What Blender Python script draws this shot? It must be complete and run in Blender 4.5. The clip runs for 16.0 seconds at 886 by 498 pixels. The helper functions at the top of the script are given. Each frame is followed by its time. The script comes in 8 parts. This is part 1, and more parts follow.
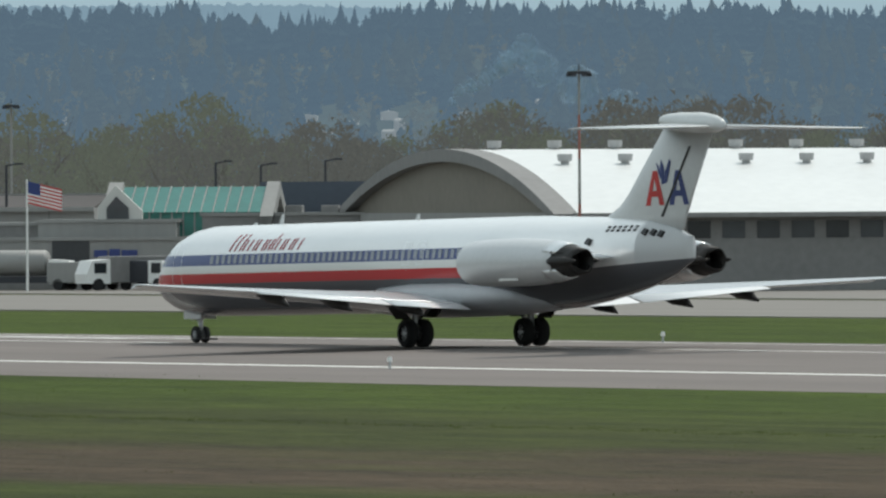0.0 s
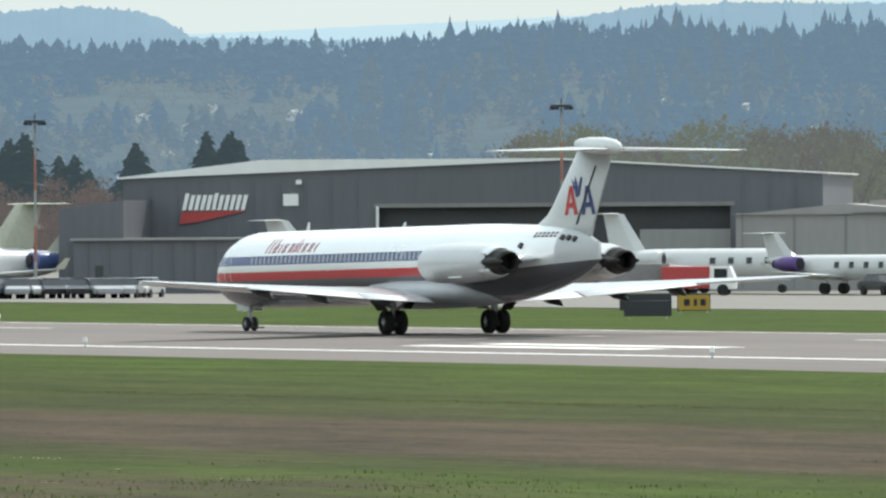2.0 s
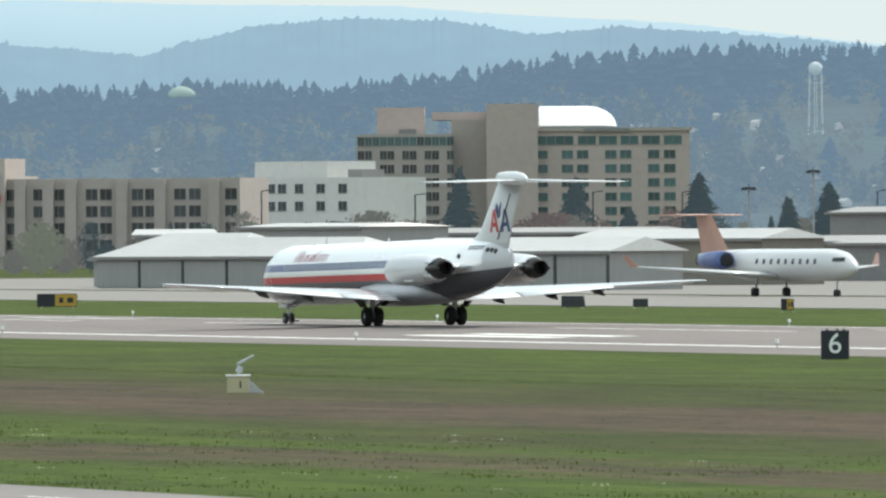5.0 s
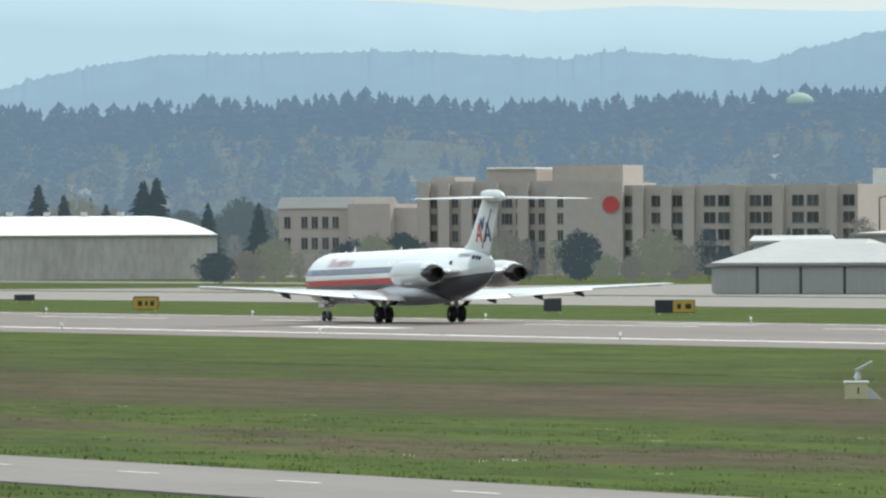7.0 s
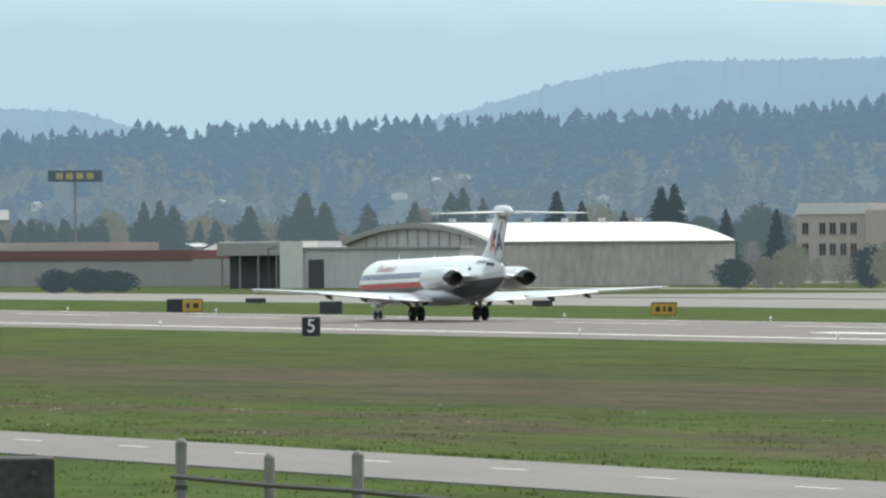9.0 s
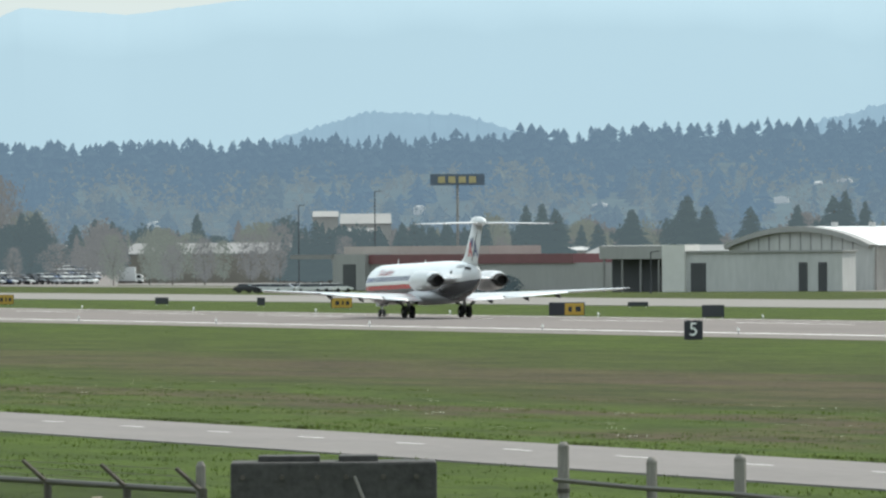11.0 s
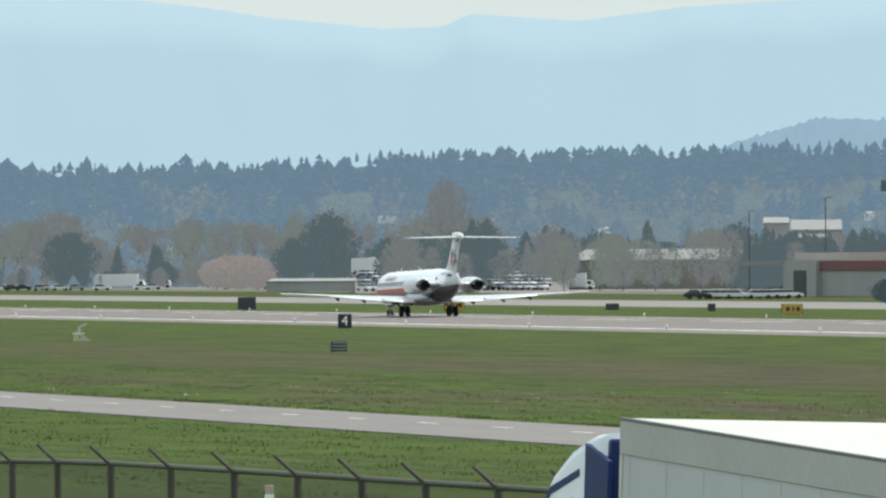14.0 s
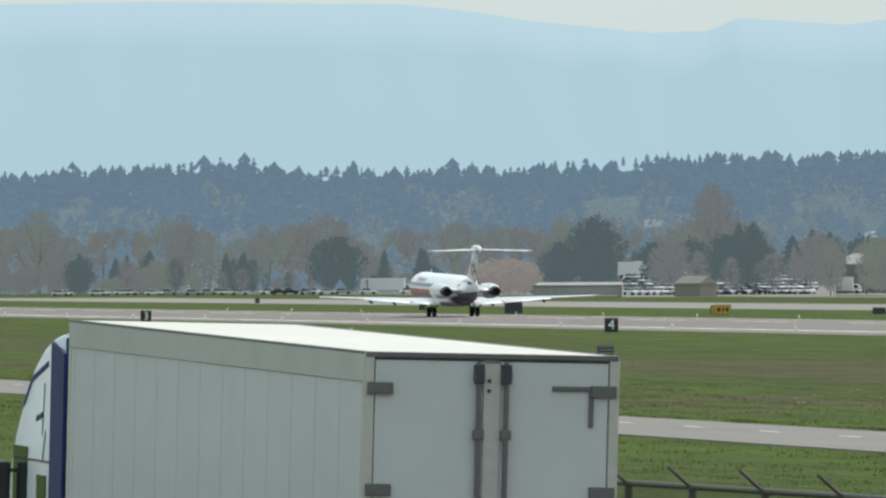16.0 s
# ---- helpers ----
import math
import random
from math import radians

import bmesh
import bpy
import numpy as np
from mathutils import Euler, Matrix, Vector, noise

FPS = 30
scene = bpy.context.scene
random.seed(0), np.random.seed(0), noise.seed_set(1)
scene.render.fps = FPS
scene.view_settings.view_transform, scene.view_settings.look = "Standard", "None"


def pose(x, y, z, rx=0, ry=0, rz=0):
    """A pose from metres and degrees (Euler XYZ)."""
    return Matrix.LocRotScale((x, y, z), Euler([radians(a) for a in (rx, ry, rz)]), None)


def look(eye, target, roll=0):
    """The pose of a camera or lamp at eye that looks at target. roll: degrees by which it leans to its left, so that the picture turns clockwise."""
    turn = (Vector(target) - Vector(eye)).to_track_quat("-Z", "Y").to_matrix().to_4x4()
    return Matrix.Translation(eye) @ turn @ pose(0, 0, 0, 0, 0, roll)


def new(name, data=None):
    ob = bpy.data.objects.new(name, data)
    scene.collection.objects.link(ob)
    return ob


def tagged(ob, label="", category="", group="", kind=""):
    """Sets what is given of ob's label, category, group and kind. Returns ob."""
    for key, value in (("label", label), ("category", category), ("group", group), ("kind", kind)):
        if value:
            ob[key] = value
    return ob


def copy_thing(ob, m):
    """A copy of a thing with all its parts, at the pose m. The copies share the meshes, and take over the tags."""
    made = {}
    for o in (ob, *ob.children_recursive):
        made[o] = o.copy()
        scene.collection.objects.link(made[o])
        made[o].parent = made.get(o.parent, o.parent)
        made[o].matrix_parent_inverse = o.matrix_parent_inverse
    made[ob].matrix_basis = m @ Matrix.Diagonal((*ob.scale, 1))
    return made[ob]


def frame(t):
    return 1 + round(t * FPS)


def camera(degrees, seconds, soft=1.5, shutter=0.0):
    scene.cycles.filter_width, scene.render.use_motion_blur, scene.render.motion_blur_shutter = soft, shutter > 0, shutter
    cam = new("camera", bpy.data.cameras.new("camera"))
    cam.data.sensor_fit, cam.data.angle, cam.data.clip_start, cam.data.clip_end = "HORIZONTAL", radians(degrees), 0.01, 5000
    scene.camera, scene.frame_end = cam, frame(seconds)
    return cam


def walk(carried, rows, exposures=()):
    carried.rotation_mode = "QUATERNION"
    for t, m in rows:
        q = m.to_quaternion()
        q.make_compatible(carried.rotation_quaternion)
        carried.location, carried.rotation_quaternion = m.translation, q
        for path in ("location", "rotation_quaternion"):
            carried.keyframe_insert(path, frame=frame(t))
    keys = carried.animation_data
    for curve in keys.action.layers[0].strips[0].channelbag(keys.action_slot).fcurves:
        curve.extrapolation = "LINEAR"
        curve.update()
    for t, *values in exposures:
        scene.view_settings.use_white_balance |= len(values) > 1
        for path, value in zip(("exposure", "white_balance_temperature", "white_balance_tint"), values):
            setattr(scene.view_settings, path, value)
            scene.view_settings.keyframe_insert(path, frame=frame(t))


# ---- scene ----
# ---- camera: stands on the levee, a long lens follows the airliner down the runway ----
EYE, LEAN = 5.8, 0.361          # eye height over the runway edges, lean of the hand-held camera
cam = camera(4.0637, 16.0, 2.4)
# seconds, bearing to the right of the runway's axis, look up (degrees)
ROWS = [
    (0.0, 30.328, -0.2138), (0.5, 28.912, -0.2117), (1.0, 27.554, -0.1950), (1.5, 26.347, -0.1798),
    (2.0, 25.247, -0.1688), (2.5, 24.182, -0.1529), (3.0, 23.159, -0.1380), (3.5, 22.242, -0.1252),
    (4.0, 21.356, -0.1130), (4.5, 20.520, -0.0994), (5.0, 19.733, -0.0883), (5.2, 19.430, -0.0830),
    (6.0, 18.265, -0.0640), (6.7, 17.295, -0.0475), (7.3, 16.507, -0.0350), (7.5, 16.249, -0.0281), (8.0, 15.650, -0.0185),
    (8.5, 15.062, -0.0095), (9.0, 14.522, -0.0005), (9.5, 14.033, 0.0062), (10.3, 13.330, 0.0170), (11.1, 12.690, 0.0280),
    (12.0, 12.005, 0.0412),
    (12.5, 11.651, 0.0489), (13.0, 11.312, 0.0564), (13.5, 11.005, 0.0615), (14.0, 10.701, 0.0674),
    (14.5, 10.376, 0.0767), (15.0, 10.033, 0.0828), (15.5, 9.733, 0.0875), (16.0, 9.478, 0.0933),
]
walk(cam, [(t, pose(0, 0, EYE, 90 + up, LEAN, -bearing)) for t, bearing, up in ROWS],
     exposures=[(0.0, -0.43), (0.5, -0.17), (1.0, 0.03), (1.5, 0.16), (2.5, 0.24), (9.0, 0.20), (12.5, 0.2), (14.5, 0.12), (16.0, 0.02)])

# ---- world and sun ----
SUN_BEARING, SUN_UP = 62.0, 50.0    # degrees to the right of the runway's axis, degrees over the horizon
world = bpy.data.worlds.new("world")
scene.world = world
world.use_nodes = True
wn = world.node_tree
wn.nodes.clear()
sky = wn.nodes.new("ShaderNodeTexSky")
sky.sky_type, sky.sun_disc = "NISHITA", False
sky.sun_elevation, sky.sun_rotation = radians(SUN_UP), radians(SUN_BEARING)
sky.air_density, sky.dust_density, sky.ozone_density = 1.0, 1.0, 2.0
bg = wn.nodes.new("ShaderNodeBackground")
bg.inputs[1].default_value = 0.10
# thin bright cloud and haze over the blue, in soft streaks
wt, wm, wc, wr = (wn.nodes.new("ShaderNode" + k) for k in ("TexCoord", "Mapping", "TexNoise", "MapRange"))
wm.inputs["Scale"].default_value = (2.0, 2.0, 14.0)
wc.inputs["Scale"].default_value, wc.inputs["Detail"].default_value = 2.2, 5
wr.inputs[1].default_value, wr.inputs[2].default_value, wr.inputs[3].default_value, wr.inputs[4].default_value = 0.35, 0.68, 0.68, 0.92
wn.links.new(wt.outputs["Generated"], wm.inputs[0])
wn.links.new(wm.outputs[0], wc.inputs["Vector"])
wn.links.new(wc.outputs[0], wr.inputs[0])
cloud = wn.nodes.new("ShaderNodeMix")
cloud.data_type = "RGBA"
cloud.inputs["B"].default_value = (6.6, 7.7, 7.8, 1)
wn.links.new(wr.outputs[0], cloud.inputs["Factor"])
wo = wn.nodes.new("ShaderNodeOutputWorld")
wn.links.new(sky.outputs[0], cloud.inputs["A"])
# the cloud grows brighter with height over the horizon
wg, wh, ws = (wn.nodes.new("ShaderNode" + k) for k in ("SeparateXYZ", "MapRange", "VectorMath"))
ws.operation = "SCALE"
wh.inputs[1].default_value, wh.inputs[2].default_value, wh.inputs[3].default_value, wh.inputs[4].default_value = 0.04, 0.35, 1.0, 1.45
wn.links.new(wt.outputs["Generated"], wg.inputs[0])
wn.links.new(wg.outputs[2], wh.inputs[0])
wn.links.new(cloud.outputs["Result"], ws.inputs[0])
wn.links.new(wh.outputs[0], ws.inputs["Scale"])
wn.links.new(ws.outputs[0], bg.inputs[0])
wn.links.new(bg.outputs[0], wo.inputs[0])
sun = new("sun", bpy.data.lights.new("sun", "SUN"))
sun.data.energy, sun.data.angle, sun.data.color = 3.2, radians(0.6), (1.0, 0.95, 0.87)
sb, su = radians(SUN_BEARING), radians(SUN_UP)
sun.matrix_world = look((math.sin(sb) * math.cos(su) * 900, math.cos(sb) * math.cos(su) * 900, math.sin(su) * 900), (0, 0, 0))


# ---- building tools ----
def at(bearing, dist, z=0.0):
    """A place by its bearing from the runway's axis (degrees, to the right) and its distance from the eye."""
    b = radians(bearing)
    return Vector((dist * math.sin(b), dist * math.cos(b), z))


def mesh_of(bm, name, smooth=False):
    me = bpy.data.meshes.new(name)
    bmesh.ops.recalc_face_normals(bm, faces=bm.faces)
    bm.to_mesh(me)
    bm.free()
    if smooth:
        for p in me.polygons:
            p.use_smooth = True
    return me


def part(name, bm, material, parent=None, label="", smooth=False, m=None):
    """Links a bmesh as one mesh object under a thing or a part."""
    ob = new(name, mesh_of(bm, name, smooth))
    for one in (material if isinstance(material, (list, tuple)) else [material]):
        ob.data.materials.append(one)
    if m is not None:
        ob.matrix_basis = m
    ob.parent = parent
    if label:
        ob["label"] = label
    return ob


def thing(name, label, category, m=None, group="", kind=""):
    ob = new(name)
    ob.empty_display_size = 0.5
    if m is not None:
        ob.matrix_basis = m
    return tagged(ob, label, category, group, kind)


def box(bm, x0, x1, y0, y1, z0, z1, bevel=0.0, mi=0):
    vs = [bm.verts.new((x, y, z)) for z in (z0, z1) for y in (y0, y1) for x in (x0, x1)]
    fs = [bm.faces.new([vs[i] for i in f]) for f in ((0, 2, 3, 1), (4, 5, 7, 6), (0, 1, 5, 4), (2, 6, 7, 3), (0, 4, 6, 2), (1, 3, 7, 5))]
    for f in fs:
        f.material_index = mi
    if bevel:
        es = list({e for f in fs for e in f.edges})
        bmesh.ops.bevel(bm, geom=es, offset=bevel, segments=2, affect="EDGES", profile=0.5)
    return bm


def boxed(*a, **k):
    return box(bmesh.new(), *a, **k)


def loft(bm, rings, cap=True, mi=0):
    """Skin over rings of equal counts of points."""
    rows = [[bm.verts.new(p) for p in r] for r in rings]
    n = len(rows[0])
    for a, b in zip(rows, rows[1:]):
        for i in range(n):
            f = bm.faces.new((a[i], a[(i + 1) % n], b[(i + 1) % n], b[i]))
            f.material_index = mi
    if cap:
        bm.faces.new(rows[0][::-1]).material_index = mi
        bm.faces.new(rows[-1]).material_index = mi
    return bm


def ring(cx, y, cz, rx, rz, n=32, power=1.0):
    out = []
    for i in range(n):
        a = 2 * math.pi * i / n
        out.append((cx + rx * math.sin(a), y, cz + rz * math.cos(a)))
    return out


def tube(bm, p, q, r0, r1=None, n=10, mi=0):
    """A tapered rod from p to q."""
    p, q = Vector(p), Vector(q)
    r1 = r0 if r1 is None else r1
    w = (q - p).normalized()
    u = w.orthogonal().normalized()
    v = w.cross(u)
    rings = [[c + (u * math.cos(2 * math.pi * i / n) + v * math.sin(2 * math.pi * i / n)) * r for i in range(n)] for c, r in ((p, r0), (q, r1))]
    return loft(bm, rings, mi=mi)


def prism(bm, outline, lo, hi, axis="y", mi=0):
    """An outline of (a, b) pairs pushed from lo to hi along an axis."""
    def put(a, b, c):
        return {"y": (a, c, b), "x": (c, a, b), "z": (a, b, c)}[axis]
    return loft(bm, [[put(a, b, lo) for a, b in outline], [put(a, b, hi) for a, b in outline]], mi=mi)


def material(name, base, rough=0.7, metal=0.0, vary=0.15, scale=1.0, bump=0.0, bump_scale=None, spec=0.5, stretch=(1, 1, 1), second=None, per_piece=0.0, glow=0.0):
    """A surface with two scales of variation round its base colour, and fine relief."""
    mat = bpy.data.materials.new(name)
    mat.use_nodes = True
    nt = mat.node_tree
    n, l = nt.nodes, nt.links
    b = n["Principled BSDF"]
    b.inputs["Roughness"].default_value, b.inputs["Metallic"].default_value = rough, metal
    b.inputs["Specular IOR Level"].default_value = spec
    tc = n.new("ShaderNodeTexCoord")
    mp = n.new("ShaderNodeMapping")
    mp.inputs["Scale"].default_value = stretch
    l.new(tc.outputs["Object"], mp.inputs["Vector"])
    big, small = n.new("ShaderNodeTexNoise"), n.new("ShaderNodeTexNoise")
    big.inputs["Scale"].default_value, small.inputs["Scale"].default_value = 0.35 * scale, 4.0 * scale
    big.inputs["Detail"].default_value, small.inputs["Detail"].default_value = 4, 5
    for t in (big, small):
        l.new(mp.outputs[0], t.inputs["Vector"])
    add = n.new("ShaderNodeMath")
    add.operation = "ADD"
    l.new(big.outputs[0], add.inputs[0])
    l.new(small.outputs[0], add.inputs[1])
    ramp = n.new("ShaderNodeMapRange")
    ramp.inputs[1].default_value, ramp.inputs[2].default_value = 0.6, 1.4
    l.new(add.outputs[0], ramp.inputs[0])
    mix = n.new("ShaderNodeMix")
    mix.data_type = "RGBA"
    lo = [c * (1 - vary) for c in base]
    hi = list(second) if second else [min(1, c * (1 + vary)) for c in base]
    mix.inputs["A"].default_value, mix.inputs["B"].default_value = (*lo, 1), (*hi, 1)
    l.new(ramp.outputs[0], mix.inputs["Factor"])
    out = mix.outputs["Result"]
    if per_piece:
        oi = n.new("ShaderNodeObjectInfo")
        mr = n.new("ShaderNodeMapRange")
        mr.inputs[3].default_value, mr.inputs[4].default_value = 1 - per_piece, 1 + per_piece
        l.new(oi.outputs["Random"], mr.inputs[0])
        vm = n.new("ShaderNodeVectorMath")
        vm.operation = "SCALE"
        l.new(out, vm.inputs[0])
        l.new(mr.outputs[0], vm.inputs["Scale"])
        out = vm.outputs[0]
    l.new(out, b.inputs["Base Color"])
    if bump:
        bt = n.new("ShaderNodeTexNoise")
        bt.inputs["Scale"].default_value, bt.inputs["Detail"].default_value = bump_scale or 8 * scale, 4
        l.new(mp.outputs[0], bt.inputs["Vector"])
        bp = n.new("ShaderNodeBump")
        bp.inputs["Strength"].default_value, bp.inputs["Distance"].default_value = bump, 0.05
        l.new(bt.outputs[0], bp.inputs["Height"])
        l.new(bp.outputs[0], b.inputs["Normal"])
    if glow:
        l.new(out, b.inputs["Emission Color"])
        b.inputs["Emission Strength"].default_value = glow
    return mat
# ---- materials ----
def livery_metal():
    """Polished bare aluminium with a red, a white and a blue cheat line painted along the fuselage."""
    mat = material("polished_aluminium_livery", (0.93, 0.93, 0.93), 0.24, 0.35, 0.03, 1.5)
    nt = mat.node_tree
    n, l = nt.nodes, nt.links
    b = n["Principled BSDF"]
    base = b.inputs["Base Color"].links[0].from_socket
    tc = n.new("ShaderNodeTexCoord")
    sp = n.new("ShaderNodeSeparateXYZ")
    l.new(tc.outputs["Object"], sp.inputs[0])
    last, paint = base, None
    # grey painted tail cone
    cone = n.new("ShaderNodeMath")
    cone.operation, cone.inputs[1].default_value = "LESS_THAN", -13.7
    l.new(sp.outputs[1], cone.inputs[0])
    tail = n.new("ShaderNodeMix")
    tail.data_type = "RGBA"
    tail.inputs["B"].default_value = (0.56, 0.57, 0.58, 1)
    l.new(cone.outputs[0], tail.inputs["Factor"]), l.new(last, tail.inputs["A"])
    last = tail.outputs["Result"]
    # dull grey belly below the cheat lines, darkened further for its shade
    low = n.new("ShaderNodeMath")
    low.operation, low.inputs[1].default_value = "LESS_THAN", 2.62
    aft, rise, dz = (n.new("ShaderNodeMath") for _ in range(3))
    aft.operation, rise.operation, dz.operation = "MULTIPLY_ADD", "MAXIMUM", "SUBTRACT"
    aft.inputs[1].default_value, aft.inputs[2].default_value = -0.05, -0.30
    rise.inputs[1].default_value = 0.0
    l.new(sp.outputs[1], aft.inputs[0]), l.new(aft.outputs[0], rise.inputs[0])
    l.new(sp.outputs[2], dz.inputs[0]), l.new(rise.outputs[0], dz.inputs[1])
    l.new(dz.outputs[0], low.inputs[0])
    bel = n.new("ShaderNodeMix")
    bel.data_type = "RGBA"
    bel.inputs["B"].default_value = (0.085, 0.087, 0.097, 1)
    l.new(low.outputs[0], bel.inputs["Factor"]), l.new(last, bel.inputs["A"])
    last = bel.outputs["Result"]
    for z0, z1, col in ((2.62, 3.01, (0.47, 0.03, 0.035)), (3.01, 3.32, (0.78, 0.78, 0.76)), (3.32, 3.75, (0.055, 0.08, 0.22))):
        ge, lt, mul = n.new("ShaderNodeMath"), n.new("ShaderNodeMath"), n.new("ShaderNodeMath")
        ge.operation, lt.operation, mul.operation = "GREATER_THAN", "LESS_THAN", "MULTIPLY"
        ge.inputs[1].default_value, lt.inputs[1].default_value = z0, z1
        l.new(sp.outputs[2], ge.inputs[0]), l.new(sp.outputs[2], lt.inputs[0])
        l.new(ge.outputs[0], mul.inputs[0]), l.new(lt.outputs[0], mul.inputs[1])
        along = n.new("ShaderNodeMath")
        along.operation = "GREATER_THAN"
        along.inputs[1].default_value = -5.6
        l.new(sp.outputs[1], along.inputs[0])
        m2 = n.new("ShaderNodeMath")
        m2.operation = "MULTIPLY"
        l.new(mul.outputs[0], m2.inputs[0]), l.new(along.outputs[0], m2.inputs[1])
        mx = n.new("ShaderNodeMix")
        mx.data_type = "RGBA"
        mx.inputs["B"].default_value = (*col, 1)
        l.new(m2.outputs[0], mx.inputs["Factor"]), l.new(last, mx.inputs["A"])
        last = mx.outputs["Result"]
        if paint is None:
            paint = m2.outputs[0]
        else:
            s = n.new("ShaderNodeMath")
            s.operation = "ADD"
            l.new(paint, s.inputs[0]), l.new(m2.outputs[0], s.inputs[1])
            paint = s.outputs[0]
    l.new(last, b.inputs["Base Color"])
    for more in (low.outputs[0], cone.outputs[0]):
        top = n.new("ShaderNodeMath")
        top.operation = "MAXIMUM"
        l.new(paint, top.inputs[0]), l.new(more, top.inputs[1])
        paint = top.outputs[0]
    inv = n.new("ShaderNodeMath")
    inv.operation = "MULTIPLY_ADD"
    inv.inputs[1].default_value, inv.inputs[2].default_value = -0.35, 0.35
    l.new(paint, inv.inputs[0])
    l.new(inv.outputs[0], b.inputs["Metallic"])
    return mat


M = {}
M["livery"] = livery_metal()
M["metal"] = material("bare_aluminium", (0.82, 0.83, 0.84), 0.28, 0.65, 0.06, 2.0)
M["grey_paint"] = material("light_grey_aircraft_paint", (0.62, 0.63, 0.63), 0.35, 0.0, 0.06, 1.2)
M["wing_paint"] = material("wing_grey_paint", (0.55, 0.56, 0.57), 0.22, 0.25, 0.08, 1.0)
M["nacelle"] = material("nacelle_grey_paint", (0.60, 0.61, 0.62), 0.3, 0.15, 0.06, 1.2)
M["fairing"] = material("fairing_grey_paint", (0.42, 0.43, 0.45), 0.35, 0.0, 0.08, 1.0)
# paler than the wing: the sky reflected on the flaps is painted in
M["flap_metal"] = material("bright_flap_paint", (0.82, 0.82, 0.82), 0.3, 0.2, 0.06, 1.5)
M["cabin_glass"] = material("pale_cabin_window", (0.30, 0.32, 0.36), 0.12, 0.0, 0.1)
M["title_red"] = material("dark_red_title_paint", (0.33, 0.02, 0.03), 0.4)
# soot of the exhausts; the main gear doors borrow it as painted shade
M["soot"] = material("sooty_exhaust_metal", (0.035, 0.033, 0.032), 0.55, 0.6, 0.3, 5)
M["dark_seam"] = material("dark_sealant", (0.02, 0.02, 0.022), 0.6)
M["glass_dark"] = material("dark_window_glass", (0.02, 0.025, 0.03), 0.08, 0.0, 0.1)
M["tyre"] = material("black_tyre_rubber", (0.018, 0.018, 0.019), 0.85, 0.0, 0.2, 4)
M["steel"] = material("gear_steel", (0.45, 0.46, 0.47), 0.4, 0.7, 0.15, 5)
M["red_paint"] = material("red_paint", (0.52, 0.03, 0.03), 0.4)
M["blue_paint"] = material("blue_paint", (0.03, 0.05, 0.19), 0.4)
M["white_paint"] = material("white_paint", (0.80, 0.80, 0.78), 0.45, 0.0, 0.06)


# ---- the airliner: local +y is its nose, the origin lies on the ground between the main wheels ----
FUSE_RAW = [(27.0, 2.54, 0.06, 0.06), (26.75, 2.56, 0.31, 0.31), (26.2, 2.62, 0.60, 0.61), (25.4, 2.73, 0.90, 0.93), (24.4, 2.86, 1.18, 1.26),
        (23.2, 3.00, 1.42, 1.53), (21.8, 3.08, 1.58, 1.70), (20.3, 3.12, 1.66, 1.77), (18, 3.12, 1.67, 1.78), (12, 3.12, 1.67, 1.78), (6, 3.12, 1.67, 1.78),
        (0, 3.12, 1.67, 1.78), (-4.2, 3.12, 1.67, 1.78), (-6.2, 3.12, 1.64, 1.76), (-8.2, 3.12, 1.55, 1.70), (-10.2, 3.20, 1.36, 1.58),
        (-12.2, 3.31, 1.10, 1.41), (-14.0, 3.40, 0.80, 1.18), (-15.4, 3.45, 0.50, 0.85), (-16.3, 3.49, 0.24, 0.55), (-16.65, 3.50, 0.10, 0.46)]
# the airliner stands a little nose down on its wheels
TILT = pose(0, 0, 0, -0.8)

# the blunt nose ends three metres before the nose wheels
FUSE = [(y if y <= 20.3 else 20.3 + (y - 20.3) * 0.70, cz, rx, rz) for y, cz, rx, rz in FUSE_RAW]


def fuse_at(y):
    for a, b in zip(FUSE, FUSE[1:]):
        if b[0] <= y <= a[0]:
            k = (a[0] - y) / (a[0] - b[0])
            return [p + (q - p) * k for p, q in zip(a[1:], b[1:])]


def skin_x(y, z):
    """How far the fuselage's side stands from the axis at a height."""
    cz, rx, rz = fuse_at(y)
    return rx * math.sqrt(max(0.0, 1 - ((z - cz) / rz) ** 2))


def foil(x, le, te, z, t, droop=0.0, n=9):
    """A wing section at span x, from leading to trailing edge."""
    pts = []
    c = le - te
    for i in range(n):
        u = (1 - math.cos(math.pi * i / (n - 1))) / 2
        h = t * c * (1.48 * math.sqrt(u) - 0.63 * u - 1.76 * u * u + 1.42 * u ** 3 - 0.51 * u ** 4) * 1.0
        pts.append((u, h))
    up = [(x, le - u * c, z + h * 1.1 - droop * u * c) for u, h in pts]
    low = [(x, le - u * c, z - h * 0.8 - droop * u * c) for u, h in pts[-2:0:-1]]
    return up + low


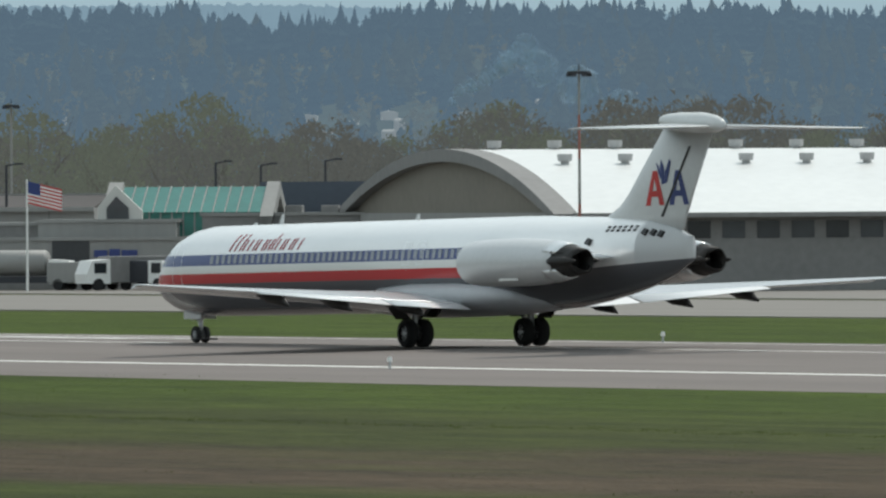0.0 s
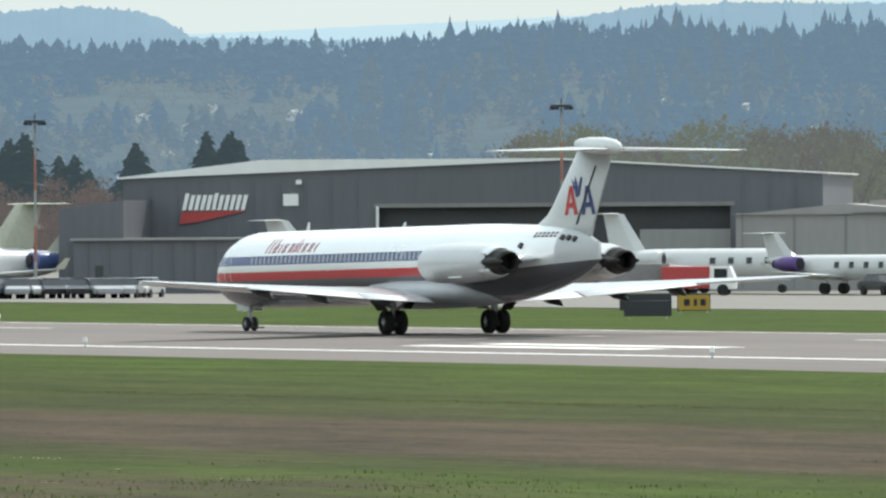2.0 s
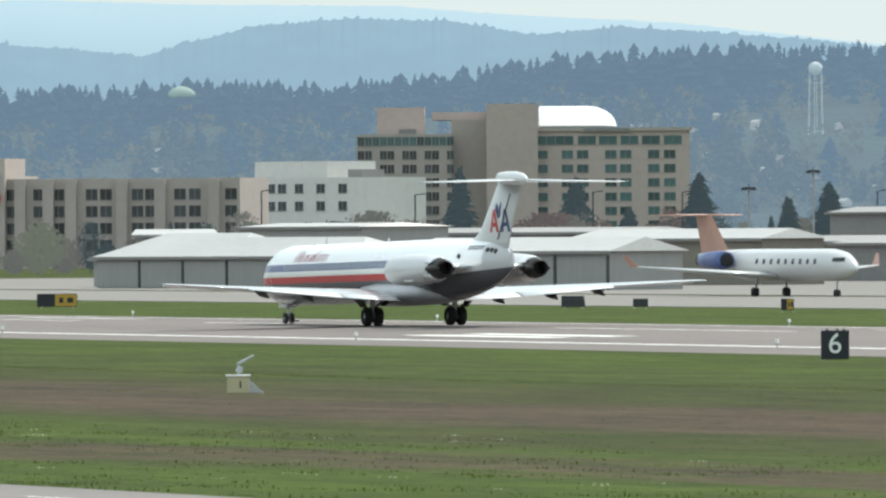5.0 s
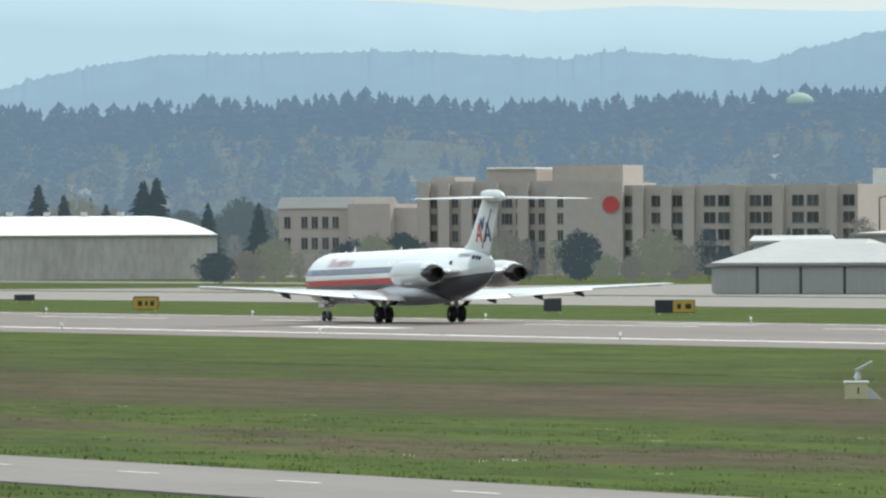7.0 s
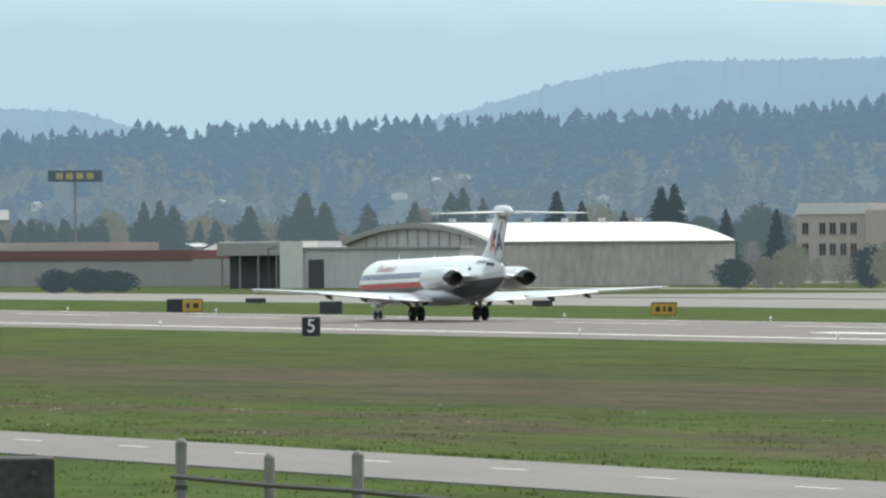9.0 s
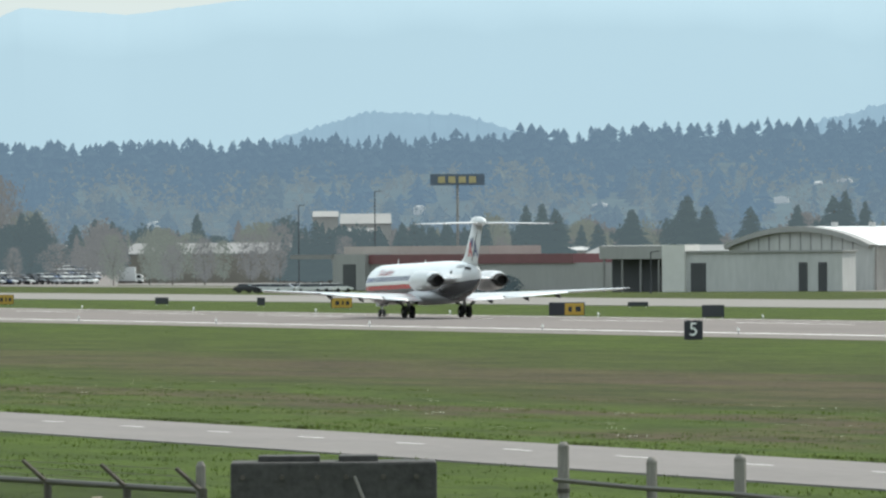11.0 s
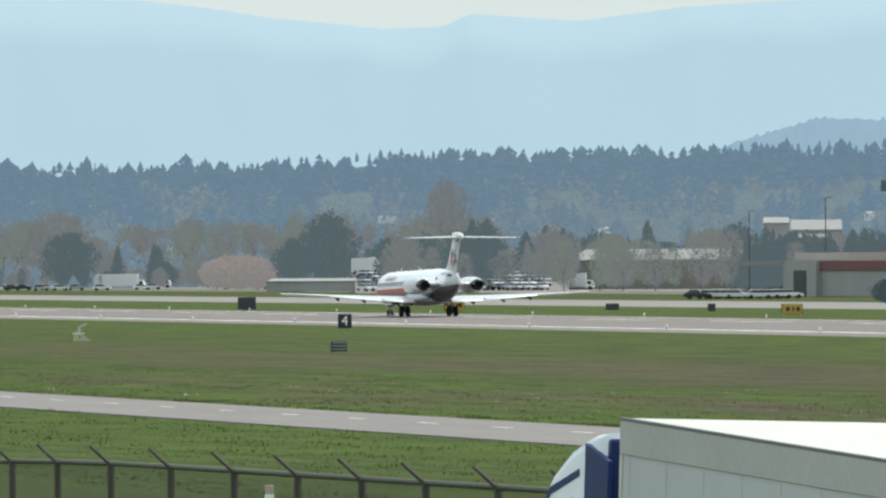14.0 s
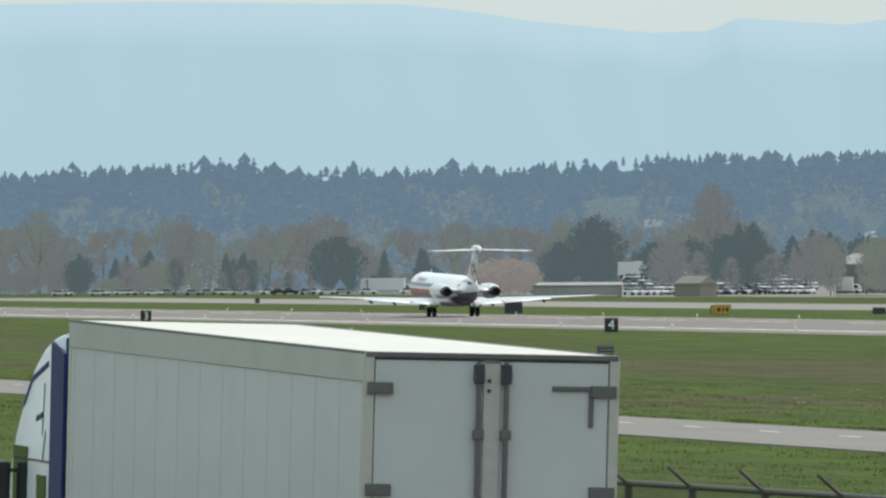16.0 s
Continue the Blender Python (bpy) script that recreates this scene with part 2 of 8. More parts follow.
def wheel(name, parent, x, y, r, w, steel=True):
    bm = bmesh.new()
    prof = [(-w / 2, r * 0.55), (-w / 2, r * 0.88), (-w * 0.36, r * 0.985), (0, r), (w * 0.36, r * 0.985), (w / 2, r * 0.88), (w / 2, r * 0.55)]
    n = 28
    rings = [[(px, pr * math.sin(2 * math.pi * i / n), pr * math.cos(2 * math.pi * i / n)) for i in range(n)] for px, pr in prof]
    loft(bm, rings, cap=False)
    ob = part(name, bm, M["tyre"], parent, smooth=True, m=pose(x, y, r))
    hub = bmesh.new()
    loft(hub, [[(px, pr * math.sin(2 * math.pi * i / 20), pr * math.cos(2 * math.pi * i / 20)) for i in range(20)] for px, pr in
               ((-w * 0.42, r * 0.12), (-w * 0.32, r * 0.56), (w * 0.32, r * 0.56), (w * 0.42, r * 0.12))])
    part("hub", hub, M["steel"], ob)
    for k in range(6):
        a = 2 * math.pi * k / 6
        bm = bmesh.new()
        box(bm, -w * 0.44, w * 0.44, -r * 0.05, r * 0.05, r * 0.2, r * 0.45)
        part("spoke", bm, M["dark_seam"], ob, m=pose(0, 0, 0, math.degrees(a)))
    return ob


def airliner():
    pl = thing("airliner", "polished aluminium T-tail jet airliner with red and blue cheat lines", "airplane")
    bm = bmesh.new()
    ys = []
    for a, b in zip(FUSE, FUSE[1:]):
        k = max(1, int((a[0] - b[0]) / 1.5))
        ys += [a[0] + (b[0] - a[0]) * i / k for i in range(k)]
    ys.append(FUSE[-1][0])
    loft(bm, [ring(0, y, *fuse_at(y), n=48) for y in ys])
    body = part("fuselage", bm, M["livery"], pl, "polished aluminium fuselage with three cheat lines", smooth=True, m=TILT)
    # belly fairing at the wing
    bm = bmesh.new()
    loft(bm, [ring(0, y, cz, rx, rz, 32) for y, cz, rx, rz in ((7.4, 1.72, 0.1, 0.1), (6.4, 1.75, 1.15, 0.45), (4.8, 1.86, 1.80, 0.72), (2, 1.92, 1.98, 0.80), (-1.5, 1.92, 1.97, 0.78), (-3.6, 1.88, 1.86, 0.70), (-5.4, 1.80, 1.55, 0.52), (-7.0, 1.68, 0.9, 0.3), (-7.8, 1.6, 0.1, 0.06))])
    part("belly_fairing", bm, M["fairing"], pl, "light grey wing root fairing", smooth=True, m=TILT)
    # cabin windows
    me = None
    for side in (-1, 1):
        y = 18.0
        while y > -5.0:
            z = 3.55
            x = skin_x(y, z)
            if me is None:
                bm = bmesh.new()
                box(bm, -0.014, 0.014, -0.125, 0.125, -0.17, 0.17, 0.012)
                ob = part("cabin_window", bm, M["cabin_glass"], body)
                me = ob.data
            else:
                ob = new("cabin_window", me)
                ob.parent = body
            ob.matrix_basis = pose(side * (x + 0.004), y, z, 0, -side * 10, 0)
            y -= 0.483
    # doors, marked by their seams
    for side in (-1, 1):
        for y, z0, z1, w in ((21.0, 2.35, 4.15, 0.86), (2.3, 3.15, 4.05, 0.56), (1.2, 3.15, 4.05, 0.56)):
            bm = bmesh.new()
            zs = [z0 + (z1 - z0) * i / 8 for i in range(9)]
            for a, b in zip(zs, zs[1:]):
                for ya, yb in ((y - w / 2, y - w / 2 + 0.035), (y + w / 2 - 0.035, y + w / 2)):
                    bm.faces.new([bm.verts.new((side * (skin_x(yy, zz) + 0.006), yy, zz)) for yy, zz in ((ya, a), (yb, a), (yb, b), (ya, b))])
            for za in (z0, z1 - 0.035):
                bm.faces.new([bm.verts.new((side * (skin_x(yy, zz) + 0.006), yy, zz)) for yy, zz in ((y - w / 2, za), (y + w / 2, za), (y + w / 2, za + 0.035), (y - w / 2, za + 0.035))])
            part("door_seam", bm, M["metal"], body)
    # cockpit windows
    for side in (-1, 1):
        for y0, y1 in ((23.48, 23.14), (23.07, 22.68), (22.6, 22.22)):
            bm = bmesh.new()
            q = []
            for y, z in ((y0, 3.42 if y0 > 23.3 else 3.46), (y1, 3.46), (y1, 3.86), (y0 - 0.09, 3.80 if y0 > 23.3 else 3.88)):
                q.append((side * (skin_x(y, min(z, fuse_at(y)[0] + fuse_at(y)[2] * 0.98)) + 0.008), y, min(z, fuse_at(y)[0] + fuse_at(y)[2] * 0.98)))
            bm.faces.new([bm.verts.new(p) for p in q])
            part("cockpit_window", bm, M["glass_dark"], body)
    # the airline's name as plain slanted red bars of its letters' size
    x0, zl0 = 16.8, 3.86
    for w, h in ((0.95, 0.66), (0.98, 0.44), (0.62, 0.44), (0.44, 0.44), (0.2, 0.64), (0.58, 0.44), (0.62, 0.44), (0.62, 0.44)):
        stems = [0.0] if w < 0.3 else [0.0, w - 0.14] if w < 0.8 else [0.0, w / 2 - 0.07, w - 0.14]
        lean, rows = 0.3, 4
        for side in (-1, 1):
            for st in stems:
                bm = bmesh.new()
                s0, s1 = x0 - st, x0 - st - 0.14
                for i in range(rows):
                    u, v = h * i / rows, h * (i + 1) / rows
                    q = [(s0 - lean * u, zl0 + u), (s1 - lean * u, zl0 + u), (s1 - lean * v, zl0 + v), (s0 - lean * v, zl0 + v)]
                    bm.faces.new([bm.verts.new((side * (skin_x(a, b) + 0.008), a, b)) for a, b in q])
                bmesh.ops.remove_doubles(bm, verts=bm.verts[:], dist=0.001)
                part("letter_bar", bm, M["title_red"], body)
        x0 -= w + 0.1
    # registration as a dark bar by the tail
    for side in (-1, 1):
        for k in range(6):
            y = -11.7 - 0.33 * k
            bm = bmesh.new()
            for a0 in (0.0, 0.13):
                bm.faces.new([bm.verts.new((side * (skin_x(a, b) + 0.02), a, b)) for a, b in ((y, 4.20 + a0), (y - 0.2, 4.20 + a0), (y - 0.2, 4.29 + a0), (y, 4.29 + a0))])
            part("registration_bar", bm, M["dark_seam"], body)
    # antennas and vents
    for y, h in ((15.4, 0.42), (4.5, 0.25), (17.6, 0.12)):
        part("blade_antenna", prism(bmesh.new(), [(y, 4.87), (y - 0.35, 4.87), (y - 0.4, 4.87 + h), (y - 0.25, 4.87 + h)], -0.02, 0.02, "x"), M["grey_paint"], body)
    for side in (-1, 1):
        for y, z, a, b in ((-10.9, 3.84, 0.40, 0.26), (-14.1, 4.16, 0.34, 0.26), (-14.55, 4.14, 0.34, 0.26), (-15.0, 4.08, 0.34, 0.26)):
            part("air_vent", boxed(-0.06, 0.06, -a / 2, a / 2, -b / 2, b / 2, 0.02), M["dark_seam"], body, m=pose(side * (skin_x(y, z)), y, z, 12, -side * 35, 0))
    # wings, flaps, slats, hinge fairings
    for side, nm in ((-1, "wing"), (1, "wing")):
        secs = [(0.0, 5.6, -2.3, 1.50, 0.12), (1.6, 5.1, -2.3, 1.64, 0.12), (5.4, 2.95, -2.45, 1.87, 0.105), (11.0, -0.1, -2.95, 2.20, 0.10), (16.1, -2.95, -4.15, 2.48, 0.09), (16.45, -3.35, -4.3, 2.49, 0.07)]
        bm = bmesh.new()
        loft(bm, [foil(side * x, le, te, z, t) for x, le, te, z, t in secs])
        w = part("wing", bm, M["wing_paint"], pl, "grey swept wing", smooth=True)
        for xa, xb in ((2.0, 5.3), (5.5, 11.0)):
            bm = bmesh.new()
            rr = []
            for x in (xa, xb):
                for a, b in zip(secs, secs[1:]):
                    if a[0] <= x <= b[0]:
                        k = (x - a[0]) / (b[0] - a[0])
                        te, z = a[2] + (b[2] - a[2]) * k, a[3] + (b[3] - a[3]) * k
                c = 1.35 if x < 6 else 1.0
                rr.append(foil(side * x, te + 0.25, te + 0.25 - c, z - 0.02, 0.10, 0.16 if x < 6 else 0.06, 7))
            loft(bm, rr)
            part("flap", bm, M["flap_metal"], w, "bright lowered trailing edge flap", smooth=True)
        bm = bmesh.new()
        rr = []
        for x, le, te, z, t in secs[1:5]:
            rr.append(foil(side * x, le + 0.38, le - 0.25, z - 0.14, 0.16, -0.25, 7))
        loft(bm, rr)
        part("slat", bm, M["metal"], w, smooth=True)
        for x, te, z in ((4.2, -2.7, 1.66), (7.4, -2.9, 1.86), (10.2, -3.1, 2.06)):
            bm = bmesh.new()
            loft(bm, [ring(side * x, y, zz, r, r * 1.4, 10) for y, zz, r in ((te + 1.6, z, 0.03), (te + 0.6, z - 0.12, 0.14), (te - 0.5, z - 0.22, 0.13), (te - 1.0, z - 0.4, 0.02))])
            part("flap_hinge_fairing", bm, M["soot"], w, smooth=True)
    # fin, rudder line, logo, bullet, tailplane
    bm = bmesh.new()
    def finsec(z, le, te, t):
        n = 9
        c = le - te
        pts = []
        for i in range(n):
            u = (1 - math.cos(math.pi * i / (n - 1))) / 2
            pts.append((u, t * (1.48 * math.sqrt(u) - 0.63 * u - 1.76 * u * u + 1.42 * u ** 3 - 0.51 * u ** 4)))
        return [(h, le - u * c, z) for u, h in pts] + [(-h, le - u * c, z) for u, h in pts[-2:0:-1]]
    loft(bm, [finsec(4.2, -9.0, -16.0, 0.5), finsec(4.85, -10.5, -16.3, 0.5), finsec(5.15, -11.3, -16.5, 0.5), finsec(5.6, -11.95, -16.75, 0.48), finsec(8.2, -14.85, -18.45, 0.40)])
    fin = part("tail_fin", bm, M["grey_paint"], pl, "light grey fin with a dark rudder line", smooth=True, m=TILT)
    for side in (-1, 1):
        def fx(y, z):
            k = (z - 5.6) / 2.6
            le, te, t = -11.95 - 2.9 * k, -16.75 - 1.7 * k, 0.48 - 0.08 * k
            u = min(1, max(0, (le - y) / (le - te)))
            return side * (t * (1.48 * math.sqrt(u) - 0.63 * u - 1.76 * u * u + 1.42 * u ** 3 - 0.51 * u ** 4) + 0.012)
        def patch(name, poly, mat):
            bm = bmesh.new()
            f = bm.faces.new([bm.verts.new((0, y, z)) for y, z in poly])
            bmesh.ops.triangulate(bm, faces=[f])
            bmesh.ops.subdivide_edges(bm, edges=bm.edges[:], cuts=2, use_grid_fill=True)
            for v in bm.verts:
                v.co.x = fx(v.co.y, v.co.z)
            return part(name, bm, mat, fin)
        patch("rudder_seam", [(-14.55, 4.72), (-14.72, 4.72), (-16.75, 7.28), (-16.6, 7.28)], M["dark_seam"])
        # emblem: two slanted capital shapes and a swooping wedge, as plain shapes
        for y0, mat in ((-13.6, M["red_paint"]), (-15.15, M["blue_paint"])):
            patch("emblem_shape", [(y0, 5.14), (y0 - 0.3, 5.14), (y0 - 0.74, 6.42), (y0 - 0.5, 6.42)], mat)
            patch("emblem_shape", [(y0 - 0.92, 5.14), (y0 - 1.24, 5.14), (y0 - 0.84, 6.42), (y0 - 0.56, 6.42)], mat)
            patch("emblem_shape", [(y0 - 0.2, 5.46), (y0 - 1.1, 5.46), (y0 - 1.02, 5.68), (y0 - 0.3, 5.68)], mat)
        patch("emblem_shape", [(-14.72, 5.9), (-14.95, 5.95), (-14.92, 6.55), (-14.72, 6.85), (-14.62, 6.5)], M["blue_paint"])
        patch("emblem_shape", [(-14.95, 5.95), (-15.1, 6.0), (-15.4, 6.75), (-15.28, 6.85), (-14.95, 6.35)], M["blue_paint"])
        patch("emblem_shape", [(-14.78, 5.95), (-14.5, 6.35), (-14.35, 6.75), (-14.55, 6.6)], M["blue_paint"])
    bm = bmesh.new()
    loft(bm, [ring(0, y, z, rx, rz, 24) for y, z, rx, rz in ((-14.45, 8.28, 0.04, 0.06), (-14.55, 8.27, 0.2, 0.19), (-14.95, 8.22, 0.32, 0.30), (-15.8, 8.17, 0.40, 0.38), (-17.4, 8.13, 0.39, 0.39), (-18.3, 8.08, 0.30, 0.33), (-18.8, 8.03, 0.18, 0.22), (-19.05, 8.0, 0.05, 0.08))])
    part("bullet_fairing", bm, M["grey_paint"], fin, smooth=True)
    for side in (-1, 1):
        bm = bmesh.new()
        loft(bm, [foil(side * x, le, te, z, t) for x, le, te, z, t in ((0.0, -15.0, -18.3, 8.02, 0.07), (5.8, -17.7, -19.15, 7.90, 0.065), (6.13, -18.1, -19.2, 7.90, 0.05))])
        # darker wing grey here stands for the shade on the tailplane's underside
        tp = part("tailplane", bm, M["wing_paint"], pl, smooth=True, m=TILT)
        bm = bmesh.new()
        loft(bm, [foil(side * x, te + 0.05, te - 0.55, z, 0.1, 0.05, 7) for x, te, z in ((0.5, -18.25, 8.0), (5.6, -19.0, 7.9))])
        part("elevator", bm, M["grey_paint"], tp, smooth=True)
    # engines
    for side in (-1, 1):
        cx, cz = side * 2.85, 3.12
        bm = bmesh.new()
        loft(bm, [ring(cx, y, cz, r, r, 36) for y, r in ((-5.7, 0.58), (-5.25, 0.66), (-5.1, 0.74), (-5.25, 0.80), (-5.8, 0.86), (-7.2, 0.90), (-9.3, 0.89), (-10.6, 0.84), (-11.6, 0.75), (-12.0, 0.69), (-12.02, 0.60))], cap=False)
        en = part("engine_nacelle", bm, M["nacelle"], pl, "pale grey engine nacelle with a sooty exhaust", smooth=True, m=TILT)
        part("intake_fan", loft(bmesh.new(), [ring(cx, y, cz, r, r, 28) for y, r in ((-5.7, 0.6), (-5.8, 0.6))]), M["soot"], en)
        part("exhaust_pipe", loft(bmesh.new(), [ring(cx, y, cz - 0.01, r, r, 28) for y, r in ((-11.8, 0.64), (-12.4, 0.60), (-13.0, 0.52), (-13.35, 0.49), (-13.36, 0.45), (-12.3, 0.42))], cap=False), M["soot"], en, smooth=True)
        part("exhaust_core", loft(bmesh.new(), [ring(cx, y, cz, 0.43, 0.43, 24) for y in (-12.3, -12.35)]), M["soot"], en)
        # folded reverser buckets above and below, with a pale lip
        for up in (-1, 1):
            for nm, mat, y_a, y_b, r0 in (("reverser_lip", M["metal"], -11.5, -12.05, 0.785), ("reverser_bucket", M["soot"], -12.0, -13.1, 0.70)):
                rr = []
                for k in range(4):
                    y, r = y_a + (y_b - y_a) * k / 3, r0 - 0.085 * k * abs(y_b - y_a)
                    arc = [radians(-62 + 124 * i / 14) for i in range(15)]
                    rr.append([(cx + r * math.sin(a), y - 0.5 * math.cos(a) * k / 3, cz + up * r * math.cos(a)) for a in arc] + [(cx + (r - 0.05) * math.sin(a), y - 0.5 * math.cos(a) * k / 3, cz + up * (r - 0.05) * math.cos(a)) for a in arc[::-1]])
                part(nm, loft(bmesh.new(), rr), mat, en, smooth=True)
        # stang fairings along both sides of the pipe
        for sx in (-1, 1):
            part("stang_fairing", loft(bmesh.new(), [ring(cx + sx * x, y, cz, r, r * 1.5, 10) for y, x, r in ((-11.7, 0.66, 0.03), (-12.1, 0.64, 0.11), (-12.9, 0.57, 0.11), (-13.7, 0.48, 0.02))]), M["soot"], en, smooth=True)
        part("access_panel", boxed(cx + side * 0.60, cx + side * 0.66, -9.6, -8.2, cz - 0.68, cz - 0.60, 0.01), M["white_paint"], en)
        bm = bmesh.new()
        rr = []
        for x in (1.0, 2.3):
            rr.append([(side * x, y, cz + 0.12 + h) for y, h in ((-5.9, 0.0), (-6.5, 0.2), (-9, 0.24), (-11.5, 0.16), (-12.6, 0.0), (-11.5, -0.16), (-9, -0.24), (-6.5, -0.2))])
        loft(bm, rr)
        part("engine_pylon", bm, M["metal"], en, smooth=True)
    # landing gear
    wheels = []
    for side in (-1, 1):
        g = new("main_gear")
        g.parent = pl
        part("strut", tube(bmesh.new(), (side * 2.54, 0, 0.5), (side * 2.5, 0.1, 1.8), 0.13, 0.16), M["steel"], g)
        part("drag_brace", tube(bmesh.new(), (side * 2.54, 0, 0.9), (side * 1.6, 0.3, 1.6), 0.07), M["steel"], g)
        part("axle", tube(bmesh.new(), (side * 2.54 - 0.5, 0, 0.54), (side * 2.54 + 0.5, 0, 0.54), 0.09), M["steel"], g)
        # near-black doors: the shade under the wing is put into their colour
        bm = boxed(-0.03, 0.03, -0.55, 0.55, -0.05, 0.75, 0.01)
        part("gear_door", bm, M["soot"], g, m=pose(side * 3.1, 0, 1.12, 0, side * 38, 0))
        bm = boxed(-0.03, 0.03, -0.5, 0.5, 0.0, 0.35, 0.01)
        part("gear_door", bm, M["soot"], g, m=pose(side * 1.9, 0, 1.15, 0, -side * 35, 0))
        for dx in (-0.33, 0.33):
            wheels.append((wheel("main_wheel", pl, side * 2.54 + dx, 0, 0.54, 0.42), 0.54))
    g = new("nose_gear")
    g.parent = pl
    part("strut", tube(bmesh.new(), (0, 22.07, 0.3), (0, 22.0, 1.7), 0.09, 0.11), M["steel"], g)
    part("axle", tube(bmesh.new(), (-0.3, 22.07, 0.33), (0.3, 22.07, 0.33), 0.06), M["steel"], g)
    part("drag_brace", tube(bmesh.new(), (0, 22.07, 0.75), (0, 23.0, 1.5), 0.06), M["steel"], g)
    part("spray_deflector", boxed(-0.5, 0.5, 21.55, 21.7, 0.12, 0.2, 0.02), M["dark_seam"], g)
    for sx in (-0.34, 0.34):
        part("gear_door", boxed(sx - 0.02, sx + 0.02, 21.4, 22.8, 0.95, 1.55, 0.01), M["grey_paint"], g)
        part("taxi_light", tube(bmesh.new(), (sx * 0.5, 22.2, 1.0), (sx * 0.5, 22.4, 1.0), 0.1), M["white_paint"], g)
    for dx in (-0.2, 0.2):
        wheels.append((wheel("nose_wheel", pl, dx, 22.07, 0.33, 0.18), 0.33))
    return pl, wheels


plane, plane_wheels = airliner()
# ---- ground: one sheet to the horizon ----
RW_C, RW_HALF = 241.0, 22.9      # runway centre line and half width, metres to the right of the eye


def smooth(a, b, x):
    k = min(1.0, max(0.0, (x - a) / (b - a)))
    return k * k * (3 - 2 * k)


def road_z(y):
    """The levee road climbs gently along its way."""
    k = min(190.0, max(55.0, y)) - 110
    return 0.508 + 0.0238 * k - 0.000156 * k * k


def ground_z(x, y):
    z = -0.05
    z = z + (road_z(y) - z) * (1 - smooth(30, 62, x))
    z = z + (4.15 - z) * (1 - smooth(2.0, 13.0, x))
    if 92 < x < 208:
        z -= 0.25 * math.sin(math.pi * (x - 92) / 116)
    return z


def ground_material():
    mat = bpy.data.materials.new("airfield_grass")
    mat.use_nodes = True
    nt = mat.node_tree
    n, l = nt.nodes, nt.links
    b = n["Principled BSDF"]
    b.inputs["Roughness"].default_value, b.inputs["Specular IOR Level"].default_value = 0.9, 0.1
    tc = n.new("ShaderNodeTexCoord")
    mp = n.new("ShaderNodeMapping")
    mp.inputs["Scale"].default_value = (1, 0.22, 1)
    l.new(tc.outputs["Object"], mp.inputs[0])

    def noise_at(scale, detail=4):
        t = n.new("ShaderNodeTexNoise")
        t.inputs["Scale"].default_value, t.inputs["Detail"].default_value = scale, detail
        l.new(mp.outputs[0], t.inputs["Vector"])
        return t.outputs[0]

    def math2(op, a, c, k=None):
        m = n.new("ShaderNodeMath")
        m.operation = op
        for i, v in enumerate((a, c) if k is None else (a, c, k)):
            if isinstance(v, float):
                m.inputs[i].default_value = v
            else:
                l.new(v, m.inputs[i])
        return m.outputs[0]

    sp = n.new("ShaderNodeSeparateXYZ")
    l.new(tc.outputs["Object"], sp.inputs[0])
    d = math2("MULTIPLY_ADD", math2("SUBTRACT", noise_at(0.06, 5), 0.5), 46.0, sp.outputs[0])
    d = math2("MULTIPLY_ADD", math2("SUBTRACT", noise_at(0.5, 5), 0.5), 14.0, d)
    u = math2("DIVIDE", d, 400.0)
    ramp = n.new("ShaderNodeValToRGB")
    l.new(u, ramp.inputs[0])
    green, dry, lush = (0.0445, 0.052, 0.0140, 1), (0.069, 0.052, 0.034, 1), (0.048, 0.076, 0.008, 1)
    stops = [(0, lush), (0.245, lush), (0.262, dry), (0.285, lush), (0.315, green), (0.34, dry), (0.375, dry), (0.40, green), (0.50, lush), (0.545, green), (0.66, lush), (0.69, lush), (0.81, lush), (0.86, green)]
    while len(ramp.color_ramp.elements) < len(stops):
        ramp.color_ramp.elements.new(0.5)
    for e, (p, c) in zip(ramp.color_ramp.elements, stops):
        e.position, e.color = p, c
    mix = n.new("ShaderNodeMix")
    mix.data_type, mix.blend_type = "RGBA", "MULTIPLY"
    mix.inputs["Factor"].default_value = 1.0
    # the dry strip grows over with green farther down the field
    over = n.new("ShaderNodeMapRange")
    over.inputs[1].default_value, over.inputs[2].default_value, over.inputs[3].default_value, over.inputs[4].default_value = 430.0, 900.0, 0.0, 0.6
    l.new(math2("MULTIPLY_ADD", math2("SUBTRACT", noise_at(0.09, 4), 0.5), 900.0, sp.outputs[1]), over.inputs[0])
    far = n.new("ShaderNodeMix")
    far.data_type = "RGBA"
    far.inputs["B"].default_value = (0.050, 0.073, 0.010, 1)
    l.new(over.outputs[0], far.inputs["Factor"])
    l.new(ramp.outputs[0], far.inputs["A"])
    l.new(far.outputs["Result"], mix.inputs["A"])
    g = n.new("ShaderNodeValToRGB")
    g.color_ramp.elements[0].position, g.color_ramp.elements[0].color = 0.3, (0.42, 0.44, 0.42, 1)
    g.color_ramp.elements[1].position, g.color_ramp.elements[1].color = 0.7, (1.48, 1.44, 1.36, 1)
    l.new(math2("ADD", math2("MULTIPLY", noise_at(2.2, 6), 0.5), math2("MULTIPLY", noise_at(0.25, 4), 0.5)), g.inputs[0])
    l.new(g.outputs[0], mix.inputs["B"])
    l.new(mix.outputs["Result"], b.inputs["Base Color"])
    bp = n.new("ShaderNodeBump")
    bp.inputs["Strength"].default_value, bp.inputs["Distance"].default_value = 0.7, 0.25
    l.new(noise_at(5.0, 5), bp.inputs["Height"])
    l.new(bp.outputs[0], b.inputs["Normal"])
    return mat


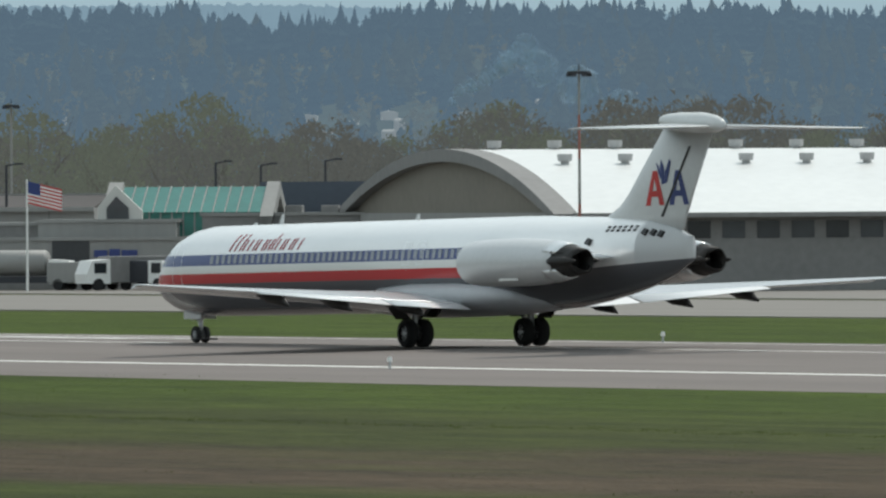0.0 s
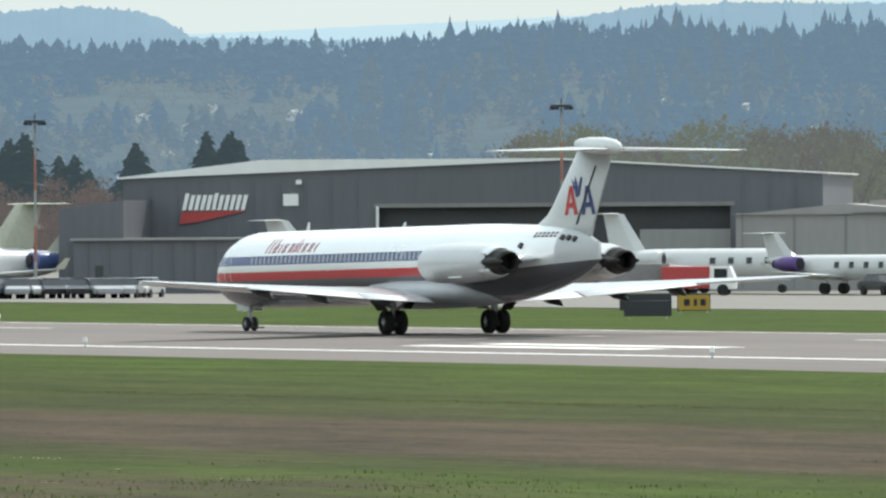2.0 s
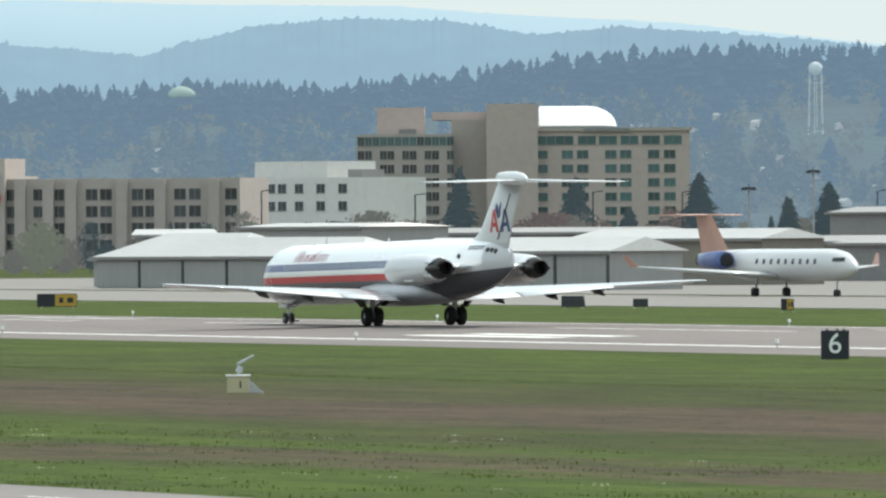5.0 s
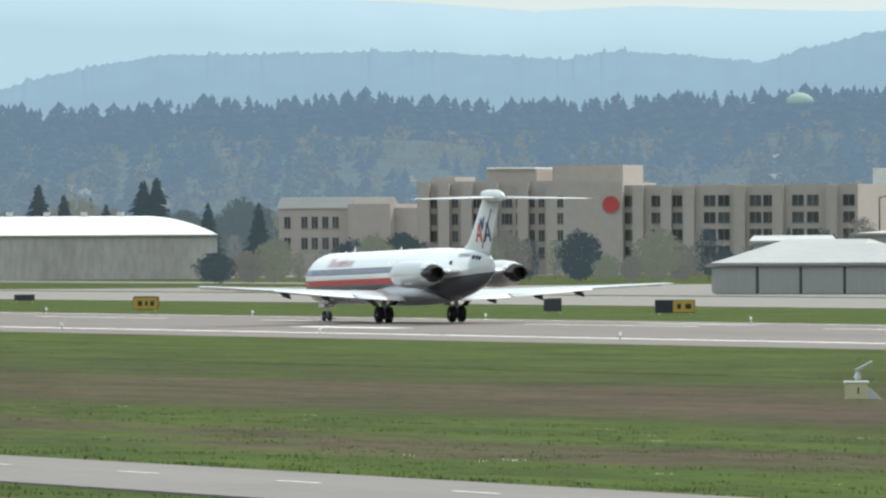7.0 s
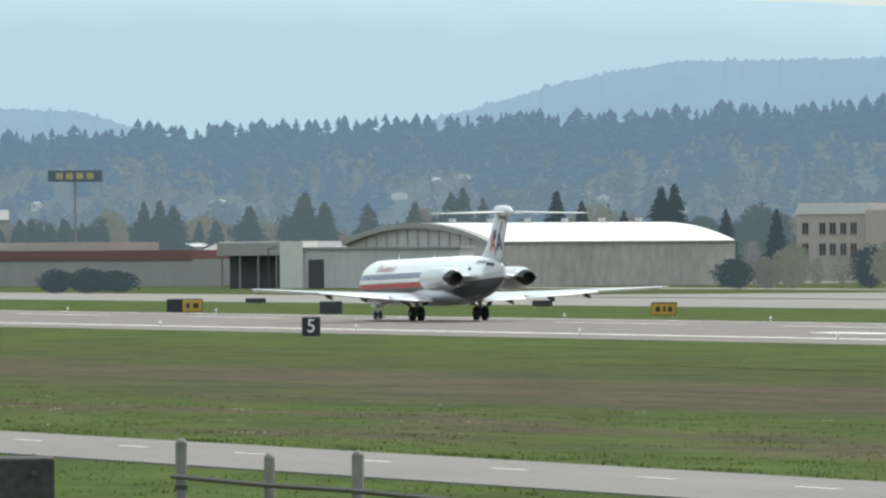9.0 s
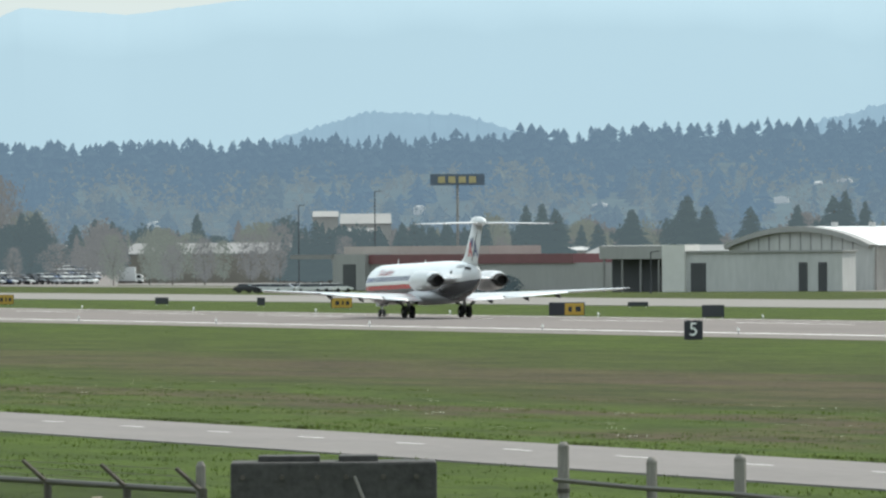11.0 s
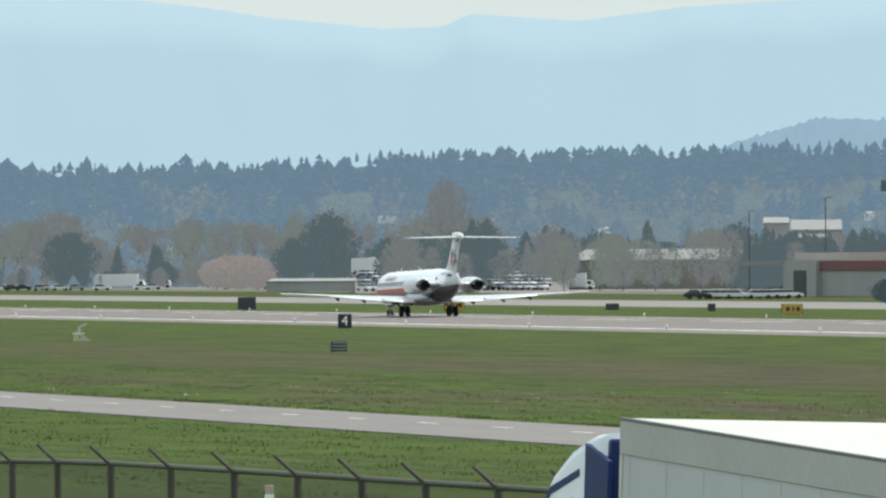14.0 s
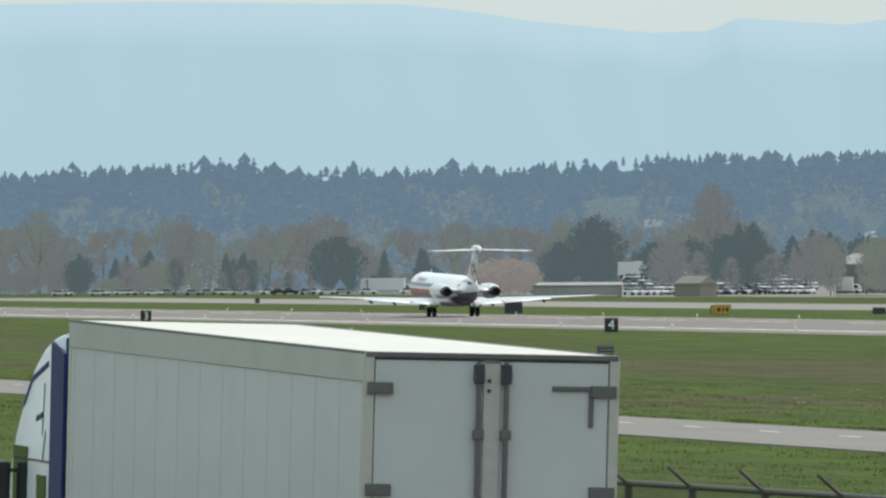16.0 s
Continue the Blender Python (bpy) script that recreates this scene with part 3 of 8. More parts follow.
M["grass"] = ground_material()
M["asphalt"] = material("runway_asphalt", (0.178, 0.155, 0.144), 0.8, 0.0, 0.18, 0.5, 0.2, 6, spec=0.15, stretch=(1, 0.08, 1))
M["concrete"] = material("apron_concrete", (0.20, 0.185, 0.167), 0.8, 0.0, 0.12, 0.4, stretch=(1, 0.15, 1), spec=0.3)
M["road"] = material("service_road_asphalt", (0.178, 0.160, 0.150), 0.8, 0.0, 0.15, 0.7, 0.2, 6, stretch=(1, 0.2, 1), spec=0.3)
M["line"] = material("road_line_paint", (0.78, 0.77, 0.72), 0.6, 0.0, 0.12, 3)

gx = [-9000, -3000, -800, -200, -60, -20, -8, 0, 2, 5, 8, 11, 13, 16, 20, 25, 30, 36, 42, 48, 54, 62, 72, 90, 100, 115, 130, 150, 170, 190, 208, 216, 270, 300, 340, 400, 600, 1200, 3000, 9000]
gy = [-9000, -3000, -800, -200, 0, 30, 60, 70, 80, 90, 100, 110, 120, 130, 140, 150, 160, 200, 260, 340, 460, 700, 1000, 1600, 2400, 3400, 4600, 9000]
bm = bmesh.new()
gv = [[bm.verts.new((x, y, ground_z(x, y))) for x in gx] for y in gy]
for j in range(len(gy) - 1):
    for i in range(len(gx) - 1):
        bm.faces.new((gv[j][i], gv[j][i + 1], gv[j + 1][i + 1], gv[j + 1][i]))
tagged(part("ground", bm, M["grass"], smooth=True), "patchy green and brown airfield grass reaching the horizon", "ground", kind="structure")


def strip(name, x0, x1, y0, y1, z, mat, label, crown=0.0, cat="road"):
    bm = bmesh.new()
    n = 12 if crown else 1
    ysn = 1
    prof = []
    for i in range(n + 1):
        u = i / n
        prof.append((x0 + (x1 - x0) * u, z + crown * (1 - abs(2 * u - 1))))
    lo = [bm.verts.new((x, y0, zz)) for x, zz in prof]
    hi = [bm.verts.new((x, y1, zz)) for x, zz in prof]
    for i in range(n):
        bm.faces.new((lo[i], lo[i + 1], hi[i + 1], hi[i]))
    bl = [bm.verts.new((x, y0, -0.4)) for x in (x0, x1)]
    bh = [bm.verts.new((x, y1, -0.4)) for x in (x0, x1)]
    bm.faces.new((lo[0], hi[0], bh[0], bl[0]))
    bm.faces.new((lo[-1], bl[1], bh[1], hi[-1]))
    return tagged(part(name, bm, mat), label, cat, kind="structure")


CROWN = 0.30
RW_LOW = 0.0
strip("runway", RW_C - RW_HALF - 4.5, RW_C + RW_HALF + 4.5, -900, 2300, RW_LOW, M["asphalt"], "pale grey asphalt runway with a low crown", CROWN)


def rw_z(x):
    return CROWN * (1 - abs(x - RW_C) / (RW_HALF + 4.5)) + 0.006


def mark(x0, x1, y0, y1, name="runway_marking", label="white painted runway line"):
    bm = bmesh.new()
    xs = [x0, x1]
    lo = [bm.verts.new((x, y0, rw_z(x))) for x in xs]
    hi = [bm.verts.new((x, y1, rw_z(x))) for x in xs]
    bm.faces.new((lo[0], lo[1], hi[1], hi[0]))
    return tagged(part(name, bm, M["line"]), label, "line marking", kind="structure")


mark(RW_C - RW_HALF, RW_C - RW_HALF + 0.92, -900, 2260)
mark(RW_C + RW_HALF - 0.92, RW_C + RW_HALF, -900, 2260)


# ---- far hills and woods ----
def along(prof, b):
    for (b0, z0), (b1, z1) in zip(prof, prof[1:]):
        if b0 <= b <= b1:
            return z0 + (z1 - z0) * (b - b0) / (b1 - b0)
    return prof[0][1] if b < prof[0][0] else prof[-1][1]


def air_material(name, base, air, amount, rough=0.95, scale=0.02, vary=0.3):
    """Far surface seen through kilometres of air, its pale blue haze painted as emission."""
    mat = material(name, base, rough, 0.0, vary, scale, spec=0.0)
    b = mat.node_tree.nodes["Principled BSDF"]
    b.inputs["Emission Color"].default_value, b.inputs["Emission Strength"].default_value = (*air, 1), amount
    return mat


# most of their blue is haze held in the emission, not wood colour
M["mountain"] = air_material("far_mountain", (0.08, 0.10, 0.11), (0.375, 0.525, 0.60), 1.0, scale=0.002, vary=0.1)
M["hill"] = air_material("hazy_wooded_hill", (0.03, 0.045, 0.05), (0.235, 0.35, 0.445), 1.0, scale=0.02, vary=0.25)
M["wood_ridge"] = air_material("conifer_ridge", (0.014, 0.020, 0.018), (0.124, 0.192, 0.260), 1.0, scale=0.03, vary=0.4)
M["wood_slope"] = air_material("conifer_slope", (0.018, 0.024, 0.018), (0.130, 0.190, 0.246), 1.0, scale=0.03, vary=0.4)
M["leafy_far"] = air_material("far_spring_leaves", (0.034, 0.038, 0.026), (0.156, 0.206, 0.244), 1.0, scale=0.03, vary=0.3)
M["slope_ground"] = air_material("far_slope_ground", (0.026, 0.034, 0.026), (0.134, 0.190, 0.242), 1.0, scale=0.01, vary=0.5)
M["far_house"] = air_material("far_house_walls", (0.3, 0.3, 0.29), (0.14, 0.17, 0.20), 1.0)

RIDGE = [(4, 39), (7.45, 39.3), (7.96, 41.0), (8.3, 42.5), (8.56, 44.0), (8.74, 40.6), (9.26, 40.9), (10.04, 41.9), (10.56, 44.6), (11.69, 44.9), (12.73, 47.1), (13.94, 50.0),
         (14.82, 51.5), (15.86, 54.0), (16.55, 56.7), (17.07, 52.5), (17.84, 55.1), (18.74, 57.2), (19.26, 56.0), (19.77, 59.7), (20.29, 65.3), (20.81, 67.9), (21.77, 68.5),
         (22.54, 67.5), (23.32, 65.2), (24.27, 65.7), (24.96, 65.1), (25.61, 69.7), (26.39, 69.3), (26.91, 68.1), (27.56, 73.6), (29.15, 73.2), (29.54, 66.3), (30.21, 73.7), (32.36, 71.7), (37, 66)]
HILL = [(4, 30), (11.6, 35), (12.03, 51.3), (12.42, 60.7), (12.86, 59.4), (13.12, 52.9), (13.5, 45), (14.1, 46), (14.36, 52.8), (14.82, 63.2), (15.08, 69.5), (15.34, 73.6), (15.6, 77.1), (16.12, 77.5),
        (16.73, 78.3), (17.46, 74.8), (17.71, 77.8), (18.1, 75.5), (18.35, 72.9), (18.56, 78.1), (18.87, 84.3), (19.31, 87.2), (19.77, 85.9), (20.16, 80.4), (20.55, 83.4),
        (21.25, 79.2), (21.76, 74.7), (22.28, 73.3), (22.54, 76.4), (23.06, 82.5), (23.63, 85.4), (23.89, 83.1), (24.1, 73.5), (25.1, 71), (25.43, 75.1), (25.77, 78.8), (26.13, 83.9), (26.65, 85.7),
        (27.43, 84.3), (28.2, 81.7), (29.5, 82), (31, 78), (37, 70)]
MOUNT = [(4, 108), (8.09, 112), (9.31, 110.6), (9.62, 107.4), (9.9, 103.5), (10.19, 100.9), (10.43, 98.6), (10.71, 99.5), (10.84, 104.4), (11.33, 101.3), (11.82, 106.6), (12.3, 109), (13.2, 112), (14.6, 108),
         (16.0, 103), (16.86, 99.2), (17.33, 95.7), (17.84, 97.6), (18.54, 95.4), (19.51, 94.2), (20.03, 90.6), (20.81, 86.9), (21.77, 77.6), (22.6, 72), (24.5, 78), (25.6, 82), (26.6, 86), (27.6, 90), (28.6, 88), (30, 93), (31.5, 90), (37, 85)]


def range_mesh(name, prof, dist, depth, mat, label, bumps, step, lo=4.0, hi=37.0):
    """A range as a sloping sheet with a back, whose crest follows the profile and carries tree tops."""
    rng = random.Random(len(name))
    vs, fs = [], []
    n = int((hi - lo) / step)
    rows = 7
    tops, run = [], 0.0
    for i in range(n + 1):
        b = lo + step * i
        z = along(prof, b)
        if bumps:
            run = run * 0.55 + rng.uniform(-1, 1) * 0.6
            z += bumps * (abs(run) + (1.1 * rng.random() if rng.random() < 0.14 else 0)) - bumps * 0.4
        tops.append((b, z))
    for i, (b, z) in enumerate(tops):
        for r in range(rows):
            k = r / (rows - 1)
            wob = 1 + 0.05 * noise.noise((b * 3, k * 4, 1.0))
            base = along(prof, b) if k < 1 else z
            vs.append(at(b, dist - depth * (1 - k), (-10 + (base + 10) * k ** 0.9 * (wob if k < 1 else 1))))
        vs.append(at(b, dist + 60, -10))
    w = rows + 1
    for i in range(n):
        for r in range(rows):
            fs.append((i * w + r, (i + 1) * w + r, (i + 1) * w + r + 1, i * w + r + 1))
    me = bpy.data.meshes.new(name)
    me.from_pydata(vs, [], fs)
    me.materials.append(mat)
    for p in me.polygons:
        p.use_smooth = True
    return tagged(new(name, me), label, "hills", kind="structure")


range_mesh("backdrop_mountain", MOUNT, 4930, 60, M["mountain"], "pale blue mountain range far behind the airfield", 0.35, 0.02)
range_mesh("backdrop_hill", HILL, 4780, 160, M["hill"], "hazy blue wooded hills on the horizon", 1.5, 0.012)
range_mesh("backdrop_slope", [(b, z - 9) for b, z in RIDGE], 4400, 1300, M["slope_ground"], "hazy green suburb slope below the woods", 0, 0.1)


def scatter_trees(name, spots, mat, label, layers=7, fronds=7, kind="conifer"):
    """Many small trees in one mesh: whorls of drooping fronds round a stem, or tufts in a ragged crown."""
    rng = random.Random(7 + len(spots))
    vs, fs = [], []
    for p, h, w in spots:
        if kind == "conifer":
            for i in range(layers):
                k = i / layers
                z0 = h * (0.04 + 0.9 * k)
                r = w * (1 - k * k) ** 0.8 * rng.uniform(0.6, 1.15) * (0.75 + 0.5 * k if i == 0 else 1)
                for j in range(fronds):
                    a = 6.283 * (j + rng.random()) / fronds
                    o = len(vs)
                    c, s = math.cos(a), math.sin(a)
                    d = 0.55 * r
                    z0 += h * rng.uniform(-0.04, 0.04)
                    vs += [(p.x, p.y, p.z + z0 + h * 0.2), (p.x + r * c - d * s, p.y + r * s + d * c, p.z + z0), (p.x + r * c + d * s, p.y + r * s - d * c, p.z + z0 - 0.02 * h)]
                    fs.append((o, o + 1, o + 2))
        else:
            for i in range(layers * fronds):
                a, zz = rng.uniform(0, 6.283), rng.uniform(-1, 1)
                q = math.sqrt(1 - zz * zz) * rng.uniform(0.55, 1.05)
                c = Vector((p.x + w * q * math.cos(a), p.y + w * q * math.sin(a), p.z + h * (0.58 + 0.40 * zz)))
                s = w * rng.uniform(0.22, 0.42)
                o = len(vs)
                for _ in range(3):
                    vs.append(c + Vector((rng.uniform(-1, 1), rng.uniform(-1, 1), rng.uniform(-1, 1))) * s)
                fs.append((o, o + 1, o + 2))
    me = bpy.data.meshes.new(name)
    me.from_pydata(vs, [], fs)
    me.materials.append(mat)
    return tagged(new(name, me), label, "trees", kind="stuff")


rng = random.Random(3)
ridge_spots, slope_spots, leafy_spots, house_spots = [], [], [], []
b = 6.0
while b < 35:
    top = along(RIDGE, b)
    h = (rng.uniform(4, 10) + rng.choice([0, 0, 0, 2, 5]) * rng.random()) * (0.8 + 0.5 * noise.noise((b * 5.0, 3, 3)))
    for k in range(3):
        hh = rng.uniform(7, 14)
        ridge_spots.append((at(b + rng.uniform(-0.03, 0.03), 4330 - 40 * k, top - 11.5 - 2.0 * k + rng.uniform(-1.5, 1)), hh, hh * rng.uniform(0.34, 0.55)))
    ridge_spots.append((at(b, 4300, top - h + rng.uniform(-1.0, 1.5)), h, h * rng.uniform(0.22, 0.40)))
    b += rng.uniform(0.012, 0.06)
# tall old conifers on the ridge and the slope nearest the airfield
tall_spots, tall_slope = [], []
for i in range(130):
    b = rng.uniform(24.9, 33)
    h = rng.uniform(11, 19)
    tall_spots.append((at(b, 4290, along(RIDGE, b) - h + rng.uniform(-1.5, 2.5)), h, h * rng.uniform(0.14, 0.22)))
for i in range(1300):
    b, k = rng.uniform(24.6, 33.5), rng.random() ** 0.7
    if noise.noise((b * 2.1, k * 4, 5)) < -0.12 - 0.15 * k:
        continue
    h = rng.uniform(9, 19)
    (tall_spots if rng.random() < 0.55 else tall_slope).append((at(b, 4400 - 1300 * (1 - k) - 14, -10 + (along(RIDGE, b) + 1) * k ** 0.9 - 2), h, h * rng.uniform(0.16, 0.26)))
for i in range(8500):
    b, k = rng.uniform(6.5, 34), rng.random() ** 0.8
    if noise.noise((b * 1.7, k * 5, 2)) < -0.12:
        continue
    top = along(RIDGE, b) - 9
    z = -10 + (top + 10) * k ** 0.9
    D = 4400 - 1300 * (1 - k)
    h = rng.uniform(4, 12)
    (ridge_spots if k > 0.55 + 0.3 * noise.noise((b * 2.3, 8, 1)) else slope_spots).append((at(b, D - 8, z - 1), h, h * rng.uniform(0.26, 0.48)))
for i in range(2600):
    b, k = rng.uniform(6.5, 34), rng.random() * 0.85
    top = along(RIDGE, b) - 9
    h = rng.uniform(5, 10)
    leafy_spots.append((at(b, 4400 - 1300 * (1 - k) - 8, -10 + (top + 10) * k ** 0.9 - 1), h, h * rng.uniform(0.35, 0.6)))
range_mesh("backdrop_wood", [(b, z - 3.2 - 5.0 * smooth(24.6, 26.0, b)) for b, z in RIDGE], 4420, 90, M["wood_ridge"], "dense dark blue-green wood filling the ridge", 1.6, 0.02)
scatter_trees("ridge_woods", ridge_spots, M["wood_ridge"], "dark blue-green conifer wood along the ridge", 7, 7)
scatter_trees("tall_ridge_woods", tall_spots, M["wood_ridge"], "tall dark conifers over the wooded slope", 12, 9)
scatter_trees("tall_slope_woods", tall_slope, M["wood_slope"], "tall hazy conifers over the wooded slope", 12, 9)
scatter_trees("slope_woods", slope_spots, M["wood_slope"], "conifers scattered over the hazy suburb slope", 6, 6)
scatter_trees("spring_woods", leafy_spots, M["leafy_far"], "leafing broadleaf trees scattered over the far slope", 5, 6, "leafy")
bm = bmesh.new()
for i in range(300):
    b, k = rng.uniform(7, 33), rng.uniform(0.12, 0.72)
    if b < 14 and rng.random() < 0.6:
        continue
    top = along(RIDGE, b) - 9
    p = at(b, 4400 - 1300 * (1 - k) - 12, -10 + (top + 10) * k ** 0.9)
    w, d, h = rng.uniform(2, 6), rng.uniform(2, 4), rng.uniform(0.8, 1.5)
    m = Matrix.Translation(p) @ Matrix.Rotation(rng.uniform(-0.8, 0.8), 4, "Z")
    o = len(bm.verts)
    rr = [[m @ Vector((x, y, z)) for x, z in ((-w / 2, -2), (w / 2, -2), (w / 2, h), (0, h + 0.6), (-w / 2, h))] for y in (-d / 2, d / 2)]
    loft(bm, rr)
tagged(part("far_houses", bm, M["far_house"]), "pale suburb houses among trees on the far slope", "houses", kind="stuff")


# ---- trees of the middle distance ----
# needles and twigs emit painted haze too; the hazy copies emit more
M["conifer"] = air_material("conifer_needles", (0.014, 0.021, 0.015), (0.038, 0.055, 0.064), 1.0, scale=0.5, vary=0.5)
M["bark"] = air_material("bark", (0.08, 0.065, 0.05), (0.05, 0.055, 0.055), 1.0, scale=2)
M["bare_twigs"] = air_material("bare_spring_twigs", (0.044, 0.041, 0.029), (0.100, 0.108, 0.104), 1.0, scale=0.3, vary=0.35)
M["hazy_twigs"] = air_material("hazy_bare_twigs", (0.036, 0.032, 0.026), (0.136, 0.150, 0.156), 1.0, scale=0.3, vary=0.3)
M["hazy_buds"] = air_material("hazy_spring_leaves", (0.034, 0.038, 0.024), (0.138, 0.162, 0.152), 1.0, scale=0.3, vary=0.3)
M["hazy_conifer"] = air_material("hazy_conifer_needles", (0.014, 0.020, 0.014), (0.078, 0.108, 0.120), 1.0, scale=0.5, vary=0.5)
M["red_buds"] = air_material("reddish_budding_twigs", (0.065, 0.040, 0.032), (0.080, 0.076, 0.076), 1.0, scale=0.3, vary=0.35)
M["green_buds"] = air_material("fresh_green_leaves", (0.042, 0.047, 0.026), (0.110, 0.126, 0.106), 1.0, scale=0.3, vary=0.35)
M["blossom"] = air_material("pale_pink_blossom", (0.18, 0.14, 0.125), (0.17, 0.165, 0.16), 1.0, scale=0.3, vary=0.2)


def conifer_meshes(seed, slim):
    r = random.Random(seed)
    tr = tube(bmesh.new(), (0, 0, 0), (0, 0, 0.9), 0.022, 0.004, 7)
    bm = bmesh.new()
    for i in range(30):
        k = i / 30
        z0 = 0.06 + 0.9 * k
        rad = slim * (1 - k) ** 0.8 * r.uniform(0.8, 1.15) + 0.006
        for j in range(12):
            a = 6.283 * (j + r.random()) / 12
            z0 = 0.05 + 0.9 * k + r.uniform(-0.03, 0.03)
            c, s = math.cos(a), math.sin(a)
            q = rad * r.uniform(0.7, 1.15)
            d = 0.33 * q + 0.006
            up = z0 + 0.075 * (1 - k) + 0.02
            v = [bm.verts.new(x) for x in ((0, 0, up), (q * c * 0.6 - d * s, q * s * 0.6 + d * c, z0 + 0.02), (q * c, q * s, z0 - 0.02 * r.random()), (q * c * 0.6 + d * s, q * s * 0.6 - d * c, z0 + 0.015))]
            bm.faces.new(v)
    return mesh_of(tr, "trunk"), mesh_of(bm, "crown")


def leafy_meshes(seed, wide, dense=700, low=0.03, bit=1.0):
    """A forked trunk with limbs, and a ragged crown of twigs and small leaf clumps."""
    r = random.Random(seed)
    tr = tube(bmesh.new(), (0, 0, 0), (0, 0, 0.45), 0.014, 0.007, 7)
    tips = []
    for i in range(9):
        a = r.uniform(0, 6.283)
        e = (wide * 0.8 * math.cos(a), wide * 0.8 * math.sin(a), r.uniform(0.55, 0.92))
        tube(tr, (0, 0, r.uniform(0.2, 0.42)), e, 0.004, 0.001, 5)
    bm = bmesh.new()
    for i in range(dense):
        a, zz = r.uniform(0, 6.283), r.uniform(-1, 1)
        q = math.sqrt(1 - zz * zz) * r.uniform(0.35, 1.08)
        lump = 0.8 + 0.35 * noise.noise((math.cos(a) * 2, math.sin(a) * 2, zz * 2 + seed))
        c = Vector((wide * q * math.cos(a) * lump, wide * q * math.sin(a) * lump, low + (1 - low) * (0.5 + 0.48 * zz * lump)))
        for _ in range(3):
            s = r.uniform(0.010, 0.030) * bit
            o = c + Vector([r.gauss(0, 0.025) for _ in range(3)])
            v = [bm.verts.new(o + Vector((r.uniform(-1, 1), r.uniform(-1, 1), r.uniform(-1, 1.6))) * s) for _ in range(3)]
            bm.faces.new(v)
    return mesh_of(tr, "trunk"), mesh_of(bm, "crown")


CONI = [conifer_meshes(s, w) for s, w in ((1, 0.25), (2, 0.30), (3, 0.21), (4, 0.34))]
LEAFY = [leafy_meshes(11, 0.36), leafy_meshes(12, 0.45), leafy_meshes(13, 0.30)]
BUSH = [leafy_meshes(14, 0.62, 1500, 0.0, 1.9), leafy_meshes(15, 0.55, 1500, 0.0, 1.9)]
tree_rng = random.Random(5)


def tree(bearing, dist, h, kind, mat, label, name="conifer_tree", z=0.0, cat="tree", group="", width=1.0):
    """A tree of height h: trunk and crown."""
    tr, cr = tree_rng.choice({"conifer": CONI, "leafy": LEAFY, "bush": BUSH}[kind])
    ob = thing(name, label, cat, Matrix.Translation(at(bearing, dist, z)) @ Matrix.Rotation(tree_rng.uniform(0, 6.28), 4, "Z"), group)
    for nm, me, m in (("trunk", tr, M["bark"]), ("crown", cr, mat)):
        key = me.name + mat.name if nm == "crown" else me.name
        if nm == "crown":
            if key not in bpy.data.meshes:
                c = me.copy()
                c.name = key
                c.materials.append(mat)
            me = bpy.data.meshes[key]
        elif not me.materials:
            me.materials.append(m)
        p = new(nm, me)
        p.parent = ob
        p.matrix_basis = Matrix.Diagonal((h * width, h * width, h, 1))
    return ob


def tree_at(bearing, top, dist, kind, mat, label, name="conifer_tree", width=1.0, group=""):
    """A tree on the plain whose tip stands at an elevation (degrees) over the eye."""
    h = EYE + dist * math.tan(radians(top))
    return tree(bearing, dist, max(2.0, h), kind, mat, label, name, 0.0, "tree", group, width)


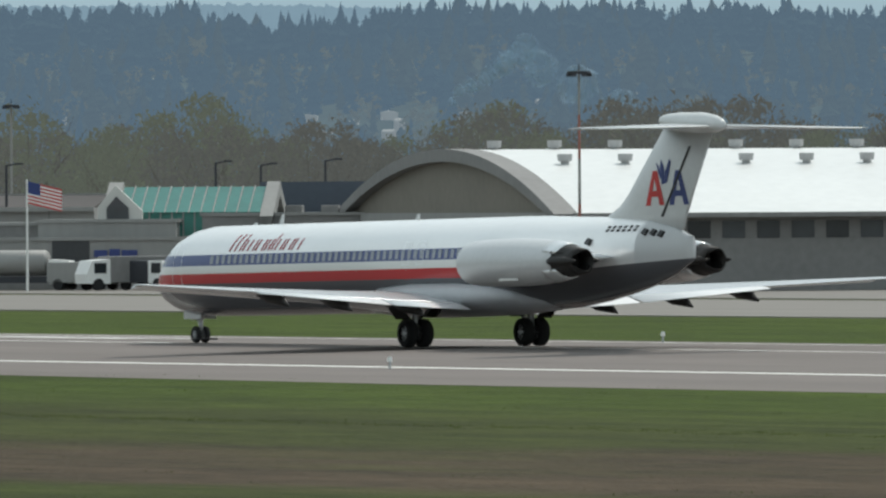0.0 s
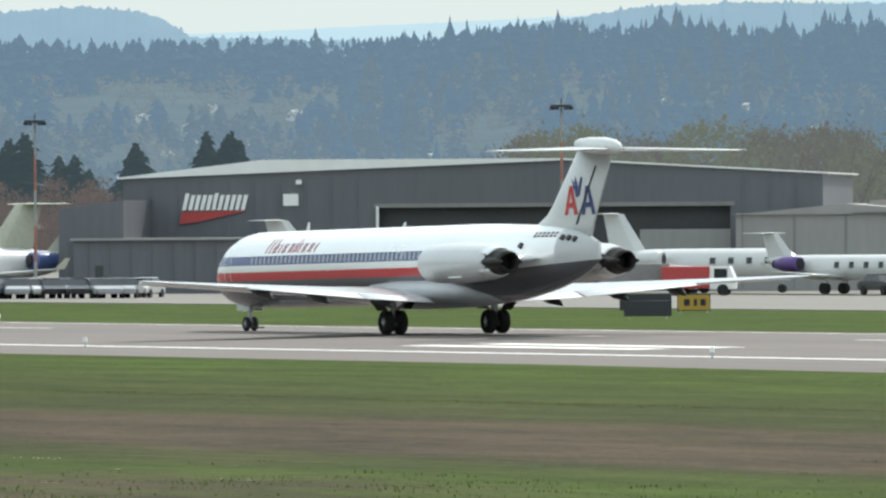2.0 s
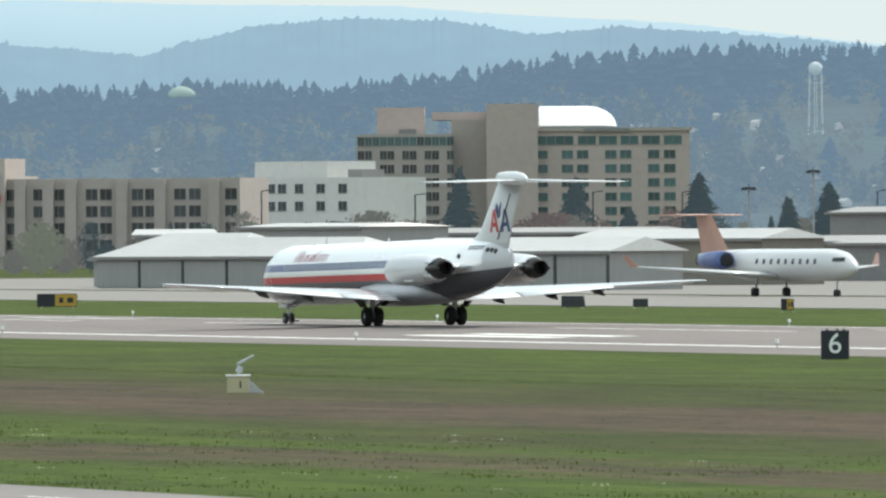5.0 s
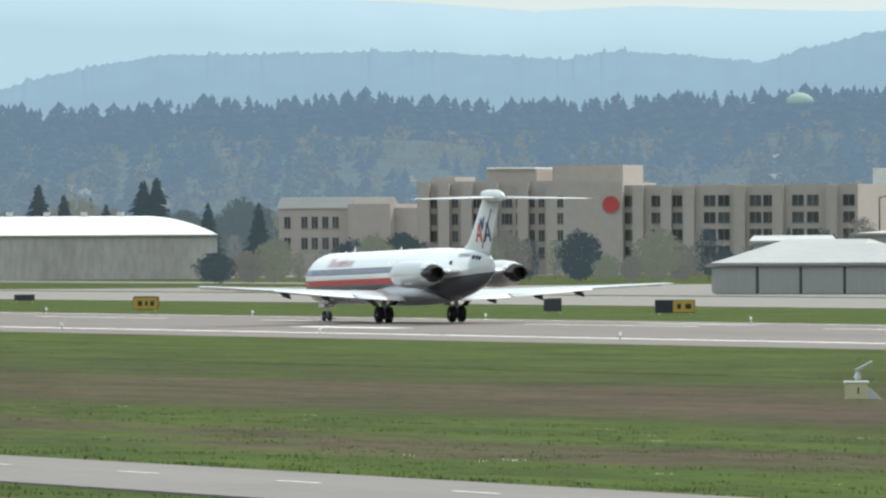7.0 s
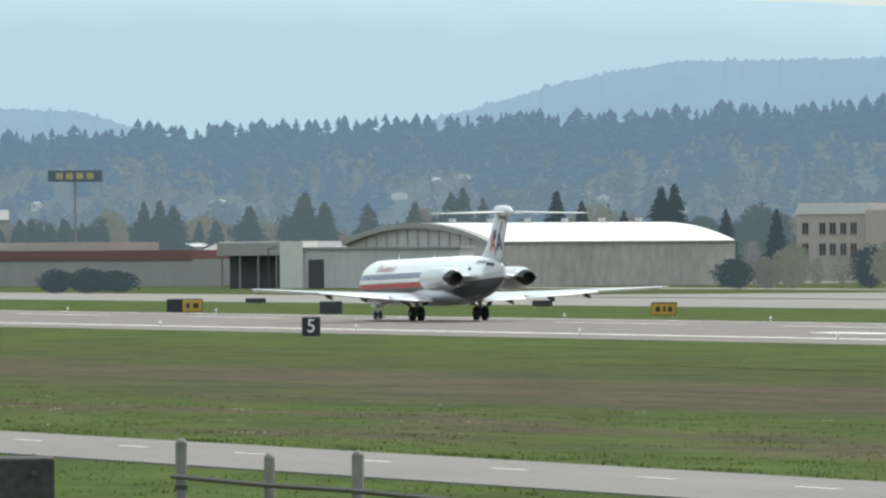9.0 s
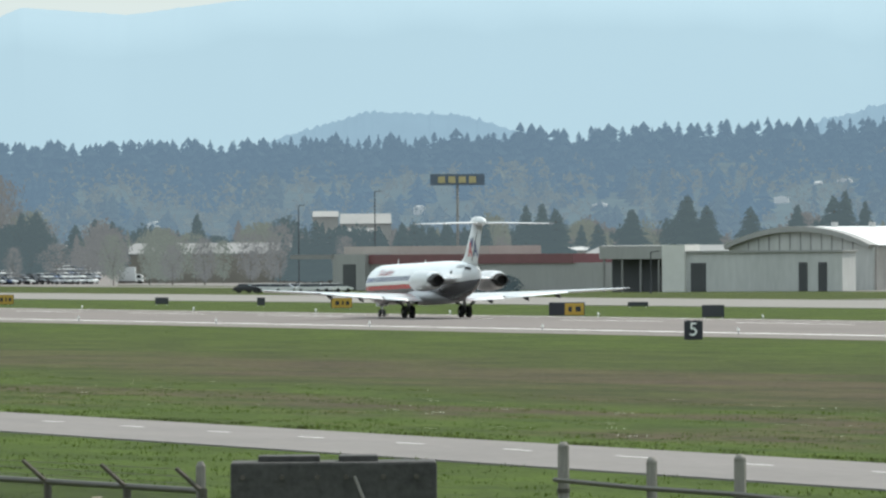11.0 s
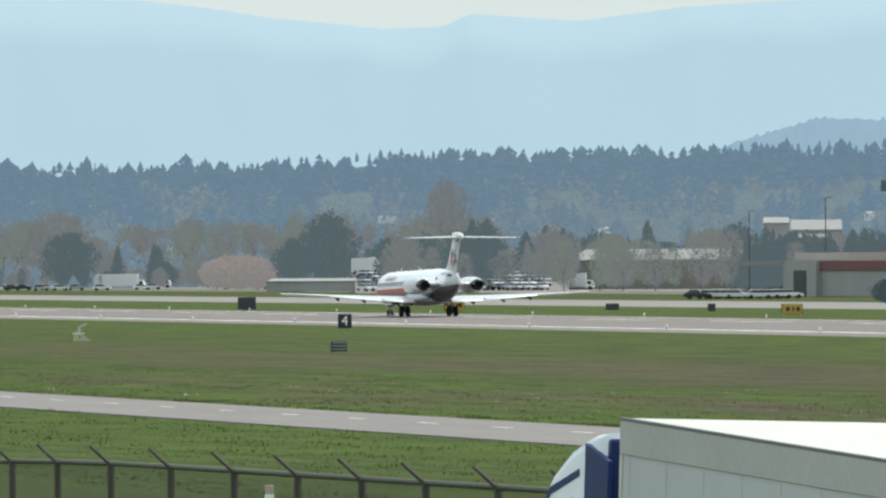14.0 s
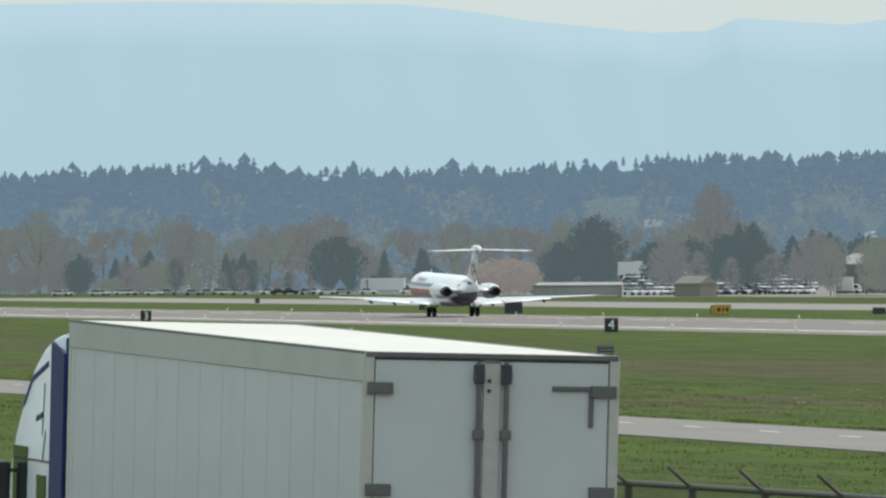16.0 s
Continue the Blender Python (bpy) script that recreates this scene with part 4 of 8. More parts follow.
DARK = "dark green conifer beyond the airfield buildings"
for args in ((22.490, 0.3374, 1500), (22.806, 0.2187, 1450), (22.957, 0.3345, 1500), (23.138, 0.3463, 1450), (23.255, 0.3715, 1480), (23.333, 0.4021, 1480), (23.488, 0.2870, 1400), (23.558, 0.2918, 1400), (23.626, 0.2240, 1390),
             (23.841, 0.3470, 1300), (24.167, 0.3968, 1300), (24.274, 0.4014, 1300), (22.490, 0.3373, 1550), (21.980, 0.2731, 1650), (22.076, 0.2155, 1650), (21.505, 0.2242, 1700), (21.311, 0.1555, 1720), (20.909, 0.2695, 1900), (20.344, 0.2575, 1800), (20.585, 0.1082, 1750),
             (23.839, 0.3469, 1400), (24.163, 0.3890, 1400), (24.253, 0.3702, 1400), (22.840, 0.2236, 1580), (24.315, 0.3541, 1250),
             (19.813, 0.3079, 1750), (20.350, 0.2474, 1750), (20.591, 0.1111, 1700), (20.910, 0.2698, 1900), (21.511, 0.2142, 1650), (21.325, 0.1506, 1650),
             (13.150, 0.2389, 2300), (13.223, 0.2436, 2300), (13.288, 0.2225, 2300), (13.630, 0.2151, 2350), (13.889, 0.2835, 2300), (13.980, 0.2337, 2300), (14.180, 0.2246, 2300), (14.563, 0.2741, 2250), (14.615, 0.2997, 2250), (14.706, 0.2473, 2250), (15.043, 0.2762, 2200), (15.160, 0.2314, 2200),
             (15.523, 0.2940, 2150), (15.587, 0.3065, 2150), (15.821, 0.1884, 2100), (16.054, 0.1869, 2100), (14.395, 0.2311, 2300), (15.354, 0.1835, 2200), (12.580, 0.1569, 2350), (12.671, 0.1434, 2350), (12.723, 0.1379, 2350),
             (10.837, 0.2174, 3000), (10.902, 0.2222, 3000), (10.591, 0.1489, 3000), (11.083, 0.1588, 2900), (11.174, 0.1842, 2900), (11.252, 0.1707, 2900), (12.043, 0.1139, 2700), (12.185, 0.1726, 2650), (12.315, 0.1510, 2650), (12.587, 0.1493, 2500), (12.639, 0.1620, 2500),
             (12.781, 0.1611, 2450), (11.641, 0.2071, 2800), (13.481, 0.1489, 2350), (13.637, 0.2153, 2350), (12.963, 0.1599, 2450), (13.404, 0.1442, 2400), (9.393, 0.0984, 3300), (8.563, 0.0907, 3300), (8.133, 0.1044, 3300), (7.977, 0.0665, 3300), (8.483, 0.0892, 3300), (9.377, 0.1095, 3250), (9.209, 0.0976, 3250), (8.029, 0.0791, 3300), (7.809, 0.0935, 3300)):
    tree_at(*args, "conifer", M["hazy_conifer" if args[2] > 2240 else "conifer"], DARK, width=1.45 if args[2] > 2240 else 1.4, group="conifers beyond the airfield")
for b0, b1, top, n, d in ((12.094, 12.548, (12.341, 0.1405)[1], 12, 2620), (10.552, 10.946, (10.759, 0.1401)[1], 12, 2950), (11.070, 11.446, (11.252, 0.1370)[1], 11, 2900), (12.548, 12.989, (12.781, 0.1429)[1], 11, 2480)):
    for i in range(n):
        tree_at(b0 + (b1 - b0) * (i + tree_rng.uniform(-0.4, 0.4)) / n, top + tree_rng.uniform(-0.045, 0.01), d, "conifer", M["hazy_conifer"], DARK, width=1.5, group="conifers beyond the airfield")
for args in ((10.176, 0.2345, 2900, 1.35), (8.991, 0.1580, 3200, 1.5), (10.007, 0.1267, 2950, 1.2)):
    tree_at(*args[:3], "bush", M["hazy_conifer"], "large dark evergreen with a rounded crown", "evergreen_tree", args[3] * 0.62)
# reddish and bare trees
for i in range(26):
    bb = 22.802 + (i / 26) * (23.916 - 22.802)
    tree(bb + tree_rng.uniform(-0.05, 0.05), tree_rng.uniform(1250, 1400), tree_rng.uniform(6, 10), "leafy", M["red_buds"], "reddish budding broadleaf tree beyond the apron", "budding_tree", group="budding trees")
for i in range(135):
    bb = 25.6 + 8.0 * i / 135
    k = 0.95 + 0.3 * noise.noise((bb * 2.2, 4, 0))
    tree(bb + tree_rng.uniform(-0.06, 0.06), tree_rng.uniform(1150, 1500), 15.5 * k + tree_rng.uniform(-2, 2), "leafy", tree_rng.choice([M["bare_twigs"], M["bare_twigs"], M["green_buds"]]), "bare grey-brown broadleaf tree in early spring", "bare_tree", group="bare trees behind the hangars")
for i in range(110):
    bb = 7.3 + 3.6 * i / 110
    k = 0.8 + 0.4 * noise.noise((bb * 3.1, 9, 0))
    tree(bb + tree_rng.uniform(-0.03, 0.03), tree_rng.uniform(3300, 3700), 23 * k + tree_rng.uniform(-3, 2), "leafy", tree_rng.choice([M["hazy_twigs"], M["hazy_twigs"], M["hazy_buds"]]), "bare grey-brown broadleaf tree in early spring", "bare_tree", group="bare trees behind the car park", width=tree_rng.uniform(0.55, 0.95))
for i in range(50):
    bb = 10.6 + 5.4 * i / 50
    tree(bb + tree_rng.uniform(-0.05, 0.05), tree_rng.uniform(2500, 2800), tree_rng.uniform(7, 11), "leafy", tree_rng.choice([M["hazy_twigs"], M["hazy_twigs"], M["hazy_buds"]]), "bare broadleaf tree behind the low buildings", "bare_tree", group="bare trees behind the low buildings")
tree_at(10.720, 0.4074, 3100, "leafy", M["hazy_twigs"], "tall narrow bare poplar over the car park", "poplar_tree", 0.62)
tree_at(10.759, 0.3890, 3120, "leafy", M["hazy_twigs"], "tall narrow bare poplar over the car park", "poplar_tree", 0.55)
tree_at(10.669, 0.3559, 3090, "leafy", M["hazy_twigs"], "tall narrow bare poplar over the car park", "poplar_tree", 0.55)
for x in ((9.696, 0.0949), (9.779, 0.1022), (9.852, 0.0888), (9.756, 0.1039), (9.847, 0.0878), (9.665, 0.0837)):
    tree_at(x[0], x[1] - 0.055, 2950, "bush", M["blossom"], "pale pink blossoming cherry tree", "cherry_tree", 1.15, group="cherry trees")
for i in range(20):
    bb = 15.886 + (18.233 - 15.886) * i / 20
    tree(bb, 1720 + tree_rng.uniform(-30, 30), tree_rng.uniform(3, 7.5), tree_rng.choice(["leafy", "bush", "bush"]), tree_rng.choice([M["conifer"], M["bare_twigs"], M["green_buds"]]), "shrub in front of the hotel", "shrub", cat="shrub", group="shrubs before the hotel")
for i in range(24):
    bb = 18.815 + (20.863 - 18.815) * i / 24
    tree(bb, 1560 + tree_rng.uniform(-30, 30), tree_rng.uniform(4, 9), tree_rng.choice(["leafy", "bush"]), tree_rng.choice([M["conifer"], M["bare_twigs"], M["red_buds"]]), "bushy tree before the hotels", "bushy_tree", cat="tree", group="bushy trees before the hotels")
for x, w in (((12.749, -0.085), 1.7), ((13.021, -0.088), 1.8), ((12.90, -0.080), 1.9), ((15.85, -0.05), 1.2)):
    tree_at(*x, 1700, "bush", M["conifer"], "dark rounded bush before the low building", "bush", 1.0 * w, group="bushes before the low building")
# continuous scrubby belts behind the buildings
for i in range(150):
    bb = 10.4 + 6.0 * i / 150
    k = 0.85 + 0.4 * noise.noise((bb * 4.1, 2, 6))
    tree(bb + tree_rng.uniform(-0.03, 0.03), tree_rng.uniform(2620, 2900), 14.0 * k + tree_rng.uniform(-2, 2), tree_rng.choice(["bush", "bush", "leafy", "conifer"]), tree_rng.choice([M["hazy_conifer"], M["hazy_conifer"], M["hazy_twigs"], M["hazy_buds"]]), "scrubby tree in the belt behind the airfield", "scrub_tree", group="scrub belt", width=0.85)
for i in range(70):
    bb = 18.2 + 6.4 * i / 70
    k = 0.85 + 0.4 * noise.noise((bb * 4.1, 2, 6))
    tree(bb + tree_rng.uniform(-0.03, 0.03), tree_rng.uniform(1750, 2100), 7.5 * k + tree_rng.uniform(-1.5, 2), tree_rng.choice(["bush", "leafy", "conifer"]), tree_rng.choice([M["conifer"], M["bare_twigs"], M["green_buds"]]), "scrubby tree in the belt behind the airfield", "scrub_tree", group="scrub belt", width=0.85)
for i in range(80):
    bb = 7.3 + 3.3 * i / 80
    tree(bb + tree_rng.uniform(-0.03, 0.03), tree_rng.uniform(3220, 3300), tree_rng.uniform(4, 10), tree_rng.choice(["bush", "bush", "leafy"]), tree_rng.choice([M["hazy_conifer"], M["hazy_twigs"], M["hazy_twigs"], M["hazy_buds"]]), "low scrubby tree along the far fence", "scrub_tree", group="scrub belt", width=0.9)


# ---- airfield buildings ----
class Front:
    """A building's face between two bearings and distances: local x runs along it to the right, local y goes into the building."""

    def __init__(self, b0, b1, d0, d1):
        p, q = at(b0, d0), at(b1, d1)
        self.p, self.long = p, (q - p).length
        self.dir = (q - p).normalized()
        self.m = Matrix.Translation(p) @ Matrix.Rotation(math.atan2(q.y - p.y, q.x - p.x), 4, "Z")

    def u(self, b):
        s, c = math.sin(radians(b)), math.cos(radians(b))
        # where the ray at this bearing meets the face
        k = (self.p.x * c - self.p.y * s) / (self.dir.y * s - self.dir.x * c)
        return k

    def z(self, b, el):
        return EYE + (self.p + self.dir * self.u(b)).length * math.tan(radians(el))

    def uz(self, b, el):
        return self.u(b), self.z(b, el)


M["hangar_grey"] = material("dark_grey_metal_cladding", (0.125, 0.13, 0.145), 0.55, 0.1, 0.10, 0.6, stretch=(1, 1, 0.1))
M["clad_light"] = material("pale_grey_cladding", (0.285, 0.282, 0.272), 0.6, 0.0, 0.10, 0.5, stretch=(1, 1, 0.15))
M["clad_mid"] = material("weathered_grey_wall", (0.22, 0.215, 0.21), 0.7, 0.0, 0.15, 0.5)
M["tan_wall"] = material("tan_hangar_infill", (0.205, 0.185, 0.155), 0.75, 0.0, 0.12, 0.4)
M["white_roof"] = material("white_membrane_roof", (0.78, 0.78, 0.76), 0.35, 0.0, 0.07, 0.3, 0.15, 1.2)
M["hangar_pale"] = material("weathered_pale_hangar_wall", (0.44, 0.44, 0.43), 0.75, 0.0, 0.14, 0.4, stretch=(1, 1, 0.2))
M["stained_wall"] = material("stained_pinkish_wall", (0.42, 0.37, 0.35), 0.8, 0.0, 0.25, 0.25, second=(0.50, 0.47, 0.45), stretch=(1, 1, 0.4))
M["dark_roof"] = material("brown_grey_felt_roof", (0.088, 0.080, 0.078), 0.85, 0.0, 0.15, 0.4, spec=0.2)
M["dark_band"] = material("dark_blue_grey_cladding", (0.06, 0.075, 0.10), 0.6, 0.0, 0.12, 0.5)
M["shed_roof"] = material("weathered_white_sheet_roof", (0.44, 0.435, 0.42), 0.5, 0.0, 0.12, 0.5, stretch=(0.3, 1, 1))
M["grey_roof"] = material("grey_sheet_roof", (0.30, 0.29, 0.28), 0.6, 0.0, 0.12, 0.5, stretch=(0.3, 1, 1))
# near-black for doors and openings; holds the shade inside the openings
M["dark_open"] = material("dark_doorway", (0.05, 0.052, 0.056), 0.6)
M["green_glass"] = material("green_roof_glass", (0.05, 0.20, 0.17), 0.12, 0.0, 0.2, 0.5)
M["hotel_pink"] = material("pinkish_hotel_stucco", (0.44, 0.365, 0.335), 0.85, 0.0, 0.08, 0.2)
M["hotel_cream"] = material("cream_hotel_stucco", (0.38, 0.335, 0.305), 0.85, 0.0, 0.08, 0.2)
M["hotel_white"] = material("white_stucco", (0.58, 0.57, 0.54), 0.85, 0.0, 0.08, 0.2)
M["hotel_glass"] = material("greenish_hotel_glass", (0.05, 0.10, 0.10), 0.12, 0.0, 0.2, 0.3, per_piece=0.5)
M["window_dark"] = material("dark_hotel_glass", (0.045, 0.05, 0.055), 0.15, 0.0, 0.2, 0.3, per_piece=0.5)
# maroon paled by the air before it, held in its base colour
M["dark_red"] = material("maroon_fascia", (0.16, 0.06, 0.065), 0.6)
M["logo_red"] = material("logo_red", (0.42, 0.05, 0.05), 0.5)


def slab(parent, name, mat, x0, x1, y0, y1, z0, z1, label="", bevel=0.0):
    return part(name, boxed(x0, x1, y0, y1, z0, z1, bevel), mat, parent, label)


_pane = {}


def pane(parent, mat, x, z, w, h, y=-0.05, name="window", d=0.18):
    key = (mat.name, round(w, 2), round(h, 2))
    if key not in _pane:
        bm = bmesh.new()
        box(bm, -w / 2, w / 2, 0, d, -h / 2, h / 2)
        box(bm, -w / 2 - 0.08, w / 2 + 0.08, -0.07, d * 0.6, -h / 2 - 0.14, -h / 2, mi=1)
        box(bm, -0.04, 0.04, -0.03, 0, -h / 2, h / 2, mi=1)
        me = mesh_of(bm, "window")
        me.materials.append(mat)
        me.materials.append(M["clad_mid"])
        _pane[key] = me
    ob = new(name, _pane[key])
    ob.parent = parent
    ob.matrix_basis = Matrix.Translation((x, y, z))
    return ob


def ribs(parent, x0, x1, step, z0, z1, mat, y=-0.06, w=0.12, name="cladding_rib"):
    x = x0
    while x <= x1:
        slab(parent, name, mat, x - w / 2, x + w / 2, y, 0.02, z0, z1)
        x += step


# -- arched hangar with a long white roof --
fa = Front(29.842, 30.849, 862, 800)
h = thing("arched_hangar", "old arched hangar with a long white roof and tan end wall", "hangar", fa.m)
W = fa.long
zs, zt = 5.0, fa.z(30.330, 0.2244)
def arch_pts(w, z0, zt, n=24, inset=0.0):
    out = []
    rise = zt - z0
    R = (w * w / 4 + rise * rise) / (2 * rise)
    half = math.asin(min(1, w / 2 / R))
    for i in range(n + 1):
        a = -half + 2 * half * i / n
        out.append((W / 2 + (R - inset) * math.sin(a), z0 + rise - R + (R - inset) * math.cos(a)))
    return out
def arch_shell(name, mat, pts_out, pts_in, y0, y1, label=""):
    bm = bmesh.new()
    rr = [[(x, y, z) for x, z in pts_out] + [(x, y, z) for x, z in pts_in[::-1]] for y in (y0, y1)]
    loft(bm, rr)
    return part(name, bm, mat, h, label, smooth=False)
arch_shell("end_arch_rim", M["clad_mid"], arch_pts(W + 0.2, zs, zt + 0.3), arch_pts(W, zs, zt, inset=0.55), -0.2, 1.4, "pale concrete rim of the arch")
arch_shell("roof", M["white_roof"], arch_pts(W + 0.4, zs, zt + 0.25), arch_pts(W, zs, zt, inset=0.35), 1.4, 74, "bright white membrane roof")
part("end_wall", prism(bmesh.new(), [(0.2, 0.0)] + arch_pts(W, zs, zt, inset=0.5) + [(W - 0.2, 0.0)], 0.5, 0.9, "y"), M["tan_wall"], h, "tan infill wall")
slab(h, "door_header", M["clad_light"], 0.3, W - 0.3, 0.2, 0.6, zs - 0.5, zs + 0.1)
slab(h, "side_wall", M["clad_mid"], W - 0.5, W + 0.25, 1.0, 74, 0, zs, "shaded side wall with a strip of windows")
slab(h, "side_wall", M["clad_mid"], -0.25, 0.5, 1.0, 74, 0, zs)
slab(h, "eave", M["clad_mid"], W + 0.2, W + 1.6, 1.0, 74, zs - 0.25, zs + 0.05)
for i in range(30):
    y = 4 + i * 2.3
    slab(h, "side_window", M["window_dark"], W + 0.24, W + 0.32, y, y + 1.5, zs - 1.6, zs - 0.5)
def vent(y, a):
    rise = zt - zs
    R = (W * W / 4 + rise * rise) / (2 * rise)
    x, z = W / 2 + R * math.sin(a), zt - R + R * math.cos(a)
    v = new("roof_vent")
    v.parent = h
    v.matrix_basis = Matrix.Translation((x, y, z - 0.1)) 
    part("stem", tube(bmesh.new(), (0, 0, -0.3), (0, 0, 0.5), 0.34, 0.26, 12), M["vent_grey"], v)
    part("cap", tube(bmesh.new(), (0, 0, 0.48), (0, 0, 0.95), 0.46, 0.50, 14), M["vent_grey"], v)
def along_roof(bearing, a):
    """How far along the roof a vent stands that is seen at a bearing."""
    rise = zt - zs
    x = W / 2 + (W * W / 4 + rise * rise) / (2 * rise) * math.sin(a)
    lo, hi = 0.0, 110.0
    for _ in range(30):
        mid = (lo + hi) / 2
        q = fa.m @ Vector((x, mid, 0))
        lo, hi = (mid, hi) if math.degrees(math.atan2(q.x, q.y)) < bearing else (lo, mid)
    return lo
# vents greyer than the white roof, their shaded side put into the colour
M["vent_grey"] = material("weathered_vent_metal", (0.40, 0.40, 0.40), 0.6, 0.1, 0.15, 2)
for i in range(7):
    vent(along_roof(30.564 + 0.2772 * i, 0.02), 0.02)
for i in range(6):
    vent(along_roof(30.888 + 0.2772 * i, 0.125), 0.125)
for dx, dy, r, hh in ((0, 0, 0.14, 1.9), (-0.6, 1.5, 0.4, 0.8), (0.5, -1.2, 0.55, 0.7), (0.2, 2.6, 0.25, 0.6)):
    part("roof_flue", tube(bmesh.new(), (W * 0.93 + dx * 0.3, 36 + dy, zs + 0.5), (W * 0.93 + dx * 0.3, 36 + dy, zs + 1.0 + hh), r, r, 10), M["clad_mid"], h)

# -- terminal with a green glass atrium --
ft = Front(27.880, 29.954, 856, 852)
tm = thing("terminal_building", "low pale terminal with a green glass gabled atrium", "building", ft.m)
def low_block(b0, b1, el, y0=0.0, depth=20.0, mat="clad_light", name="block", parent=tm, f=ft, cap=True, z0=0.0):
    u0, u1 = f.u(b0), f.u(b1)
    z1 = f.z((b0 + b1) / 2, el)
    ob = slab(parent, name, M[mat], u0, u1, y0, y0 + depth, z0, z1)
    if cap:
        slab(parent, "parapet", M["clad_light"], u0 - 0.15, u1 + 0.15, y0 - 0.12, y0 + depth + 0.1, z1, z1 + 0.22)
    return u0, u1, z1
u0, u1, z1 = low_block(27.880, 29.190, (28.684, -0.1645)[1], 0.0)
low_block(28.451, 29.086, (28.762, -0.0821)[1], 2.0, 14)
low_block(29.190, 29.954, (29.591, -0.0562)[1], 4.0, 16, "clad_mid")
low_block(27.880, 28.451, (28.295, -0.0947)[1], 3.0, 14, "clad_mid")
slab(tm, "rear_block", M["dark_band"], ft.u(29.30), ft.u(29.93), 24, 34, 0, ft.z(29.6, 0.102), "dark blue-grey rear block")
ud0, ud1 = ft.u(28.534), ft.u(28.705)
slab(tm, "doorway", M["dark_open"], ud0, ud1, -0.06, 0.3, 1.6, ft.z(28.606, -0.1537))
slab(tm, "lower_wall", M["clad_mid"], ft.u(27.880), ft.u(29.177), -0.1, 0.2, 0, 1.5)
for k, (xa, xb) in enumerate(((ft.u(28.726), ft.u(28.788)), (ft.u(28.796), ft.u(28.845)), (ft.u(28.853), ft.u(28.925)))):
    slab(tm, "sign_bar", M["blue_paint"], xa, xb, -0.1, 0.05, ft.z(28.814, -0.2405) + 0.05 * (k % 2), ft.z(28.814, -0.2094) + 0.08 * (k % 2))
ua, ub = ft.u(28.762), ft.u(29.493)
ze, zr = ft.z(29.125, -0.0377), ft.z(29.125, 0.0790)
g0 = 4.0
slab(tm, "atrium_wall", M["green_glass"], ua + 0.4, ub - 0.4, g0 + 0.2, g0 + 7.8, ft.z(29.125, -0.1466), ze, "green glazed atrium wall")
for i in range(14):
    x = ua + 0.4 + (ub - ua - 0.8) * i / 13
    slab(tm, "glazing_bar", M["clad_light"], x - 0.05, x + 0.05, g0 + 0.12, g0 + 0.2, ft.z(29.125, -0.1466), ze)
bm = bmesh.new()
prism(bm, [(g0, ze), (g0 + 4, zr), (g0 + 8, ze)], ua + 0.3, ub - 0.3, "x")
part("atrium_roof", bm, M["green_glass"], tm, "green glass pitched roof")
for i in range(13):
    x = ua + 0.5 + (ub - ua - 1.0) * i / 12
    bm = bmesh.new()
    prism(bm, [(g0 - 0.06, ze + 0.02), (g0 + 4, zr + 0.08), (g0 + 4, zr), (g0, ze - 0.05)], x - 0.04, x + 0.04, "x")
    part("roof_bar", bm, M["clad_light"], tm)
for x0, x1 in ((ua - 0.5, ua + 0.5), (ub - 0.5, ub + 0.4)):
    bm = bmesh.new()
    prism(bm, [(g0 - 0.7, ze - 0.3), (g0 + 4, zr + 0.35), (g0 + 8.7, ze - 0.3), (g0 + 8.7, ze - 0.9), (g0 + 7.9, ze - 0.9), (g0 + 4, zr - 0.55), (g0 + 0.1, ze - 0.9), (g0 - 0.7, ze - 0.9)], x0, x1, "x")
    part("gable_rim", bm, M["clad_light"], tm, "pale gable rim")
    slab(tm, "gable_post", M["clad_light"], x0, x1, g0 - 0.7, g0 + 0.2, z1 - 1, ze - 0.3)
gu0, gu1 = ft.u(28.720), ft.u(28.923)
gz0, gz1 = ft.z(28.814, -0.0915), ft.z(28.801, 0.0875)
part("gable_front", prism(bmesh.new(), [(gu0, gz0), (gu1, gz0), (gu1, gz0 + (gz1 - gz0) * 0.35), (gu0 * 0.6 + gu1 * 0.4, gz1), (gu0, gz0 + (gz1 - gz0) * 0.45)], g0 - 1.2, g0 - 0.75), M["hotel_white"], tm, "white gable front of the atrium")
part("gable_window", prism(bmesh.new(), [(gu0 * 0.8 + gu1 * 0.2, gz0 + 0.1), (gu0 * 0.3 + gu1 * 0.7, gz0 + 0.1), (gu0 * 0.3 + gu1 * 0.7, gz0 + (gz1 - gz0) * 0.42), (gu0 * 0.58 + gu1 * 0.42, gz0 + (gz1 - gz0) * 0.72), (gu0 * 0.8 + gu1 * 0.2, gz0 + (gz1 - gz0) * 0.42)], g0 - 1.3, g0 - 1.2), M["window_dark"], tm, "dark gable window")
for i in range(3):
    part("roof_unit", boxed(0, 1.2, 0, 1.2, 0, 0.7, 0.05), M["clad_mid"], tm, m=Matrix.Translation((ft.u(29.540) + 2.5 * i, 8, ft.z(29.540, -0.0558))))
